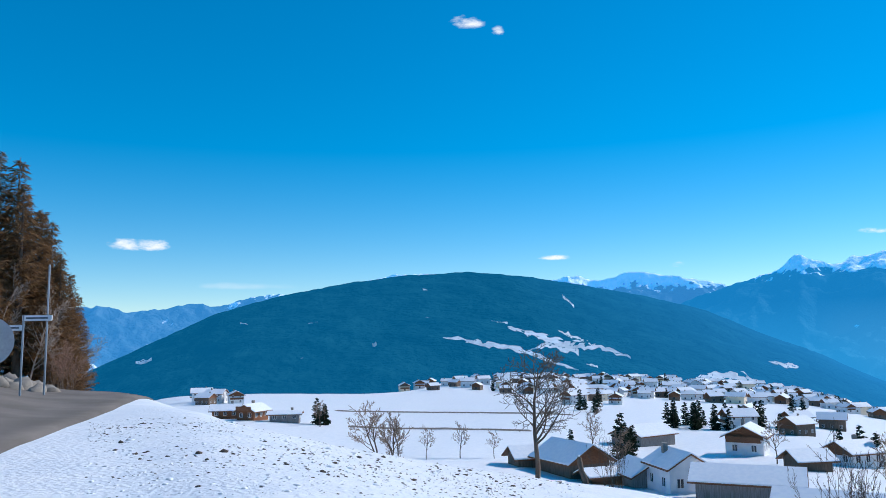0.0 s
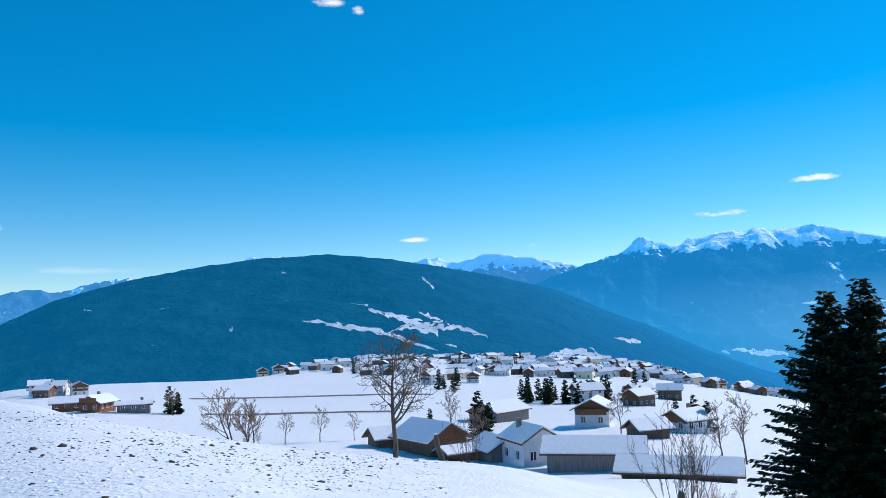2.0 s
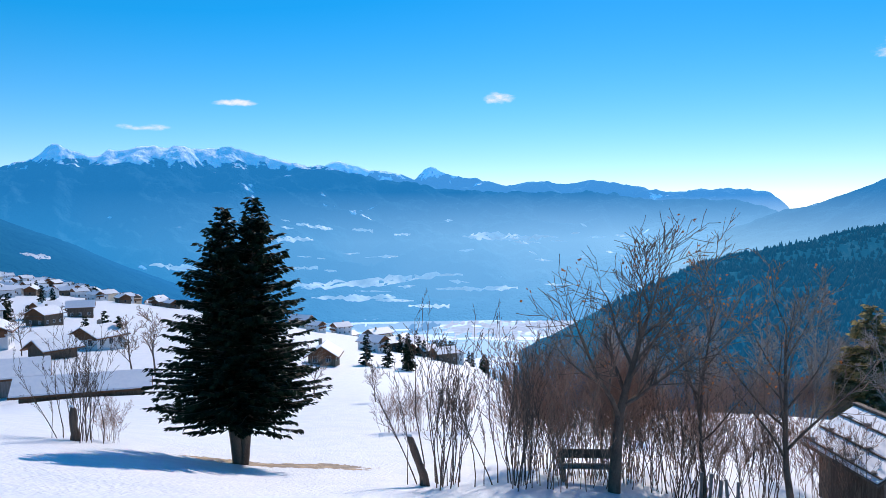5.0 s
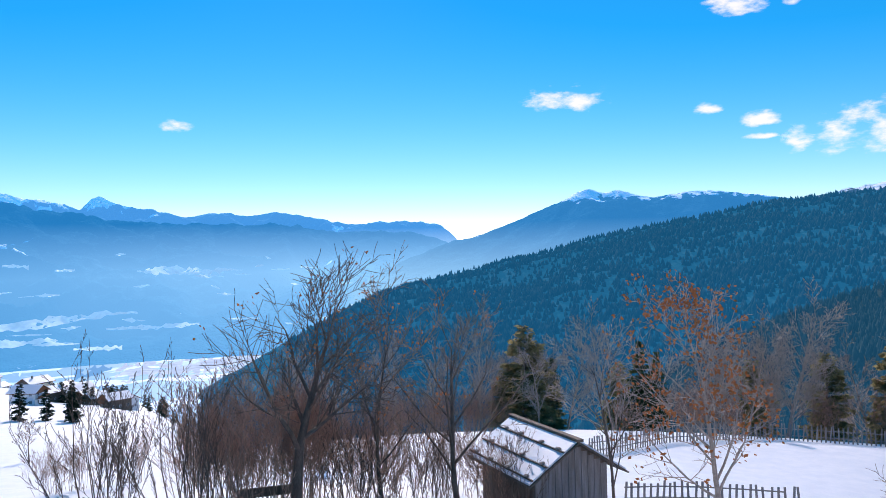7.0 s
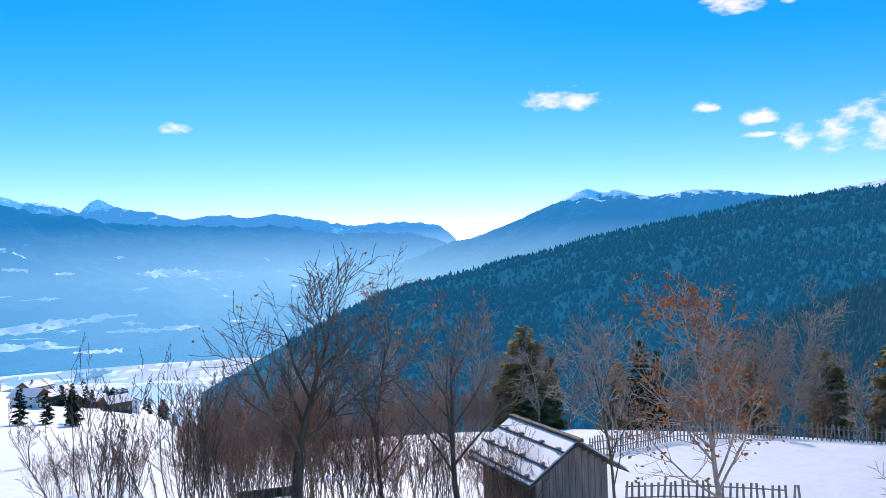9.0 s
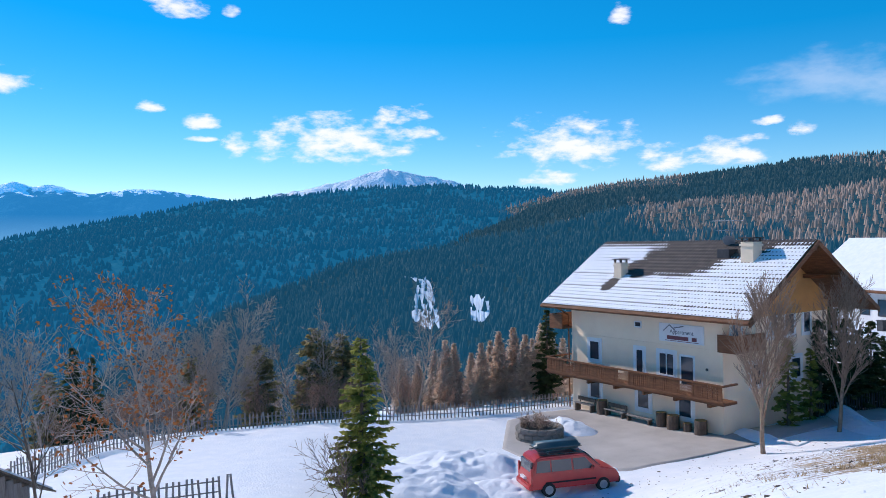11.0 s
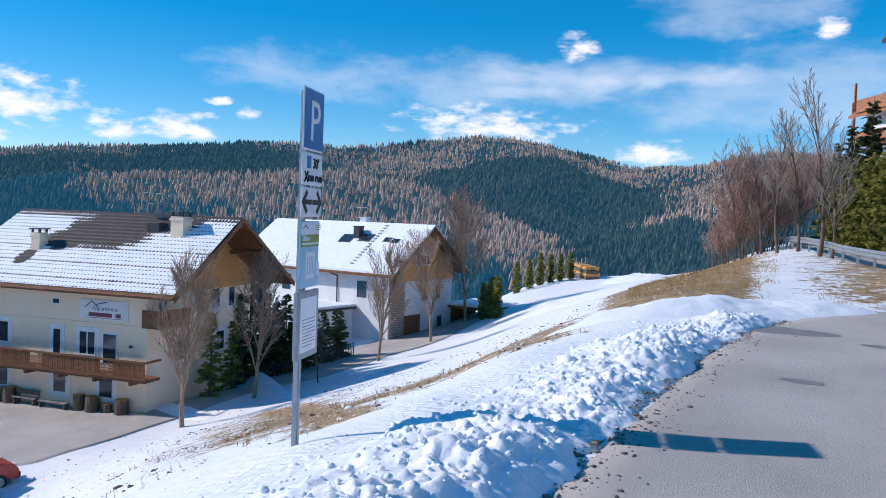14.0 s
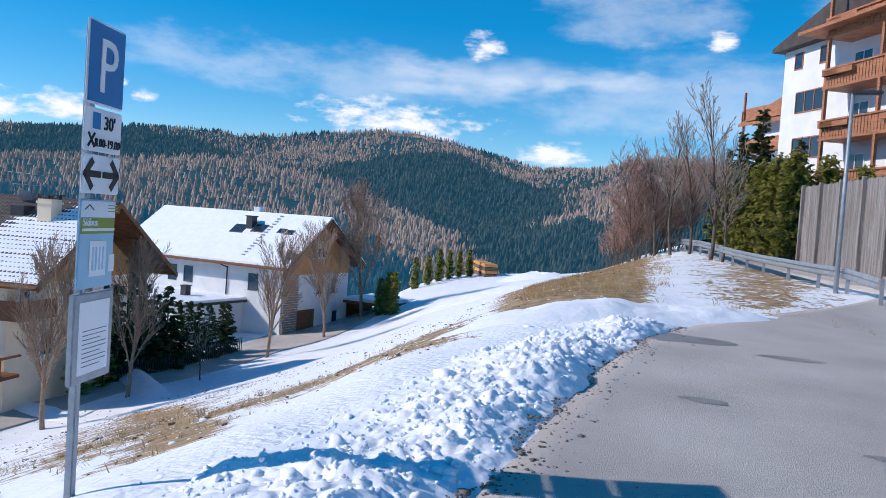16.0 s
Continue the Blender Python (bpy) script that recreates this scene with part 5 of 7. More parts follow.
# hotel above the fence
HT = pose(-0.1, -61.5, 1.2, 0, 0, -58.5)
ht = thing("hotel", "tall white hotel with stacked carved timber balconies", "hotel", HT)
part("wall", boxes((-26, -14, -3, 0, 0, 13.1)), M_WHITE, ht)
bm = prism(bmesh.new(), [(-27, 13.1), (0.5, 13.1), (0.5, 13.35), (-13, 17.5), (-27, 13.35)], -15, 0.7)
part("roof", bm, M_TILE, ht, "dark tiled roof")
part("soffit", boxes((-26.8, 0.0, 12.9, -5.0, 2.5, 13.09)), M_BALCONY, ht, "brown timber soffit")
for s in range(5):
    z = 0.6 + s * 3.0
    if s > 0:
        b = part("balcony", boxes((-25, 0.0, z - 0.15, -6.6, 1.7, z)), M_BALCONY, ht, "carved timber balcony")
        part("handrail", boxes((-25, 1.6, z + 0.95, -6.55, 1.78, z + 1.05)), M_BALCONY, b)
        bm = bmesh.new()
        for k in range(72):
            box(bm, -25 + k * 0.255, 1.65, z, -25 + k * 0.255 + 0.2, 1.69, z + 0.95)
        part("balusters", bm, M_BALCONY, b)
        for k in range(5):
            part("post", boxes((-24.9 + k * 4.5, 1.5, z - 3.0, -24.72 + k * 4.5, 1.68, z + 3.0 if s == 4 else z)), M_BALCONY, b)
            part("flower_box", boxes((-24.2 + k * 4.9, 1.78, z + 0.55, -21.8 + k * 4.9, 2.0, z + 0.85) if k < 4 else (-8.2, 1.78, z + 0.55, -6.9, 2.0, z + 0.85)), M_BALCONY, b)
    for k in range(4):
        window(ht, pose(-22.5 + k * 4.9, 0, z + 0.2), 1.6, 2.0, 0, 1)
for z in (3.0, 6.0, 9.0):
    window(ht, pose(-3.0, 0.0, z - 0.2), 2.9, 1.4, 0, 2, M_BALCONY)
for x in (-4.2, -1.6):
    window(ht, pose(x, 0.0, 11.7), 0.9, 1.1, 0, 0, M_BALCONY)
wing = thing("hotel_wing", "timber-balconied wing of the hotel behind", "hotel", pose(0.9, -82.0, 1.0, 0, 0, -58.5))
part("wall", gable_walls(bmesh.new(), -10, 1.2, 4.5, -3, 12.0, 3.2, -4.5), M_WHITE, wing)
part("roof", roof_slabs(bmesh.new(), -11, 2.4, 4.5, 12.0, 3.2, 1.2, 0.25, 0, -4.5), M_BALCONY, wing)
for s in range(4):
    z = 3.0 + s * 2.9
    b = part("balcony", boxes((1.2, -9, z - 0.15, 2.6, 0.8, z), (2.5, -9, z, 2.6, 0.8, z + 1.0), (-6, 0.0, z - 0.15, 1.2, 1.2, z), (-6, 1.1, z, 1.2, 1.2, z + 1.0)), M_BALCONY, wing, "timber balcony")
    for y in (-8.6, -4.0, 0.6):
        part("post", boxes((2.4, y - 0.09, z, 2.58, y + 0.09, z + 2.75)), M_BALCONY, b)

# hut with stone-weighted roof
hut = thing("hut", "small weathered timber hut with snow and stones on its roof", "hut", pose(26.5, 3.9, -6.55, 0, 0, 40.7) @ Matrix.Diagonal((0.87, 0.87, 0.74, 1)))
part("wall", gable_walls(bmesh.new(), -1.7, 2.3, 1.55, -1.5, 1.75, 1.15), M_OLDWOOD, hut)
for k in range(11):
    y = -1.52 + k * 0.28
    top = 1.75 + 1.15 * (1 - abs(y + 0.13) / 1.55) - 0.12
    part("board", boxes((-1.74, y, -0.8, -1.705, y + 0.26, top)), M_GREYWOOD, hut)
for k in range(14):
    part("board", boxes((-1.66 + k * 0.285, 1.555, -0.8, -1.4 + k * 0.285, 1.585, 1.7)), M_OLDWOOD, hut)
hr = part("roof", roof_slabs(bmesh.new(), -2.3, 2.7, 1.55, 1.75, 1.15, 0.55, 0.07), M_OLDWOOD, hut, "old shingle roof")
part("snow_cover", roof_slabs(bmesh.new(), -2.2, 2.65, 1.55, 1.75, 1.15, 0.5, 0.09, 0.075), M_ROOFSNOW, hr)
part("ridge_board", boxes((-2.35, -0.12, 2.98, 2.75, 0.12, 3.1)), M_OLDWOOD, hr)
kk = 1.15 / 1.55
for y in (0.65, 1.35, 1.95):
    part("batten", boxes((-2.25, y - 0.03, 2.9 - y * kk + 0.17, 2.7, y + 0.03, 2.9 - y * kk + 0.23)), M_OLDWOOD, hr)
rng = random.Random(5)
for y in (0.6, 1.3, 1.9, -0.7, -1.4):
    for k in range(4):
        bm = bmesh.new()
        bmesh.ops.create_icosphere(bm, subdivisions=1, radius=0.13)
        for v in bm.verts:
            v.co *= rng.uniform(0.75, 1.2)
            v.co.z *= 0.6
        put(part("stone", bm, M_STONE, hr), pose(-1.8 + k * 1.3 + rng.uniform(-0.2, 0.2), y, 2.9 - abs(y) * kk + 0.22))

# ---- village ----
rng = random.Random(21)
protos = []
for wall_m, gab, lab, L, W, ev, ri, bal in ((M_WHITE, M_WOOD, "white alpine house with timber gable and snowy roof", 9.5, 8, 4.9, 2.0, True), (M_WHITE, None, "plain white house with a snow-covered roof", 9, 7.5, 4.7, 1.9, False), (M_OLDWOOD, M_WOOD, "brown timber house with a snow-covered roof", 9, 7.5, 4.2, 2.0, True), (M_PLASTER, M_OLDWOOD, "cream house with dark timber gable and snowy roof", 11.5, 8, 5.0, 2.1, True)):
    protos.append((wall_m, gab, lab, L, W, ev, ri, bal))
SPOTS = []
for az0, az1, r0, r1, n in ((-3, 6, 430, 540, 20), (4, 14, 400, 575, 70), (12, 22, 400, 585, 70), (20, 29, 410, 580, 54), (27, 33, 390, 470, 12), (8, 13, 300, 370, 6), (-17.5, -14.5, 290, 330, 4), (19, 26, 200, 260, 5), (44, 52, 230, 320, 11), (36, 44, 300, 380, 5)):
    for _ in range(n):
        for _ in range(30):
            a, r = rng.uniform(az0, az1), rng.uniform(r0, r1)
            x, y = polar(a, r)
            if all(math.hypot(x - u, y - v) > 8.0 for u, v in SPOTS):
                SPOTS.append((x, y))
                break


def far_house(label, m, L, W, eave, rise, wall, gable, balcony):
    """A house at the far end of the village: the same form, with dark panes set in its walls."""
    ob = simple_house(label, m, L, W, eave, rise, wall, gable, bare=True, balcony=balcony)
    for x, y, w, d in ((-L * 0.25, W / 2, 0.5, 0.03), (L * 0.25, W / 2, 0.5, 0.03), (-L * 0.25, -W / 2, 0.5, 0.03), (L * 0.25, -W / 2, 0.5, 0.03), (-L / 2, 0, 0.03, 0.5), (L / 2, 0, 0.03, 0.5)):
        part("window", boxes((x - w, y - d, 1.0, x + w, y + d, 2.3)), M_GLASS, ob)
    part("chimney", boxes((L * 0.18, 0.6, eave + rise * 0.3, L * 0.18 + 0.6, 1.2, eave + rise + 0.9)), M_STONE, ob)
    return ob


made = {}
for i, (x, y) in enumerate(SPOTS):
    k = rng.choice((0, 0, 1, 2, 2, 3))
    size = rng.uniform(0.6, 0.78)
    m = pose(x, y, gz(x, y), 0, 0, rng.choice((0, 90, 20, -25, 65, 100, 180)) + rng.uniform(-12, 12)) @ Matrix.Diagonal((size, size, size, 1))
    far = math.hypot(x - CX, y - CY) > 385
    if (k, far) in made:
        repeat(made[k, far], m)
    else:
        w_, g_, lab, L, W, ev, ri, bal = protos[k]
        made[k, far] = far_house(lab, m, L, W, ev, ri, w_, g_, bal) if far else simple_house(lab, m, L, W, ev, ri, w_, g_, balcony=bal, cols=3)


def at_spot(az, r, turn, dz=0.0):
    x, y = polar(az, r)
    return pose(x, y, gz(x, y) + dz, 0, 0, turn)


# farm below the meadow
simple_house("large weathered timber barn with a snowy roof", at_spot(8.6, 118, 115), 8.6, 6.5, 2.6, 1.9, M_OLDWOOD, M_WOOD, group="farm buildings", name="barn", bare=True, over=1.0)
simple_house("low timber shed with snow on its roof", at_spot(5.9, 124, 15), 6.5, 4.3, 1.7, 1.2, M_OLDWOOD, None, group="farm buildings", name="barn", bare=True)
simple_house("low timber lean-to beside the barn", at_spot(10.6, 112, 20), 5.0, 2.9, 1.3, 0.6, M_WOOD, None, group="farm buildings", name="barn", bare=True)
simple_house("dark timber shed with a snowy gabled roof", at_spot(13.2, 112, 100), 6.5, 4.7, 2.0, 1.3, M_GREYWOOD, None, group="farm buildings", name="barn", bare=True)
simple_house("white farmhouse with small windows and a snowy roof", at_spot(15.6, 107, 100), 6.8, 5.4, 3.3, 1.6, M_WHITE, None, group="farm buildings", storeys=2, cols=2, over=0.5)
simple_house("long timber barn with grey sliding doors and snow", at_spot(20.0, 98, -24), 10.8, 5.8, 2.4, 1.2, M_GREYWOOD, None, group="farm buildings", name="barn", bare=True)
simple_house("long low timber stable roofed with snow", at_spot(25.5, 84, -30), 10.8, 4.3, 1.2, 0.9, M_OLDWOOD, None, group="farm buildings", name="barn", bare=True)
simple_house("long hall with a wide snow-striped roof", at_spot(13.6, 172, 35), 10.4, 7.8, 2.2, 1.7, M_GREYWOOD, None, group="farm buildings", name="barn", bare=True, over=0.6)
simple_house("white chalet with red-brown balconies and snow", at_spot(20.3, 158, 60), 7.2, 6.5, 3.6, 1.6, M_WHITE, M_WOOD, group="farm buildings", balcony=True)
simple_house("white village house with brown shutters and snow", at_spot(26.5, 150, 20), 6.5, 5.8, 2.5, 1.4, M_WHITE, M_WOOD, group="farm buildings", storeys=1)
simple_house("timber farmhouse with a snowy roof", at_spot(23.8, 134, 10), 5.4, 4.0, 1.7, 1.1, M_OLDWOOD, None, group="farm buildings", name="barn", bare=True)
simple_house("timber house with a blue door and snowy roof", at_spot(41.6, 150, 40), 6.5, 5.0, 2.2, 1.6, M_OLDWOOD, M_WOOD, group="farm buildings", storeys=1, cols=2)
simple_house("red timber house at the field's edge", at_spot(-13.6, 205, 70), 6.4, 4.8, 2.5, 1.3, M_WOOD, M_WOOD, group="farm buildings", balcony=True)
simple_house("red-brown timber house with a snowy roof", at_spot(-15.4, 212, 10), 6.4, 4.6, 2.2, 1.1, M_WOOD, M_WOOD, group="farm buildings")
simple_house("long flat white building roofed with snow", at_spot(-11.4, 200, 5), 7.0, 4.0, 2.0, 0.5, M_GREYWOOD, None, group="farm buildings")



for az_r in (((-8, 262), (-2, 255), (4, 248), (9, 250)), ((-7, 196), (0, 192), (6, 186))):
    drape("field_track", [polar(a, r) for a, r in az_r], [polar(a, r + 2.6) for a, r in az_r], M_ROAD, 0.35, "narrow dark lane crossing the snowy fields", "lane", 60, 3, 0.3)


# ---- round the parking place ----
def chunk_mesh(name, places, material, seed, flat=0.7, sub=1):
    """Many small rough lumps in one mesh; places: x, y, z, radius."""
    rng = np.random.default_rng(seed)
    bm = bmesh.new()
    bmesh.ops.create_icosphere(bm, subdivisions=sub, radius=1)
    base = np.array([v.co[:] for v in bm.verts])
    faces = np.array([[v.index for v in f.verts] for f in bm.faces])
    bm.free()
    k = len(places)
    P = np.array(places)
    co = base[None] * rng.uniform(0.65, 1.3, (k, len(base), 1)) * P[:, 3][:, None, None]
    co = co * rng.uniform(0.7, 1.3, (k, 1, 3)) * np.array([1, 1, flat])
    co = co + P[:, None, :3]
    idx = (faces[None] + (np.arange(k) * len(base))[:, None, None]).reshape(-1)
    me = bpy.data.meshes.new(name)
    me.vertices.add(k * len(base))
    me.vertices.foreach_set("co", co.reshape(-1))
    nf = len(idx) // 3
    me.loops.add(len(idx))
    me.loops.foreach_set("vertex_index", idx.astype(np.int32))
    me.polygons.add(nf)
    me.polygons.foreach_set("loop_start", np.arange(0, 3 * nf, 3, dtype=np.int32))
    me.materials.append(material)
    me.update()
    me.validate()
    return me


def berm_top(y):
    return 0.30 + 0.16 * np.sin(y * 0.9 + 1.0) + 0.1 * np.sin(y * 2.3)


def edge_x(y):
    return np.interp(y, [-21, -20, -18, -14, -8, 2], [1.9, 2.4, 2.9, 3.0, 2.8, 2.5]) + 0.2 * fbm(y * 1.7, y * 0, 4, 8)


yy = np.linspace(-20.8, 1.0, 560)[None, :]
vv = np.linspace(0, 1, 90)[:, None]
wide = 1.75 - 0.3 * np.clip((-yy - 14) / 6, 0, 1)
BX = edge_x(yy) - 0.3 + vv * (wide + 0.15)
BY = yy + 0 * vv
shape = np.clip(vv / 0.22, 0, 1) ** 0.7 * np.clip((1 - vv) / 0.6, 0, 1) ** 1.2
lump = np.abs(fbm(BX * 1.9, BY * 1.9, 5, 3)) * 0.17 + np.abs(fbm(BX * 6, BY * 6, 5, 4)) * 0.11 + fbm(BX * 17, BY * 17, 3, 9) * 0.03
fade = np.clip((1.0 - yy) / 3, 0, 1) * np.clip((yy + 20.8) / 2, 0, 1)
BZ = height(BX, BY) + (shape * (np.clip(berm_top(yy), 0.1, 1) * 0.5 + lump) * fade) - 0.04 + 0.05 * (shape > 0.05)
berm = part("snow_bank", grid_mesh("snow_bank", BX, BY, BZ, M_SNOW), None, None)
tagged(berm, "lumpy ploughed snow bank along the asphalt edge", "snow bank")
rng = np.random.default_rng(4)
pl = []
for _ in range(3200):
    y = rng.uniform(-19.5, 0)
    u = rng.beta(1.3, 2.2)
    x = float(edge_x(np.array(y))) - 0.15 + u * 2.2
    i, j = int(np.clip((y + 20.8) / 21.8 * 559, 0, 559)), int(np.clip((x - BX[0, 0]) / 2.3 * 89, 0, 89))
    j = int(np.argmin(np.abs(BX[:, i] - x)))
    pl.append((x, y, BZ[j, i] + 0.005, rng.exponential(0.012) + 0.006))
tagged(part("snow_clods", chunk_mesh("snow_clods", pl, M_SNOW, 6, 0.75), None, None), "loose clods of ploughed snow", "snow", kind="stuff")
grit = []
for _ in range(1500):
    y = rng.uniform(-20, -1)
    x = float(edge_x(np.array(y))) - 0.22 - rng.exponential(0.16)
    grit.append((x, y, float(height(np.array([x]), np.array([y]))[0]) + 0.052, rng.exponential(0.007) + 0.006))
tagged(part("grit", chunk_mesh("grit", grit, M_ROAD, 5, 0.6), None, None), "dark wet road grit along the thawing snow edge", "grit", kind="stuff")
# crusted snow and thawed clods on the slopes
pl, pd = [], []
for a0, a1, r0, r1, n, nd in ((-24, 8, 6, 26, 9000, 3200), (118, 158, 8, 45, 5000, 2600), (158, 175, 10, 40, 900, 700), (174, 188, 20, 34, 600, 700)):
    for _ in range(n):
        a, r = rng.uniform(a0, a1), math.sqrt(rng.uniform(r0 ** 2, r1 ** 2))
        x, y = polar(a, r)
        if x < 3.2 and y < 2 and a > 90:
            continue
        pl.append((x, y, gz(x, y) - 0.004, rng.exponential(0.01) + 0.007))
    for _ in range(nd):
        a, r = rng.uniform(a0, a1), math.sqrt(rng.uniform(r0 ** 2, r1 ** 2))
        x, y = polar(a, r)
        if (x < 5.3 and y < 2 and a > 90) or (fbm(np.array(x / 3.0), np.array(y / 3.0), 3, 17) < 0.05 and rng.random() < 0.8):
            continue
        pd.append((x, y, gz(x, y), rng.exponential(0.013) + (0.007 if a < 90 else 0.014)))
M_CLOD = mat("thawed_earth", (0.11, 0.08, 0.06), (0.06, 0.05, 0.045), 8, 0.95, 0.5)
tagged(part("snow_crust", chunk_mesh("snow_crust", pl, M_SNOW, 7, 0.55), None, None), "crusted lumpy snow on the slopes", "snow", kind="stuff")
tagged(part("earth_clods", chunk_mesh("earth_clods", pd, M_CLOD, 8, 0.5), None, None), "dark clods of earth and grass showing through snow", "earth", kind="stuff")
# dry grass tufts
V, F = [], []
prng = random.Random(9)
for a0, a1, r0, r1, n in ((165, 174.5, 22, 48, 2500), (133, 163, 15, 24, 900), (130, 150, 9, 34, 420), (176, 186, 21, 27, 250)):
    for _ in range(n):
        a, r = prng.uniform(a0, a1), prng.uniform(r0, r1)
        x, y = polar(a, r)
        if fbm(np.array(x / 1.5), np.array(y / 1.5), 3, 27) < (0.08 if a0 != 165 else -0.3):
            continue
        z = gz(x, y)
        for _ in range(3):
            h, b = prng.uniform(0.03, 0.11) * (1.0 if r < 17 else 1.5), len(V)
            px, py = x + prng.gauss(0, 0.06), y + prng.gauss(0, 0.06)
            lx, ly = prng.gauss(0, 0.08), prng.gauss(0, 0.08)
            V += [Vector((px - 0.009, py, z - 0.02)), Vector((px + 0.009, py, z - 0.02)), Vector((px + lx, py + ly, z + h)), Vector((px, py + 0.009, z - 0.02))]
            F += [(b, b + 1, b + 2), (b + 1, b + 3, b + 2), (b + 3, b, b + 2)]
tagged(part("grass_tufts", mesh_of("grass_tufts", V, F, M_GRASS), None, None), "tufts of dry straw-coloured grass", "grass", kind="stuff")


# meltwater and tar marks on the asphalt
M_WET = mat("wet_asphalt", (0.3, 0.275, 0.255), (0.2, 0.185, 0.17), 1.5, 0.45, 0.5, fine=40)
for i, (x0, y0, rx, ry) in enumerate(((1.3, -13.0, 0.28, 0.14), (0.2, -17.5, 0.5, 0.22), (-1.3, -14.5, 0.35, 0.16), (1.9, -18.6, 0.9, 0.5), (-0.5, -11.5, 0.3, 0.12), (-3.2, -17.0, 0.7, 0.25))):
    t = np.linspace(0, 2 * np.pi, 40)
    rr = 1 + 0.35 * fbm(np.cos(t) * 1.5 + i * 7, np.sin(t) * 1.5, 4, 33)
    px_, py_ = x0 + rx * rr * np.cos(t), y0 + ry * rr * np.sin(t)
    X, Y = np.stack([px_, x0 + (px_ - x0) * 0.5, px_ * 0 + x0]), np.stack([py_, y0 + (py_ - y0) * 0.5, py_ * 0 + y0])
    tagged(part("wet_patch", grid_mesh("wet_patch", X, Y, height(X, Y) + 0.055, M_WET), None, None), "dark damp patch on the asphalt", "damp patch", group="damp patches", kind="structure")

# parking sign: plates along the way from the post's front edge, facing the lot
M_BLUE = mat("sign_blue", (0.0, 0.17, 0.42), (0.0, 0.15, 0.38), 3, 0.35, 0.02)
M_SIGNWHITE = mat("sign_white", (0.75, 0.76, 0.78), (0.7, 0.71, 0.73), 3, 0.35, 0.02)
M_SIGNBLACK = mat("sign_black", (0.02, 0.02, 0.022), (0.015, 0.015, 0.017), 3, 0.4, 0.02)
M_SIGNGREEN = mat("sign_green", (0.22, 0.3, 0.05), (0.2, 0.27, 0.045), 3, 0.4, 0.02)
M_SIGNPALE = mat("sign_pale_blue", (0.3, 0.52, 0.66), (0.27, 0.48, 0.62), 2, 0.4, 0.02)
PS = pose(5.0, -7.4, -0.36, 0, 0, -72.3)
sign = thing("parking_sign", "galvanised post with parking, ski bus and timetable plates", "sign", PS)
part("post", boxes((0.09, -0.006, -0.4, 0.15, 0.05, 3.05), bevel=0.008), M_STEEL, sign, "square galvanised post")


def plate(name, z0, z1, x0, x1, material, label, depth=0.014):
    return part(name, boxes((x0, -0.02, z0, x1, -0.02 + depth, z1), bevel=0.008), material, sign, label)


W0, W1, FY = 0.0, 0.5, -0.0215
p1 = plate("parking_plate", 2.53, 3.08, W0, W1, M_SIGNWHITE, "blue parking plate with a white letter")
part("blue_field", boxes((W0 + 0.015, FY - 0.002, 2.545, W1 - 0.015, FY, 3.065)), M_BLUE, p1)
lettering("P", 0.52, pose(0.26, FY - 0.004, 2.62, 90, 0, 0), M_SIGNWHITE, p1, "letter")
p2 = plate("time_plate", 2.22, 2.51, W0, W1, M_SIGNWHITE, "white plate with parking times")
lettering("30'", 0.13, pose(0.32, FY - 0.002, 2.375, 90, 0, 0), M_SIGNBLACK, p2, "digits")
lettering("8.00-19.00", 0.082, pose(0.305, FY - 0.002, 2.255, 90, 0, 0), M_SIGNBLACK, p2, "digits")
part("clock_mark", boxes((0.1, FY - 0.002, 2.37, 0.2, FY, 2.48)), M_BLUE, p2)
part("hammers_mark", rod(rod(bmesh.new(), (0.05, FY, 2.25), (0.13, FY, 2.34), 0.01, sides=4), (0.13, FY, 2.25), (0.05, FY, 2.34), 0.01, sides=4), M_SIGNBLACK, p2)
p3 = plate("arrow_plate", 1.94, 2.2, W0, W1, M_SIGNWHITE, "white plate with two black arrows")
bm = bmesh.new()
for c, sg in ((0.14, -1), (0.36, 1)):
    box(bm, c - 0.1, FY - 0.002, 2.048, c + 0.1, FY, 2.092)
    for q in (1, -1):
        box(bm, -0.075, -0.001, -0.024, 0.075, 0.001, 0.024, m=Matrix.Translation((c + sg * 0.065, FY - 0.001, 2.07 + q * 0.042)) @ Matrix.Rotation(radians(45 * q * sg), 4, "Y"))
part("arrows", bm, M_SIGNBLACK, p3)
p4 = plate("bus_plate", 1.3, 1.9, W0, W1 - 0.03, M_SIGNPALE, "pale blue ski bus plate with a green band")
part("white_field", boxes((W0 + 0.01, FY - 0.002, 1.78, W1 - 0.04, FY, 1.89)), M_SIGNWHITE, p4)
part("green_band", boxes((W0 + 0.01, FY - 0.002, 1.67, W1 - 0.04, FY, 1.778)), M_SIGNGREEN, p4)
lettering("Skibus", 0.075, pose(0.03, FY - 0.004, 1.725, 90, 0, 0), M_SIGNWHITE, p4, "lettering", align="LEFT")
part("line_of_writing", boxes((0.03, FY - 0.004, 1.688, 0.46, FY - 0.002, 1.706)), M_SIGNWHITE, p4)
part("white_figure", boxes((0.14, FY - 0.002, 1.38, 0.36, FY, 1.62), (0.4, FY - 0.002, 1.4, 0.48, FY, 1.52), bevel=0.0008), M_SIGNWHITE, p4)
for k in range(4):
    part("blue_stroke", boxes((0.17 + k * 0.045, FY - 0.004, 1.42, 0.19 + k * 0.045, FY - 0.002, 1.58)), M_SIGNPALE, p4)
for k in range(3):
    part("line_of_writing", boxes((0.36, FY - 0.004, 1.86 - k * 0.02, 0.5, FY - 0.002, 1.866 - k * 0.02)), M_SIGNGREEN, p4)
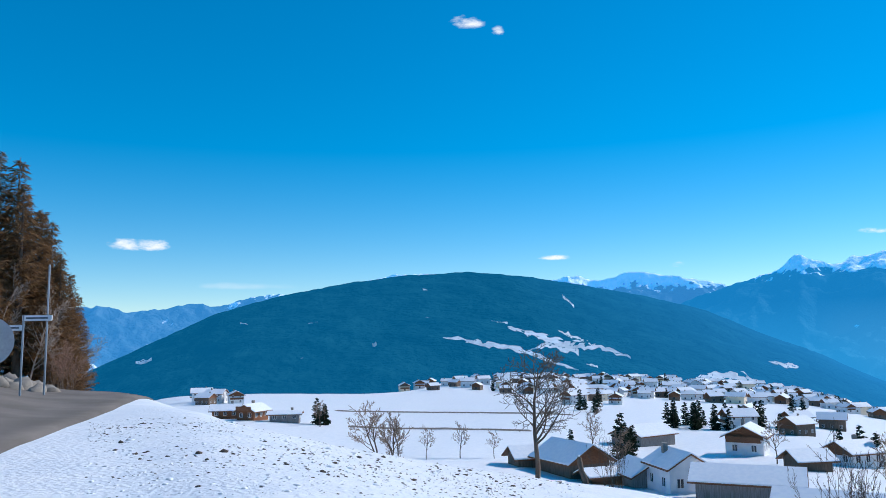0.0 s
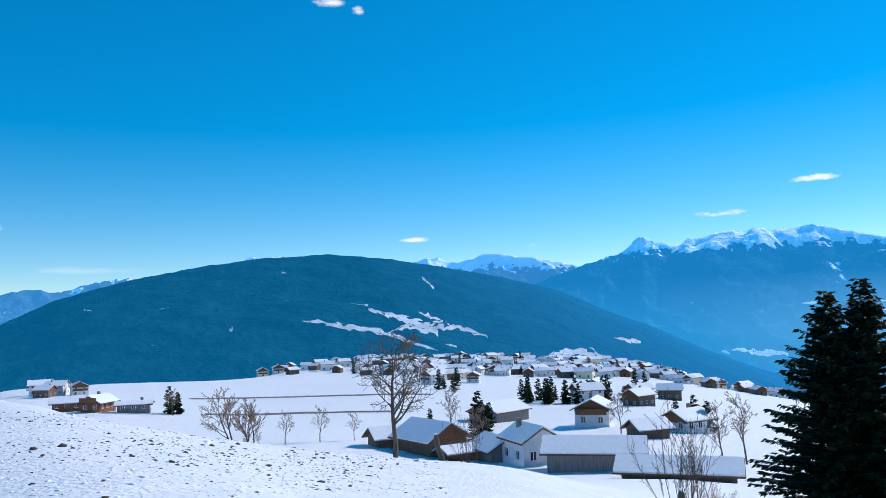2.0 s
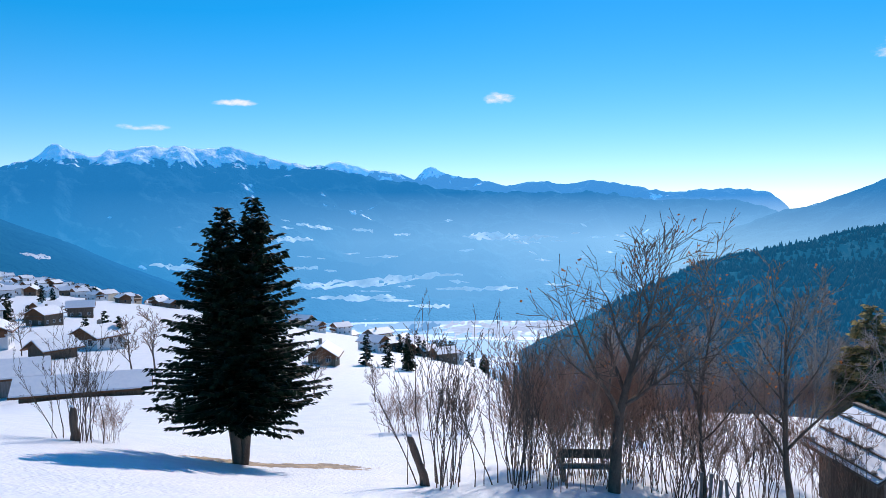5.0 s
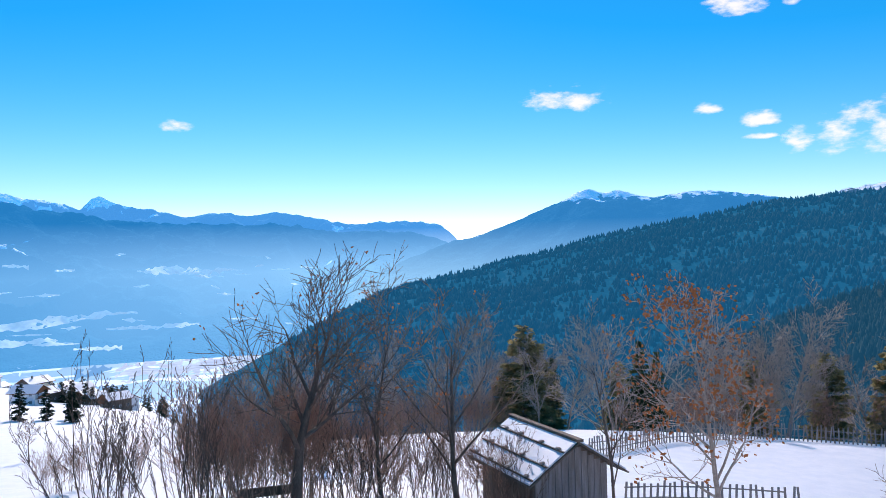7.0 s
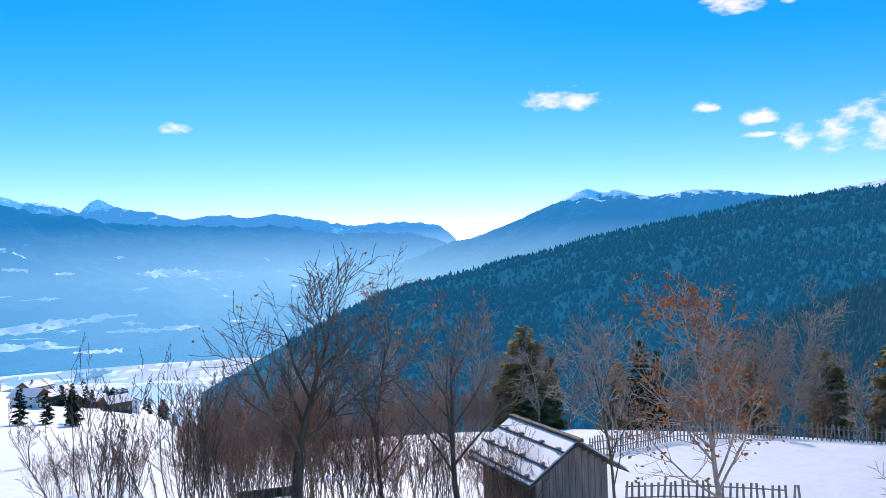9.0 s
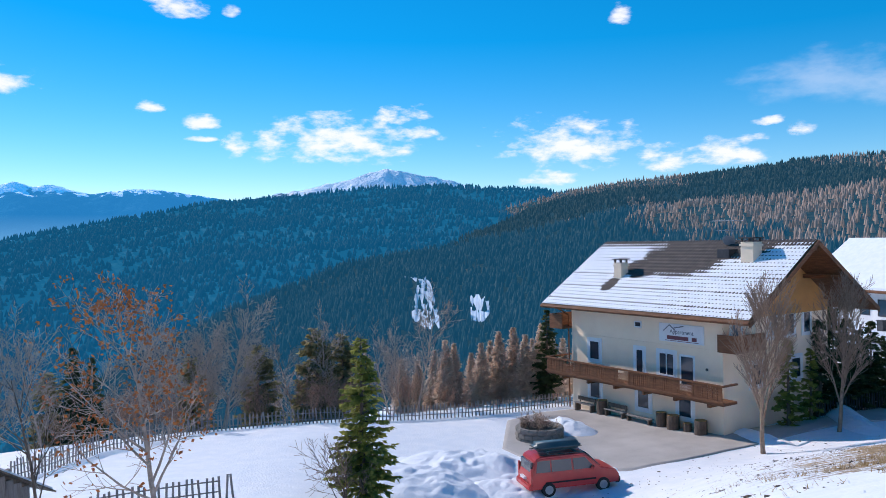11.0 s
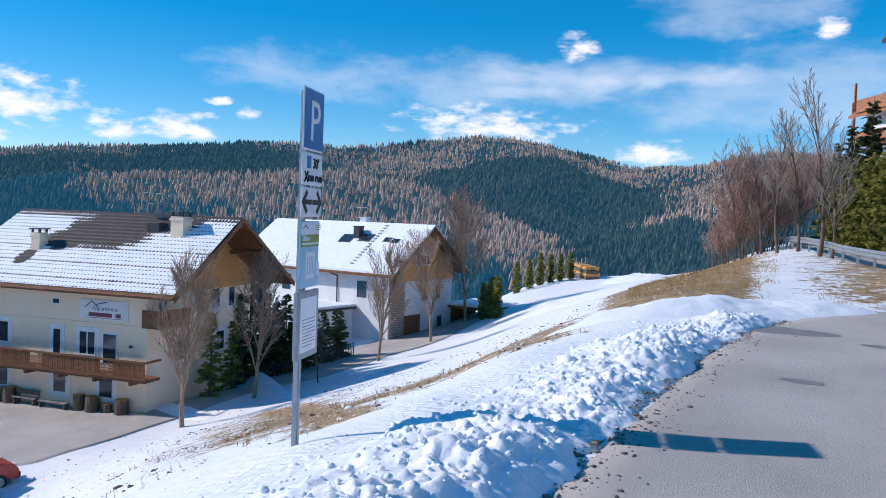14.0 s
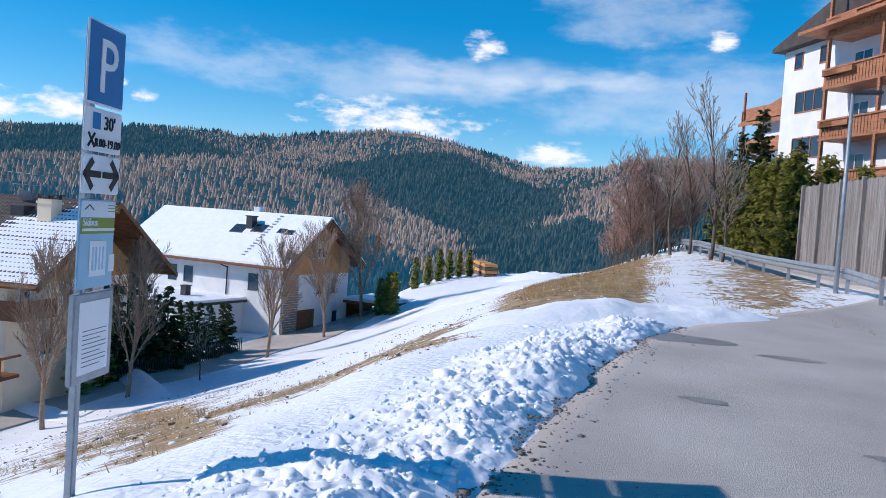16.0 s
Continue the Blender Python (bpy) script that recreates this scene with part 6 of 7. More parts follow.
part("mountain_mark", rod(rod(bmesh.new(), (0.05, FY, 1.83), (0.11, FY, 1.865), 0.006, sides=4), (0.11, FY, 1.865), (0.17, FY, 1.83), 0.006, sides=4), M_SIGNBLACK, p4)
p5 = plate("timetable_case", 0.66, 1.27, W0 - 0.01, W1 + 0.01, M_STEEL, "glazed timetable case in an aluminium frame", 0.045)
part("sheet", boxes((W0 + 0.05, FY - 0.002, 0.72, W1 - 0.05, FY, 1.21)), M_SIGNWHITE, p5)
for k in range(9):
    part("line_of_writing", boxes((W0 + 0.1, FY - 0.003, 0.77 + k * 0.03, W0 + 0.1 + (0.32 if k % 3 else 0.24), FY - 0.002, 0.776 + k * 0.03)), M_INK, p5)

# street lamp, guard rail and timber screen on the bank
lx, ly = polar(183.9, 27.2)
lamp = thing("street_lamp", "slim grey street lamp with a flat head", "street lamp", pose(lx, ly, gz(lx, ly), 0, 0, 0))
part("pole", rod(bmesh.new(), (0, 0, -0.4), (0, 0, 5.7), 0.07, 0.05, 12), M_STEEL, lamp, smooth=True)
part("head", boxes((-0.75, -0.14, 5.62, 0.05, 0.14, 5.72), bevel=0.03), M_DARK, lamp, "flat dark lamp head")
pts = [polar(*p) for p in ((186.2, 25.5), (183, 29), (180, 34), (176.8, 43), (174.9, 52))]
gr = thing("guard_rail", "galvanised steel guard rail on posts along the road", "guard rail", pose(*pts[0], gz(*pts[0])))
org = gr.matrix_world.translation.copy()
path = []
for i in range(len(pts) - 1):
    a, b = Vector(pts[i]), Vector(pts[i + 1])
    n = max(2, int((b - a).length / 2))
    for k in range(n):
        path.append(a.lerp(b, k / n))
path.append(Vector(pts[-1]))
P3 = [Vector((p.x, p.y, gz(p.x, p.y))) - org for p in path]
for q in P3:
    part("post", boxes((q.x - 0.05, q.y - 0.05, q.z - 0.3, q.x + 0.05, q.y + 0.05, q.z + 0.72)), M_STEEL, gr)
prof = ((0.0, 0.42), (0.05, 0.47), (0.05, 0.53), (-0.01, 0.575), (0.05, 0.62), (0.05, 0.68), (0.0, 0.73))
V, F = [], []
for i, q in enumerate(P3):
    d = (P3[min(i + 1, len(P3) - 1)] - P3[max(i - 1, 0)]).normalized()
    nrm = Vector((-d.y, d.x, 0))
    if nrm.dot(Vector((1, 1, 0))) < 0:
        nrm = -nrm
    for y, z in prof:
        V.append(q + nrm * (0.06 + y) + Vector((0, 0, z)))
    if i:
        for k in range(len(prof) - 1):
            a = (i - 1) * len(prof) + k
            F.append((a, a + 1, a + 1 + len(prof), a + len(prof)))
part("beam", mesh_of("beam", V, F, M_STEEL), None, gr)
a, b = Vector(polar(182.1, 38.5)), Vector(polar(189.5, 27.5))
fd = b - a
fa = math.degrees(math.atan2(fd.y, fd.x))
scr = thing("timber_screen", "tall weathered grey timber screen on a concrete base", "fence", pose(a.x, a.y, 0.35, 0, 0, fa))
part("base", boxes((-0.1, -0.12, -0.8, fd.length + 0.1, 0.12, 0.35)), M_STONE, scr, "pale concrete plinth")
for k in range(int(fd.length / 0.2)):
    part("plank", boxes((k * 0.2, -0.03, 0.35, k * 0.2 + 0.185, 0.03, 3.55 + 0.02 * (k % 3))), M_GREYWOOD, scr)
for k in range(int(fd.length / 2) + 1):
    part("post", boxes((k * 2, -0.16, 0.2, k * 2 + 0.14, -0.04, 3.65)), M_GREYWOOD, scr)
road_pts_l, road_pts_r = [polar(*p) for p in ((189, 26), (183, 31.5), (179, 38), (176.2, 48), (174.6, 60))], [polar(*p) for p in ((192, 27), (185, 33), (181.5, 40), (178.5, 50), (176.5, 62))]
drape("upper_road", road_pts_l, road_pts_r, M_ASPHALT, 0.12, "grey asphalt road climbing behind the guard rail", "road", 50, 10, 0.4)

# red family car with a roof box
M_RED = mat("red_paint", (0.5, 0.035, 0.03), (0.44, 0.03, 0.028), 1.5, 0.28, 0.02, spec=0.6)
M_RUBBER = mat("rubber", (0.025, 0.025, 0.027), (0.018, 0.018, 0.02), 8, 0.85, 0.2)
M_TEAL = mat("box_grey_blue", (0.06, 0.11, 0.13), (0.05, 0.09, 0.11), 2, 0.4, 0.05)
cx_, cy_ = 32.3, -19.9
car = thing("car", "red estate van with a dark roof box on its rack", "car", pose(cx_, cy_, gz(cx_, cy_) + 0.02, 0, 0, 187 + 76))
side = [(-2.15, 0.35), (-2.2, 0.75), (-2.14, 1.05), (-1.95, 1.68), (-1.7, 1.78), (0.35, 1.8), (0.6, 1.74), (1.28, 1.12), (2.0, 0.95), (2.18, 0.72), (2.2, 0.35)]
bm = bmesh.new()
rows = []
for y, s in ((-0.88, 0.0), (-0.82, 1.0), (0.82, 1.0), (0.88, 0.0)):
    rows.append((y, s))
secs = []
for x, z in side:
    tuck = 0.14 * max(0, (z - 1.0) / 0.8)
    ring = []
    for y in (-0.86, -0.78, 0.0, 0.78, 0.86):
        yy_ = y * (1 - tuck)
        ring.append(bm.verts.new((x, yy_, z - (0.05 if abs(y) > 0.8 and z > 1.0 else 0.0) + (0.02 if y == 0 else 0))))
    secs.append(ring)
for i in range(len(secs) - 1):
    for k in range(4):
        bm.faces.new((secs[i][k], secs[i + 1][k], secs[i + 1][k + 1], secs[i][k + 1]))
for s in (0, 4):
    bm.faces.new([r[s] for r in secs])
bm.faces.new([secs[0][k] for k in range(5)] + [secs[-1][k] for k in range(4, -1, -1)])
bmesh.ops.recalc_face_normals(bm, faces=bm.faces)
bmesh.ops.bevel(bm, geom=[e for e in bm.edges if e.calc_face_angle(0) > 0.7], offset=0.04, segments=2, affect="EDGES")
body = part("body", bm, M_RED, car)
for sg in (1, -1):
    for x0, x1, xt0, xt1, nm in ((-1.95, -1.25, -1.85, -1.25, "rear_window"), (-1.18, -0.2, -1.18, -0.2, "side_window"), (-0.1, 0.95, -0.1, 0.5, "front_window")):
        bm = bmesh.new()
        q = [bm.verts.new(v) for v in ((x0, sg * 0.862, 1.12), (x1, sg * 0.862, 1.12), (xt1, sg * 0.772, 1.62), (xt0, sg * 0.772, 1.62))]
        q2 = [bm.verts.new(v.co + Vector((0, -sg * 0.06, 0))) for v in q]
        bm.faces.new(q), bm.faces.new(q2[::-1])
        for i in range(4):
            bm.faces.new((q[i], q2[i], q2[(i + 1) % 4], q[(i + 1) % 4]))
        bmesh.ops.recalc_face_normals(bm, faces=bm.faces)
        part(nm, bm, M_GLASS, car, "dark tinted glass")
    part("door_handle", boxes((-0.35, sg * 0.875 - 0.015, 0.98, -0.18, sg * 0.875 + 0.015, 1.02)), M_RED, car)
    part("rubbing_strip", boxes((-1.5, sg * 0.875 - 0.012, 0.6, 1.0, sg * 0.875 + 0.012, 0.67)), M_RUBBER, car)
    part("wing_mirror", boxes((0.75, min(sg * 0.88, sg * 1.06), 1.08, 0.9, max(sg * 0.88, sg * 1.06), 1.25), bevel=0.03), M_RED, car)
    part("headlight", boxes((1.85, sg * 0.62 - 0.18, 0.78, 2.16, sg * 0.62 + 0.18, 0.93), bevel=0.03), M_FRAME, car, "clear headlight")
    part("tail_light", boxes((-2.2, sg * 0.78 - 0.07, 0.85, -2.1, sg * 0.78 + 0.07, 1.3), bevel=0.02), M_RED, car, "red tail light")
    for x in (-1.35, 1.36):
        w = put(part("wheel", rod(bmesh.new(), (0, -0.11, 0), (0, 0.11, 0), 0.32, sides=24), M_RUBBER, car, "black tyre"), pose(x, sg * 0.8, 0.32))
        part("rim", rod(bmesh.new(), (0, sg * 0.105, 0), (0, sg * 0.125, 0), 0.2, sides=16), M_STEEL, w, "silver wheel trim")
    part("roof_rail", rod(bmesh.new(), (-1.7, sg * 0.62, 1.84), (0.3, sg * 0.62, 1.86), 0.022), M_DARK, car)
bm = bmesh.new()
q = [bm.verts.new(v) for v in ((1.24, -0.72, 1.15), (1.24, 0.72, 1.15), (0.66, 0.64, 1.72), (0.66, -0.64, 1.72))]
q2 = [bm.verts.new(v.co + Vector((0.03, 0, 0.03))) for v in q]
bm.faces.new(q), bm.faces.new(q2)
for i in range(4):
    bm.faces.new((q[i], q2[i], q2[(i + 1) % 4], q[(i + 1) % 4]))
bmesh.ops.recalc_face_normals(bm, faces=bm.faces)
part("windscreen", bm, M_GLASS, car)
part("tailgate_window", boxes((-2.13, -0.62, 1.1, -2.0, 0.62, 1.55)), M_GLASS, car, "dark rear window")
part("front_bumper", boxes((2.0, -0.84, 0.3, 2.28, 0.84, 0.62), bevel=0.06), M_RUBBER, car)
part("rear_bumper", boxes((-2.3, -0.84, 0.32, -2.05, 0.84, 0.6), bevel=0.05), M_RED, car)
part("number_plate", boxes((-2.315, -0.26, 0.72, -2.19, 0.26, 0.83)), M_SIGNWHITE, car)
rb = part("roof_box", boxes((-1.75, -0.45, 1.93, 0.5, 0.4, 2.28), bevel=0.13), M_TEAL, car, "dark grey-blue roof box", smooth=True)
part("seam", boxes((-1.76, -0.46, 2.06, 0.51, 0.41, 2.075)), M_DARK, rb)
for x in (-1.3, 0.05):
    part("crossbar", boxes((x, -0.68, 1.86, x + 0.06, 0.68, 1.93)), M_DARK, car)

# yard: benches, stumps, planter and snow heaps
def in_house(x, y, z=0.0, t=0.0):
    return GH @ pose(x, y, z, 0, 0, t)


def bench(m, label, back=True, L=1.7):
    ob = thing("bench", label, "bench", m, "benches along the wall")
    part("seat", boxes((-L / 2, 0.0, 0.42, L / 2, 0.38, 0.48), bevel=0.01), M_GREYWOOD, ob)
    if back:
        part("backrest", boxes((-L / 2, -0.06, 0.6, L / 2, -0.01, 0.85), bevel=0.01), M_OLDWOOD, ob)
    for x in (-L / 2 + 0.15, L / 2 - 0.15):
        part("leg", boxes((x - 0.05, 0.02, -0.1, x + 0.05, 0.36, 0.42)), M_OLDWOOD, ob)
        if back:
            part("back_post", boxes((x - 0.04, -0.1, -0.1, x + 0.04, -0.06, 0.85)), M_OLDWOOD, ob)
    return ob


bench(in_house(10.7, 0.35, 0.12), "weathered timber bench against the guesthouse wall")
bench(in_house(7.9, 0.35, 0.12), "timber bench with a dark back against the wall")
bench(in_house(5.7, 0.5, 0.12), "low plain timber bench beside tree-stump seats", False, 2.0)
rng = random.Random(31)
for x, y, r, h in ((9.2, 0.4, 0.35, 0.95), (4.2, 0.4, 0.3, 1.0), (3.2, 0.5, 0.36, 1.0), (2.2, 0.45, 0.24, 0.7), (1.2, 0.5, 0.36, 1.05)):
    st = thing("log_stump", "upright sawn log with pale cut top by the wall", "log", in_house(x, y, 0.1), "logs along the wall")
    bm = bmesh.new()
    bmesh.ops.create_cone(bm, cap_ends=False, segments=14, radius1=r * 1.05, radius2=r, depth=h, matrix=pose(0, 0, h / 2))
    for v in bm.verts:
        v.co.x += rng.uniform(-0.03, 0.03)
        v.co.y += rng.uniform(-0.03, 0.03)
    part("bark", bm, M_BARK, st)
    part("cut_top", rod(bmesh.new(), (0, 0, h - 0.03), (0, 0, h + 0.004), r * 0.97, sides=14), M_OCHRE, st, "pale sawn wood")
px, py = polar(118.6, 46.5)
pz = gz(px, py)
plt_ = thing("planter", "low round stone planter with a dry brown shrub", "planter", pose(px, py, pz))
for k in range(16):
    a = k * math.pi / 8
    for s in range(3):
        put(part("stone", boxes((-0.28, -0.16, 0, 0.28, 0.16, 0.28), bevel=0.05), M_STONE, plt_), pose(1.25 * math.cos(a + s * 0.2), 1.25 * math.sin(a + s * 0.2), -0.1 + s * 0.29, 0, 0, math.degrees(a + s * 0.2) + 90))
bare_tree("shrub", "dense dry brown shrub growing in the stone planter", pose(px, py, pz + 0.5), 55, 1.2, 0.02, stems=22, levels=2, count=(7, 5), lean=0.6, twig=M_LARCH, patch=1.8, angle=50)


def heap(name, az, r, rx, ry, h, turn, seed, label):
    """A heap of ploughed snow."""
    x0, y0 = polar(az, r)
    u, v = np.meshgrid(np.linspace(-1, 1, 90), np.linspace(-1, 1, 60))
    t = radians(turn)
    X, Y = x0 + u * rx * math.cos(t) - v * ry * math.sin(t), y0 + u * rx * math.sin(t) + v * ry * math.cos(t)
    d = np.clip(1 - (u ** 2 + v ** 2), 0, 1)
    Z = height(X, Y) - 0.06 + d ** 0.9 * h * 0.85 * (0.7 + 0.7 * np.abs(fbm(X * 0.5, Y * 0.5, 5, seed))) + 0.05 * d ** 0.5 * fbm(X * 3, Y * 3, 4, seed + 1)
    return tagged(part(name, grid_mesh(name, X, Y, Z, M_SNOW), None, None), label, "snow heap", group="snow heaps")


heap("snow_heap", 120.3, 48.5, 2.6, 1.5, 1.0, 20, 41, "heap of old snow beside the stone planter")
heap("snow_heap", 113.6, 39.5, 4.5, 3.2, 1.3, 60, 42, "ploughed snow heap at the edge of the yard")
heap("snow_heap", 110.0, 36.5, 3.5, 3.0, 1.2, 30, 43, "ploughed snow heap near the parked car")
heap("snow_heap", 116.3, 36.5, 3.0, 1.8, 0.7, 80, 44, "trampled snow heap near the parked car")
heap("snow_heap", 139.0, 53.0, 9.0, 1.1, 0.7, -38, 45, "long snow ridge along the drive")
heap("snow_heap", 133.5, 46.5, 4.0, 0.9, 0.5, -15, 46, "snow ridge at the corner of the drive")
heap("snow_heap", 165.2, 88, 4.0, 3.0, 1.0, 0, 47, "tall heap of ploughed snow on the open ground")
heap("snow_heap", 161.5, 66, 6.0, 3.0, 0.6, 20, 48, "wide heap of ploughed snow on the open ground")
heap("snow_heap", 171.5, 19.5, 4.5, 0.9, 0.45, 35, 49, "low snow ridge at the foot of the grassy bank")


# picket fences
def picket_fence(line, label, tall=0.95, gap=0.24):
    pts = [Vector(polar(*p)) for p in line]
    dense = []
    for i in range(len(pts) - 1):
        n = int((pts[i + 1] - pts[i]).length / gap)
        dense += [pts[i].lerp(pts[i + 1], k / n) for k in range(n)]
    z0 = gz(*dense[0])
    ob = thing("picket_fence", label, "fence", pose(dense[0].x, dense[0].y, z0))
    rg = random.Random(len(dense))
    bm = boxes((-0.04, -0.015, -0.2, 0.04, 0.015, tall))
    me = bpy.data.meshes.new("picket")
    bm.to_mesh(me)
    bm.free()
    me.materials.append(M_GREYWOOD)
    for i, q in enumerate(dense[:290]):
        d = dense[min(i + 1, len(dense) - 1)] - dense[max(i - 1, 0)]
        put(part("picket", me, None, ob), pose(q.x - dense[0].x, q.y - dense[0].y, gz(q.x, q.y) - z0 + rg.uniform(-0.08, 0.05), rg.uniform(-4, 4), rg.uniform(-5, 5), math.degrees(math.atan2(d.y, d.x))))
    for h in (0.3, 0.7):
        V, F = [], []
        tube(V, F, [Vector((q.x - dense[0].x, q.y - dense[0].y, gz(q.x, q.y) - z0 + h)) for q in dense[::6]] , [0.03] * len(dense[::6]), 4)
        part("rail", mesh_of("rail", V, F, M_GREYWOOD), None, ob)


picket_fence([(82.5, 40), (88, 46), (95, 51.5), (100.9, 52.5), (108, 52), (115.6, 53.5), (121.8, 57)], "weathered picket fence along the edge of the snowy meadow", 1.0)
picket_fence([(84.5, 29), (88, 30), (92, 30.5), (96.5, 31)], "short leaning picket fence on the snowy meadow", 0.9)
picket_fence([(66.5, 22.5), (69.5, 22.2)], "short piece of old picket fence among bushes", 0.8)
bx_, by_ = polar(58.7, 21.6)
bn = bench(pose(bx_, by_, gz(bx_, by_) + 0.03, 0, 0, -55 + 180), "old timber bench standing among bare bushes", True, 1.6)
bn["group"] = ""


# ---- trees and bushes, place by place ----
# row of pollarded trees along the drive
row = None
for i, (az, r, h, t) in enumerate(((133.9, 42.6, 6.6, 0), (138.6, 47.3, 6.2, 130), (147.2, 59.5, 6.6, 70), (150.9, 68.2, 7.0, 200), (153.4, 76.5, 9.4, 290))):
    x, y = polar(az, r)
    m = pose(x, y, gz(x, y), 0, 0, t) @ Matrix.Diagonal((h / 6.5, h / 6.5, h / 6.5, 1))
    if row is None:
        row = bare_tree("avenue_tree", "pollarded bare grey tree beside the drive", pose(x, y, gz(x, y)), 61, 6.5, 0.13, "avenue trees", M_TWIG, M_TWIG, levels=3, count=(18, 10, 7), angle=24, ratio=0.6, wander=0.07, rise=0.1, thin=0.012, **{"from": 0.22})
        row.matrix_basis = m
    else:
        repeat(row, m)
bare_tree("sapling", "thin young bare tree beside the drive", turned(143.0, 52.5), 62, 3.6, 0.05, "", M_BARK, M_TWIGGREY, levels=2, count=(14, 7), angle=40)
# hedge of dark conifers between the houses
hedge = conifer("hedge_conifer", "dark green conifer dusted with snow behind the drive", turned(137.6, 54), 71, 5.9, 1.7, "hedge", M_GREEN, clear=0.02, step=0.22, spray=0.28, fill=0.8)
for k, (az, r, s) in enumerate(((139.2, 56, 1.0), (140.6, 57.5, 0.95), (141.9, 59, 0.75), (143.2, 61, 0.68), (144.4, 63, 0.64), (138.4, 58, 1.1), (142.6, 61, 0.7), (139.9, 57.5, 0.85), (141.2, 59.5, 0.75), (144.0, 62.5, 0.66))):
    repeat(hedge, turned(az, r, k * 67, s))
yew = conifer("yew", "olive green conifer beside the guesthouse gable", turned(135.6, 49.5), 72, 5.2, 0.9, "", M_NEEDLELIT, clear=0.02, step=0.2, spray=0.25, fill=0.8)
repeat(yew, turned(137.0, 51.5, 90, 0.85))
part_fence = thing("board_fence", "dark board fence below the hedge", "fence", turned(137.2, 52.5))
for k in range(60):
    a = Vector(polar(137.2, 52.5)).lerp(Vector(polar(145.5, 63.5)), k / 60)
    put(part("board", boxes((-0.11, -0.02, -0.3, 0.11, 0.02, 1.1)), M_DARK, part_fence), pose(a.x - part_fence.location.x, a.y - part_fence.location.y, gz(a.x, a.y) - part_fence.location.z, 0, 0, -62)) if k else None
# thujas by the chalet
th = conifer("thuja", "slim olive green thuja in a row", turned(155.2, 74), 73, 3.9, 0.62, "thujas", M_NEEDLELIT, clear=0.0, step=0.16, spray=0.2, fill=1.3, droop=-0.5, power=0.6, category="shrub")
for k, (az, r, s) in enumerate(((154.6, 75, 0.9), (155.6, 72.5, 1.0), (156.9, 96, 1.0), (157.8, 98, 0.95), (158.6, 100, 1.05), (159.3, 101, 0.95), (160.0, 102, 0.9), (160.7, 103, 0.9), (155.0, 76.5, 0.8))):
    repeat(th, turned(az, r, k * 50, s))
tf = thing("timber_stack", "long low stack of sawn timber behind the thujas", "timber", turned(161.8, 104, -60))
for k in range(4):
    part("beam", boxes((-4, -0.8, k * 0.42, 4, 0.8, k * 0.42 + 0.36)), M_OCHRE if k % 2 else M_OLDWOOD, tf)
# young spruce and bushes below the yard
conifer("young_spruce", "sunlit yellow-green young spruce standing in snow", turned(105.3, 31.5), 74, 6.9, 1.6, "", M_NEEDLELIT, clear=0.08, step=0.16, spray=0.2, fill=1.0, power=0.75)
bare_tree("bush", "brown leafless bush beside the young spruce", turned(104.0, 31.0), 75, 2.6, 0.03, "bushes", stems=9, levels=2, count=(8, 6), lean=0.3, patch=2.0)
# orange tree, hut tree, big tree and thicket
bare_tree("beech", "young bare tree still carrying orange dry leaves", turned(91.0, 25.5, 0), 81, 6.9, 0.1, "", M_TWIGGREY, M_TWIGGREY, levels=3, count=(18, 8, 5), angle=48, ratio=0.52, leaves=0.55, leaf=0.075, thin=0.007, **{"from": 0.16})
bare_tree("tree", "slender bare tree in front of the hut", turned(83.6, 23.0, 40), 82, 5.4, 0.06, "", M_BARK, M_TWIGGREY, levels=3, count=(12, 7, 4), angle=38, thin=0.006)
bare_tree("tree", "tall bare tree with dark trunk among bushes", turned(60.4, 20.4, 10), 83, 5.0, 0.17, "", M_BARK, M_BARK, levels=3, count=(12, 9, 6), angle=42, ratio=0.66, leaves=0.08, leaf=0.05, thin=0.008, **{"from": 0.36})
bare_tree("tree", "bare forked tree among the bushes", turned(72.6, 21.8, 60), 84, 5.6, 0.11, "", M_BARK, M_TWIG, levels=3, count=(13, 7, 5), angle=36, thin=0.008, leaves=0.03, leaf=0.05)
bare_tree("tree", "bare young tree with a few brown leaves", turned(66.8, 22.5, 90), 85, 5.6, 0.07, "", M_BARK, M_TWIG, levels=3, count=(13, 6, 5), angle=36, thin=0.007, leaves=0.12, leaf=0.05)
bush = bare_tree("bush", "tall leafless bush of many dark stems", turned(48.3, 19.8), 86, 4.6, 0.022, "bushes", M_BARK, M_BARK, stems=20, levels=3, count=(8, 5, 3), angle=24, ratio=0.3, lean=0.12, patch=2.4, thin=0.0045)
thick = bare_tree("bush", "dense reddish-brown leafless thicket", turned(57.2, 20.8), 87, 4.3, 0.016, "bushes", M_TWIG, M_REDTWIG, stems=26, levels=3, count=(8, 6, 4), angle=30, ratio=0.36, lean=0.2, patch=2.4, thin=0.0045)
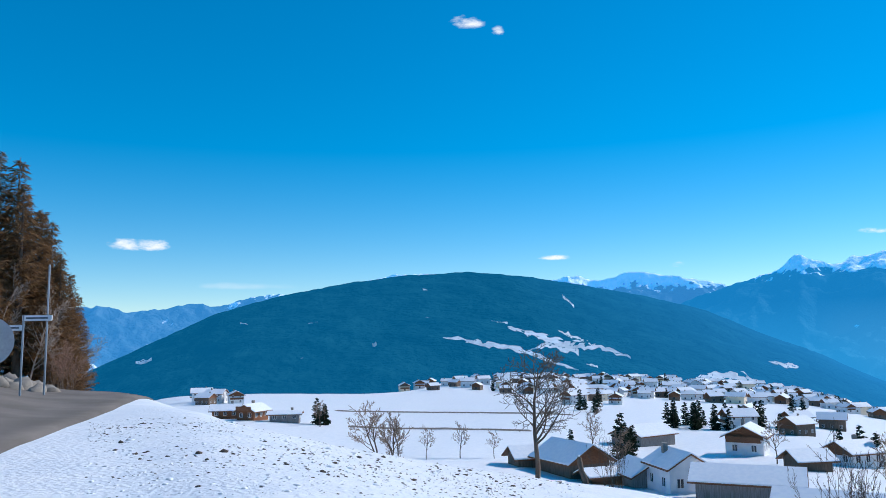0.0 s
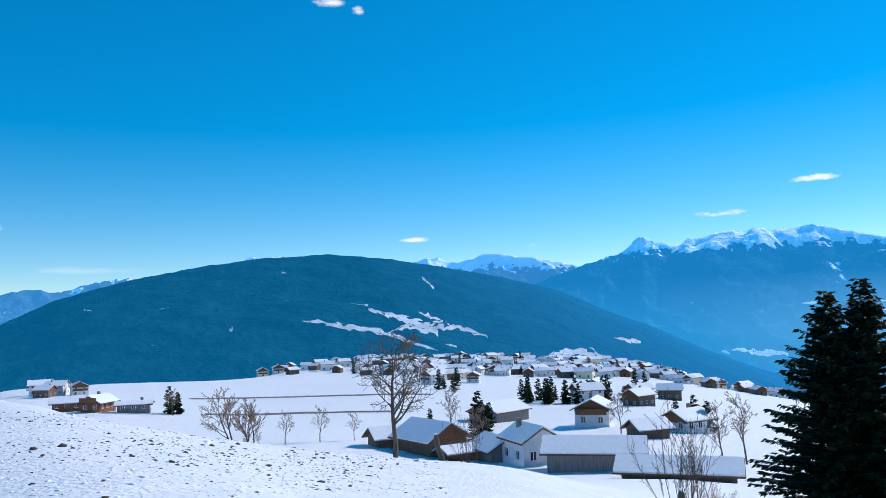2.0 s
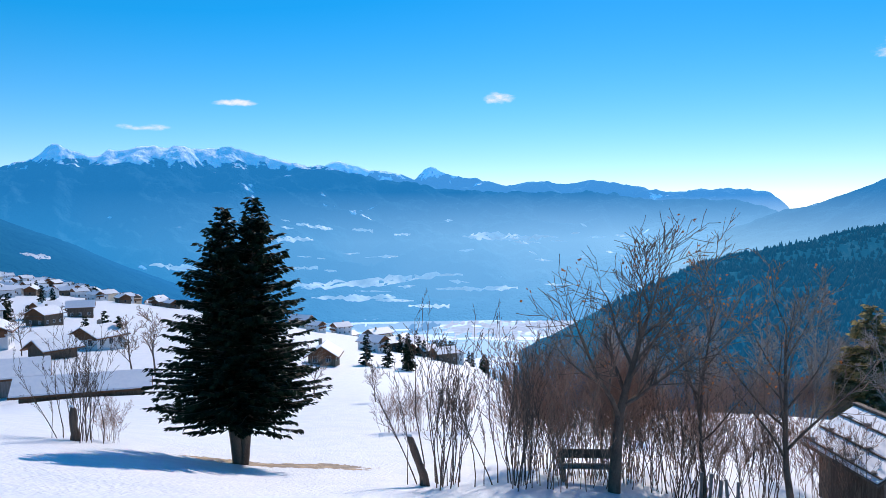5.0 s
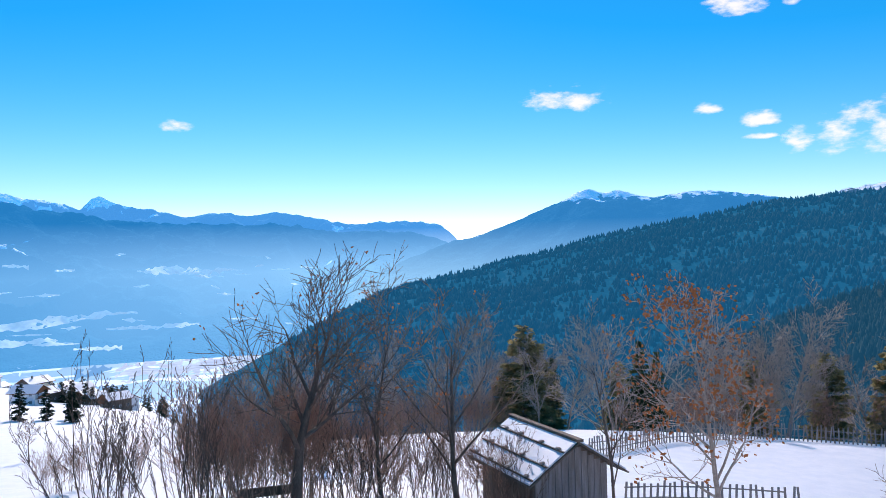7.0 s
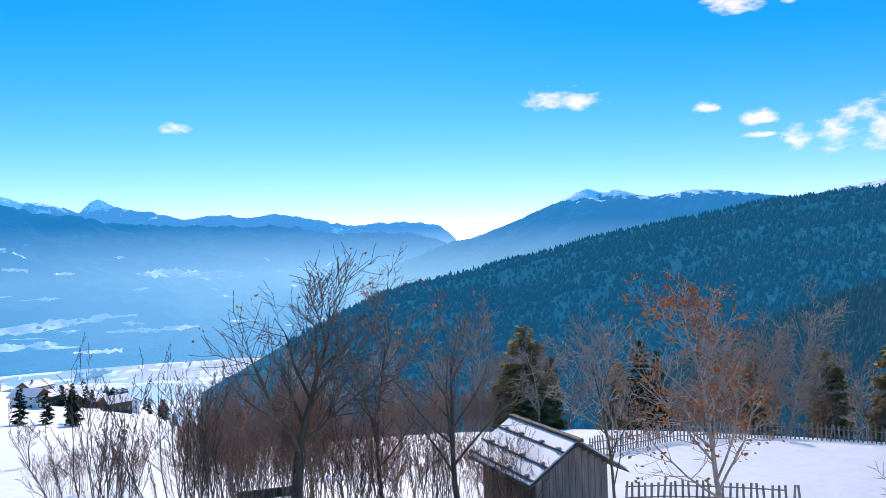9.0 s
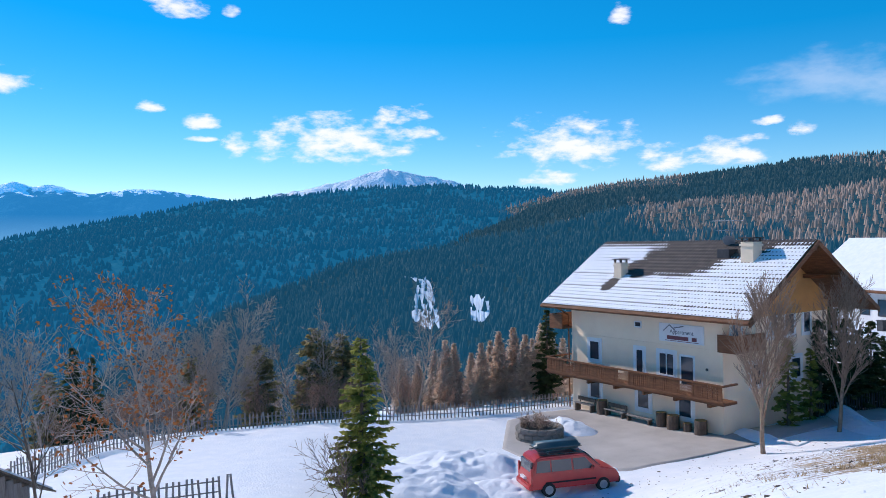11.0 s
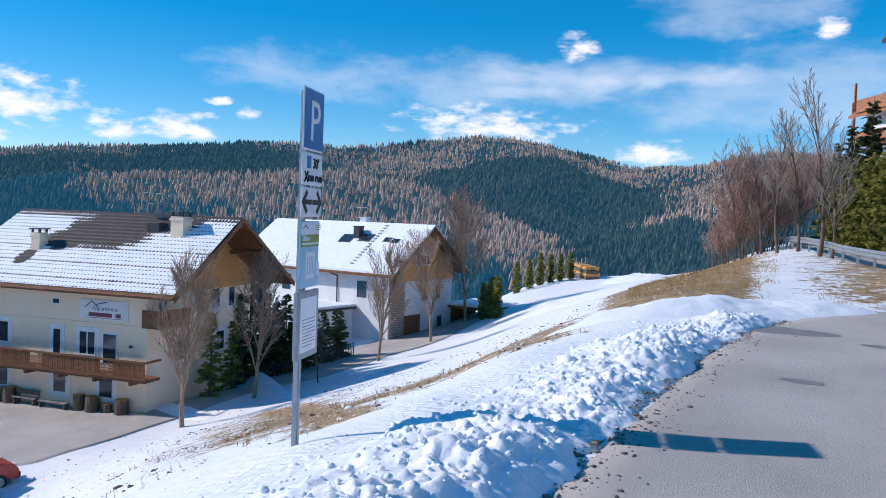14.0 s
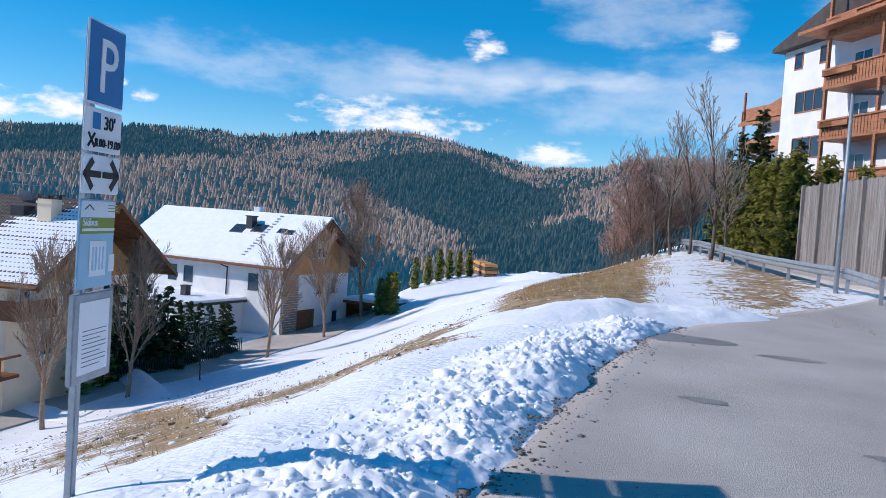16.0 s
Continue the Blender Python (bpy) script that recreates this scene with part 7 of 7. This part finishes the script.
for k, (o, az, r, s) in enumerate(((bush, 53.6, 20.0, 0.95), (thick, 55.0, 23.0, 0.9), (thick, 59.5, 22.5, 1.0), (bush, 64.8, 22.0, 0.85), (thick, 68.0, 24.5, 0.8), (bush, 70.5, 23.0, 0.8), (thick, 74.5, 26.0, 0.75), (bush, 76.0, 24.5, 0.7), (thick, 61.5, 25.0, 0.9), (thick, 50.5, 36.0, 0.6), (thick, 47.5, 36.5, 0.55), (thick, 45.6, 36, 0.5), (thick, 65.5, 27, 0.8), (thick, 72.0, 29, 0.75), (bush, 78.4, 30, 0.6), (thick, 63.5, 33, 0.7), (thick, 57.5, 32, 0.6), (thick, 58.4, 21.8, 1.0), (thick, 62.4, 23.0, 0.95), (thick, 66.4, 23.4, 0.85), (thick, 55.4, 24.5, 0.9))):
    repeat(o, turned(az, r, k * 71, s))
stump_rng = random.Random(3)


def dead_stump(az, r, h, lab):
    ob = thing("stump", lab, "stump", turned(az, r))
    V, F = [], []
    lean = Vector((stump_rng.uniform(-0.4, 0.1), stump_rng.uniform(-0.1, 0.4), 1)) * h
    tube(V, F, [lean * f + Vector((0.03 * math.sin(f * 9), 0.03 * math.cos(f * 7), -0.2 if f == 0 else 0)) for f in (0, 0.2, 0.45, 0.7, 0.9, 1.0)], [0.15, 0.11, 0.09, 0.1, 0.08, 0.03], 10)
    part("wood", mesh_of("wood", V, F, M_BARK), None, ob)
    part("snow_cap", chunk_mesh("snow_cap", [(lean.x, lean.y, lean.z, 0.1)], M_SNOW, 2, 0.5), None, ob, "small cap of snow")


dead_stump(47.0, 19.6, 1.3, "dark broken tree stump with snow on it")
dead_stump(8.4, 28.5, 0.9, "dark snag standing in the snow")
dead_stump(24.0, 22.6, 0.9, "dark stump inside a leafless bush")
repeat(bush, turned(24.3, 22.8, 30, 0.72))
repeat(bush, turned(10.2, 28.6, 80, 0.42))
repeat(thick, turned(26.0, 23.8, 80, 0.3))
bare_tree("tree", "bare broad tree with twisted branches on the slope", turned(5.2, 28.4), 91, 3.9, 0.1, "", M_BARK, M_BARK, levels=3, count=(16, 9, 6), angle=50, ratio=0.5, thin=0.008, **{"from": 0.3})
bare_tree("tree", "bare bushy tree on the edge of the slope", turned(-4.9, 26.8), 92, 1.9, 0.035, "", M_BARK, M_TWIG, stems=5, levels=3, count=(8, 6, 5), angle=36, lean=0.3, thin=0.006, patch=3)
small = bare_tree("small_tree", "small bare tree in the snowy field", turned(-1.6, 125), 93, 4.2, 0.08, "field trees", M_BARK, M_TWIG, levels=3, count=(10, 6, 5), angle=40, thin=0.014)
for k, (az, r, s) in enumerate(((0.8, 128, 1.1), (3.2, 130, 0.9), (-4.2, 118, 0.6), (-3.4, 120, 0.6), (-9.0, 190, 1.2), (34.0, 250, 2.0), (33.5, 255, 1.8), (40.5, 62, 0.8), (44.8, 57, 0.6), (30.0, 110, 1.8), (28.5, 105, 1.6), (22.0, 140, 1.5), (12.0, 125, 1.4), (10.0, 140, 1.8), (8.4, 300, 2.2))):
    repeat(small, turned(az, r, k * 47, s))
# conifers in the village
vill = conifer("village_spruce", "dark green spruce between village houses", turned(12.0, 138), 95, 8.5, 2.3, "village trees", clear=0.05, step=0.4, spray=0.5, fill=0.7)
prng = random.Random(44)
for az0, az1, r0, r1, n in ((-9.6, -7.2, 195, 200, 4), (8.5, 10, 130, 145, 2), (12.2, 13.2, 140, 150, 2), (15.2, 22.5, 215, 240, 22), (3, 28, 420, 560, 26), (25, 28, 150, 160, 4), (22.5, 24.0, 300, 330, 2), (44.5, 49.5, 160, 175, 4), (47, 57, 255, 330, 32), (9.0, 11.5, 260, 300, 4)):
    for _ in range(n):
        repeat(vill, turned(prng.uniform(az0, az1), prng.uniform(r0, r1), prng.uniform(0, 360), prng.uniform(0.5, 0.9)))
# wood behind the meadow: larches, brown trees, dark conifers
larch = conifer("larch", "leafless tan larch at the meadow's edge", turned(112.6, 62, 0, 0.6), 101, 9.0, 2.1, "larches", M_LARCH, clear=0.06, step=0.17, spray=0.3, fill=1.7, droop=0.1, slim=0.17, power=0.9, bark=M_LARCH)
brown = bare_tree("birch", "grey-brown leafless tree at the wood's edge", turned(96.0, 60), 102, 9.0, 0.12, "edge trees", M_TWIGGREY, M_TWIGGREY, levels=3, count=(18, 9, 6), angle=42, ratio=0.45, thin=0.013, **{"from": 0.15})
dark = conifer("fir", "dark green fir at the meadow's edge", turned(86.5, 62, 0, 0.74), 103, 10.0, 2.1, "edge trees", M_GREEN, clear=0.05, step=0.26, spray=0.34, fill=0.8)
pine = conifer("pine", "bushy olive brown conifer at the meadow's edge", turned(78.4, 60), 104, 8.0, 2.4, "edge trees", leafy(mat("olive_needles", (0.4, 0.32, 0.15), (0.22, 0.19, 0.09), 1.2, 0.8, 0.2)), clear=0.05, step=0.26, spray=0.34, fill=0.9, power=0.5)
for k, (az, r, s) in enumerate(((115.3, 64, 1.0), (117.0, 63, 1.12), (118.4, 65, 0.95), (113.9, 66, 0.9), (111.2, 64, 0.95), (119.8, 66, 1.0), (110.0, 67, 0.9), (116.2, 68, 1.0), (120.6, 70, 1.0), (108.8, 64, 0.85), (121.6, 68, 0.9), (112.0, 61, 1.0), (115.9, 61, 1.05), (117.8, 60, 0.95), (119.0, 62, 1.1), (114.6, 60, 0.9))):
    repeat(larch, turned(az, r, k * 77, s * 0.62))
for k in range(46):
    az = prng.uniform(56, 112)
    repeat(brown, turned(az, prng.uniform(57, 72), k * 59, prng.uniform(0.62, 0.9) * (0.85 if az < 70 else 1.0)))
for az, r, s in ((87.6, 60, 0.62), (103.4, 66, 0.6), (119.4, 60, 0.7), (80.4, 66, 0.7)):
    repeat(dark, turned(az, r, az * 9, s))
for az, r, s in ((79.8, 63, 0.72), (76.8, 62, 0.62), (102.6, 61, 0.9), (104.5, 62, 0.85), (94.0, 63, 0.75), (85.0, 64, 0.75), (98.5, 62, 0.8)):
    repeat(pine, turned(az, r, az * 7, s))
for k in range(22):
    az = prng.uniform(66, 118)
    repeat(thick, turned(az, prng.uniform(55, 60), k * 37, prng.uniform(0.5, 0.9)))
# larch wood to the left of the road
big_larch = conifer("larch", "tall leafless brown larch beside the road", turned(-28.6, 52), 111, 12.5, 2.6, "roadside larches", leafy(mat("brown_larch_twigs", (0.26, 0.145, 0.07), (0.15, 0.085, 0.045), 1.5, 0.85, 0.2, spec=0.1), 0.3), clear=0.06, step=0.2, spray=0.34, fill=0.9, droop=0.15, slim=0.1, power=0.8)
for k, (az, r, s) in enumerate(((-31, 50, 0.95), (-27.2, 55, 0.85), (-26.2, 57, 0.7), (-25.3, 60, 0.55), (-33, 52, 1.0), (-30, 57, 0.95), (-35, 50, 1.0), (-28.2, 60, 0.9), (-26.8, 50, 0.5), (-30.2, 47, 0.6), (-37, 52, 1.0), (-32, 60, 1.1), (-26.0, 52, 0.62), (-25.4, 55, 0.6), (-27.3, 52, 0.8), (-28.3, 50, 0.85), (-29.8, 52, 1.0), (-26.6, 54, 0.8), (-24.9, 58, 0.55))):
    repeat(big_larch, turned(az, r, k * 61, s))
for k, (az, r, s) in enumerate(((-25.0, 57, 0.5), (-24.6, 60, 0.5), (-27.5, 49, 0.45), (-29.5, 48, 0.5))):
    repeat(brown, turned(az, r, k * 61, s))
for k in range(8):
    repeat(thick, turned(prng.uniform(-31, -25.5), prng.uniform(48, 55), k * 50, prng.uniform(0.5, 0.8)))
# right of the lot: bare trees, red bush, conifers under the hotel
tall = bare_tree("ash", "slender bare tree on the grassy bank", turned(174.4, 47), 121, 6.7, 0.1, "bank trees", M_BARK, M_TWIGGREY, levels=3, count=(14, 8, 5), angle=28, ratio=0.45, thin=0.01, **{"from": 0.2})
for az, r, s in ((176.9, 41, 1.02), (175.6, 46, 0.9), (173.4, 50, 0.85), (177.6, 40, 0.7)):
    repeat(tall, turned(az, r, az * 11, s))
redb = bare_tree("red_bush", "dense reddish leafless thicket on the bank", turned(172.3, 52), 122, 6.2, 0.04, "bank bushes", M_BARK, mat("red_twigs", (0.46, 0.3, 0.25), (0.34, 0.21, 0.17), 5, 0.9, 0.2), stems=14, levels=3, count=(10, 7, 4), angle=32, lean=0.2, patch=4, thin=0.01)
for az, r, s in ((171.2, 54, 0.8), (173.3, 54, 1.0), (170.4, 56, 0.55), (174.2, 56, 1.0)):
    repeat(redb, turned(az, r, az * 13, s))
sp = conifer("spruce", "green spruce below the hotel", turned(179.5, 50), 123, 8.4, 1.8, "hotel conifers", M_GREEN, clear=0.03, step=0.17, spray=0.2, fill=1.0, scatter=2.5)
ol = conifer("yew", "olive green clipped conifer behind the road", turned(177.9, 47), 124, 4.6, 1.25, "hotel conifers", M_NEEDLELIT, clear=0.0, step=0.14, spray=0.17, fill=1.2, power=0.55, droop=-0.1, shortest=0.45, scatter=3.0)
for o, az, r, s in ((sp, 178.4, 51, 0.85), (sp, 177.7, 53, 0.75), (ol, 178.8, 46, 1.0), (ol, 179.8, 45, 1.05), (ol, 180.7, 44, 1.1), (ol, 181.6, 43, 1.15), (ol, 183.5, 43, 1.1), (ol, 185.5, 43, 1.0), (sp, 181.8, 46, 0.75)):
    repeat(o, turned(az, r, az * 17, s))
# signposts by the road at the crest
for az, r, h, pl_ in ((-27.9, 34, 3.0, ((-1.1, 2.45), (-0.05, 2.8))), (-26.6, 36, 5.2, ())):
    ob = thing("signpost", "grey signpost with finger boards beside the road" if pl_ else "thin grey pole beside the road", "signpost", turned(az, r))
    part("pole", rod(bmesh.new(), (0, 0, -0.3), (0, 0, h), 0.04, sides=8), M_STEEL, ob)
    for x, z in pl_:
        b = part("finger_board", boxes((x, -0.02, z, x + 1.1, 0.02, z + 0.2)), M_SIGNWHITE, ob, "white finger board")
        part("line_of_writing", boxes((x + 0.15, -0.024, z + 0.07, x + 0.95, -0.021, z + 0.13)), M_INK, b)
rx_, ry_ = polar(-29.35, 12.0)
rs = thing("round_sign", "grey back of a round road sign", "sign", pose(rx_, ry_, gz(rx_, ry_), 0, 0, 29))
part("pole", rod(bmesh.new(), (0, 0.05, -0.3), (0, 0.05, 2.4), 0.03), M_STEEL, rs)
part("disc", rod(bmesh.new(), (0, -0.01, 2.1), (0, 0.01, 2.1), 0.3, sides=32), M_STEEL, rs, "grey metal disc seen from behind")
for k in range(14):
    az, r = prng.uniform(-31, -26.3), prng.uniform(38, 42)
    x, y = polar(az, r)
    ob = tagged(part("boulder", chunk_mesh("boulder", [(0, 0, 0, prng.uniform(0.3, 0.6))], M_STONE, k, 0.7, 2), None, None), "grey boulder with snow on the roadside bank", "boulder", group="roadside boulders")
    ob.matrix_world = pose(x, y, gz(x, y) + 0.05)


# ---- clouds ----
def cloud_mat(name, dense, lo, hi, scale):
    m = bpy.data.materials.new(name)
    m.use_nodes = True
    n, l = m.node_tree.nodes, m.node_tree.links
    n.remove(n["Principled BSDF"])
    tc, nz, at, ad, mr, em, tr, mx = (n.new(k) for k in ("ShaderNodeTexCoord", "ShaderNodeTexNoise", "ShaderNodeAttribute", "ShaderNodeMath", "ShaderNodeMapRange", "ShaderNodeEmission", "ShaderNodeBsdfTransparent", "ShaderNodeMixShader"))
    nz.inputs["Scale"].default_value, nz.inputs["Detail"].default_value, nz.inputs["Roughness"].default_value = scale, 8, 0.6
    flat = n.new("ShaderNodeMapping")
    flat.inputs["Scale"].default_value = (0.55, 0.55, 1.35)
    l.new(tc.outputs["Object"], flat.inputs["Vector"])
    l.new(flat.outputs[0], nz.inputs["Vector"])
    at.attribute_name = "core"
    ad.operation = "MULTIPLY_ADD"
    l.new(nz.outputs["Fac"], ad.inputs[0])
    ad.inputs[1].default_value = 3.3
    l.new(at.outputs["Fac"], ad.inputs[2])
    mr.interpolation_type = "SMOOTHSTEP"
    mr.inputs["From Min"].default_value, mr.inputs["From Max"].default_value, mr.inputs["To Max"].default_value = lo, hi, dense
    l.new(ad.outputs[0], mr.inputs["Value"])
    # the cloud's sunlit white is emitted; no lamp lights these sheets
    em.inputs["Color"].default_value, em.inputs["Strength"].default_value = (0.93, 0.96, 1.0, 1), 0.95
    l.new(mr.outputs[0], mx.inputs[0])
    l.new(tr.outputs[0], mx.inputs[1])
    l.new(em.outputs[0], mx.inputs[2])
    l.new(mx.outputs[0], n["Material Output"].inputs["Surface"])
    return m


M_CLOUD = cloud_mat("cumulus", 0.93, 1.95, 3.0, 0.011)
M_VEIL = cloud_mat("thin_cloud", 0.3, 1.6, 3.0, 0.004)
CLOUDS = [(2.0, 22.8, 2.4, 1.0), (4.3, 22.2, 1.0, 0.7), (338.5, 6.8, 3.9, 0.8), (8.3, 6.0, 2.1, 0.4), (16.7, 5.2, 1.2, 0.6), (36.1, 8.6, 3.0, 0.5), (30.1, 6.8, 3.1, 0.5), (54.5, 9.0, 2.3, 1.0)]
CLOUDS += [(82.7, 10.5, 6.2, 1.7), (92.2, 9.4, 1.7, 0.9), (95.6, 8.5, 2.7, 1.1), (95.7, 7.3, 2.1, 0.4), (97.7, 6.9, 2.1, 1.7), (94.2, 15.9, 3.7, 1.4), (97.6, 15.9, 1.2, 1.0), (105.1, 6.9, 11.2, 3.9), (109.8, 8.9, 3.9, 1.4), (110.9, 7.7, 2.5, 1.0)]
CLOUDS += [(121.4, 6.4, 9.5, 3.5), (120.0, 4.2, 3.7, 1.2), (128.3, 5.3, 4.1, 1.9), (132.8, 5.5, 5.8, 2.1), (125.5, 15.3, 1.5, 1.5), (135.1, 7.5, 1.9, 0.6), (137.0, 6.9, 1.7, 1.0), (160.4, 12.1, 3.0, 2.0), (177.0, 13.1, 1.9, 1.7), (154.8, 6.6, 12.4, 2.8), (166.0, 5.0, 5.0, 1.9)]
VEILS = [(171.2, 15.0, 11.0, 4.6), (185.1, 14.8, 6.0, 4.0), (156.7, 9.1, 5.0, 0.8), (175.5, 8.8, 22, 5.4), (346.4, 4.1, 5.0, 0.5), (150, 9.5, 26, 3.5), (164, 10.5, 16, 2.0)]
for i, (az, el, w, h) in enumerate(CLOUDS + VEILS):
    veil = i >= len(CLOUDS)
    D = 4650 - i * 2
    w, h = w * 1.5, h * 1.7
    u, v = np.meshgrid(np.linspace(-1, 1, 40), np.linspace(-1, 1, 24))
    a, e = np.radians(az + u * w / 2), np.radians(el + v * h / 2)
    core = 1 - (u ** 2 + np.where(v < 0, v * 1.5, v) ** 2) * 1.25
    ob = part("cloud", grid_mesh("cloud", CX + D * np.sin(a) * np.cos(e), CY + D * np.cos(a) * np.cos(e), 1.6 + D * np.sin(e), M_VEIL if veil else M_CLOUD, attr={"core": core}), None, None)
    ob.visible_shadow = False
    tagged(ob, "thin veil of white cloud" if veil else "small white fair-weather cloud", "cloud", group="clouds", kind="structure")
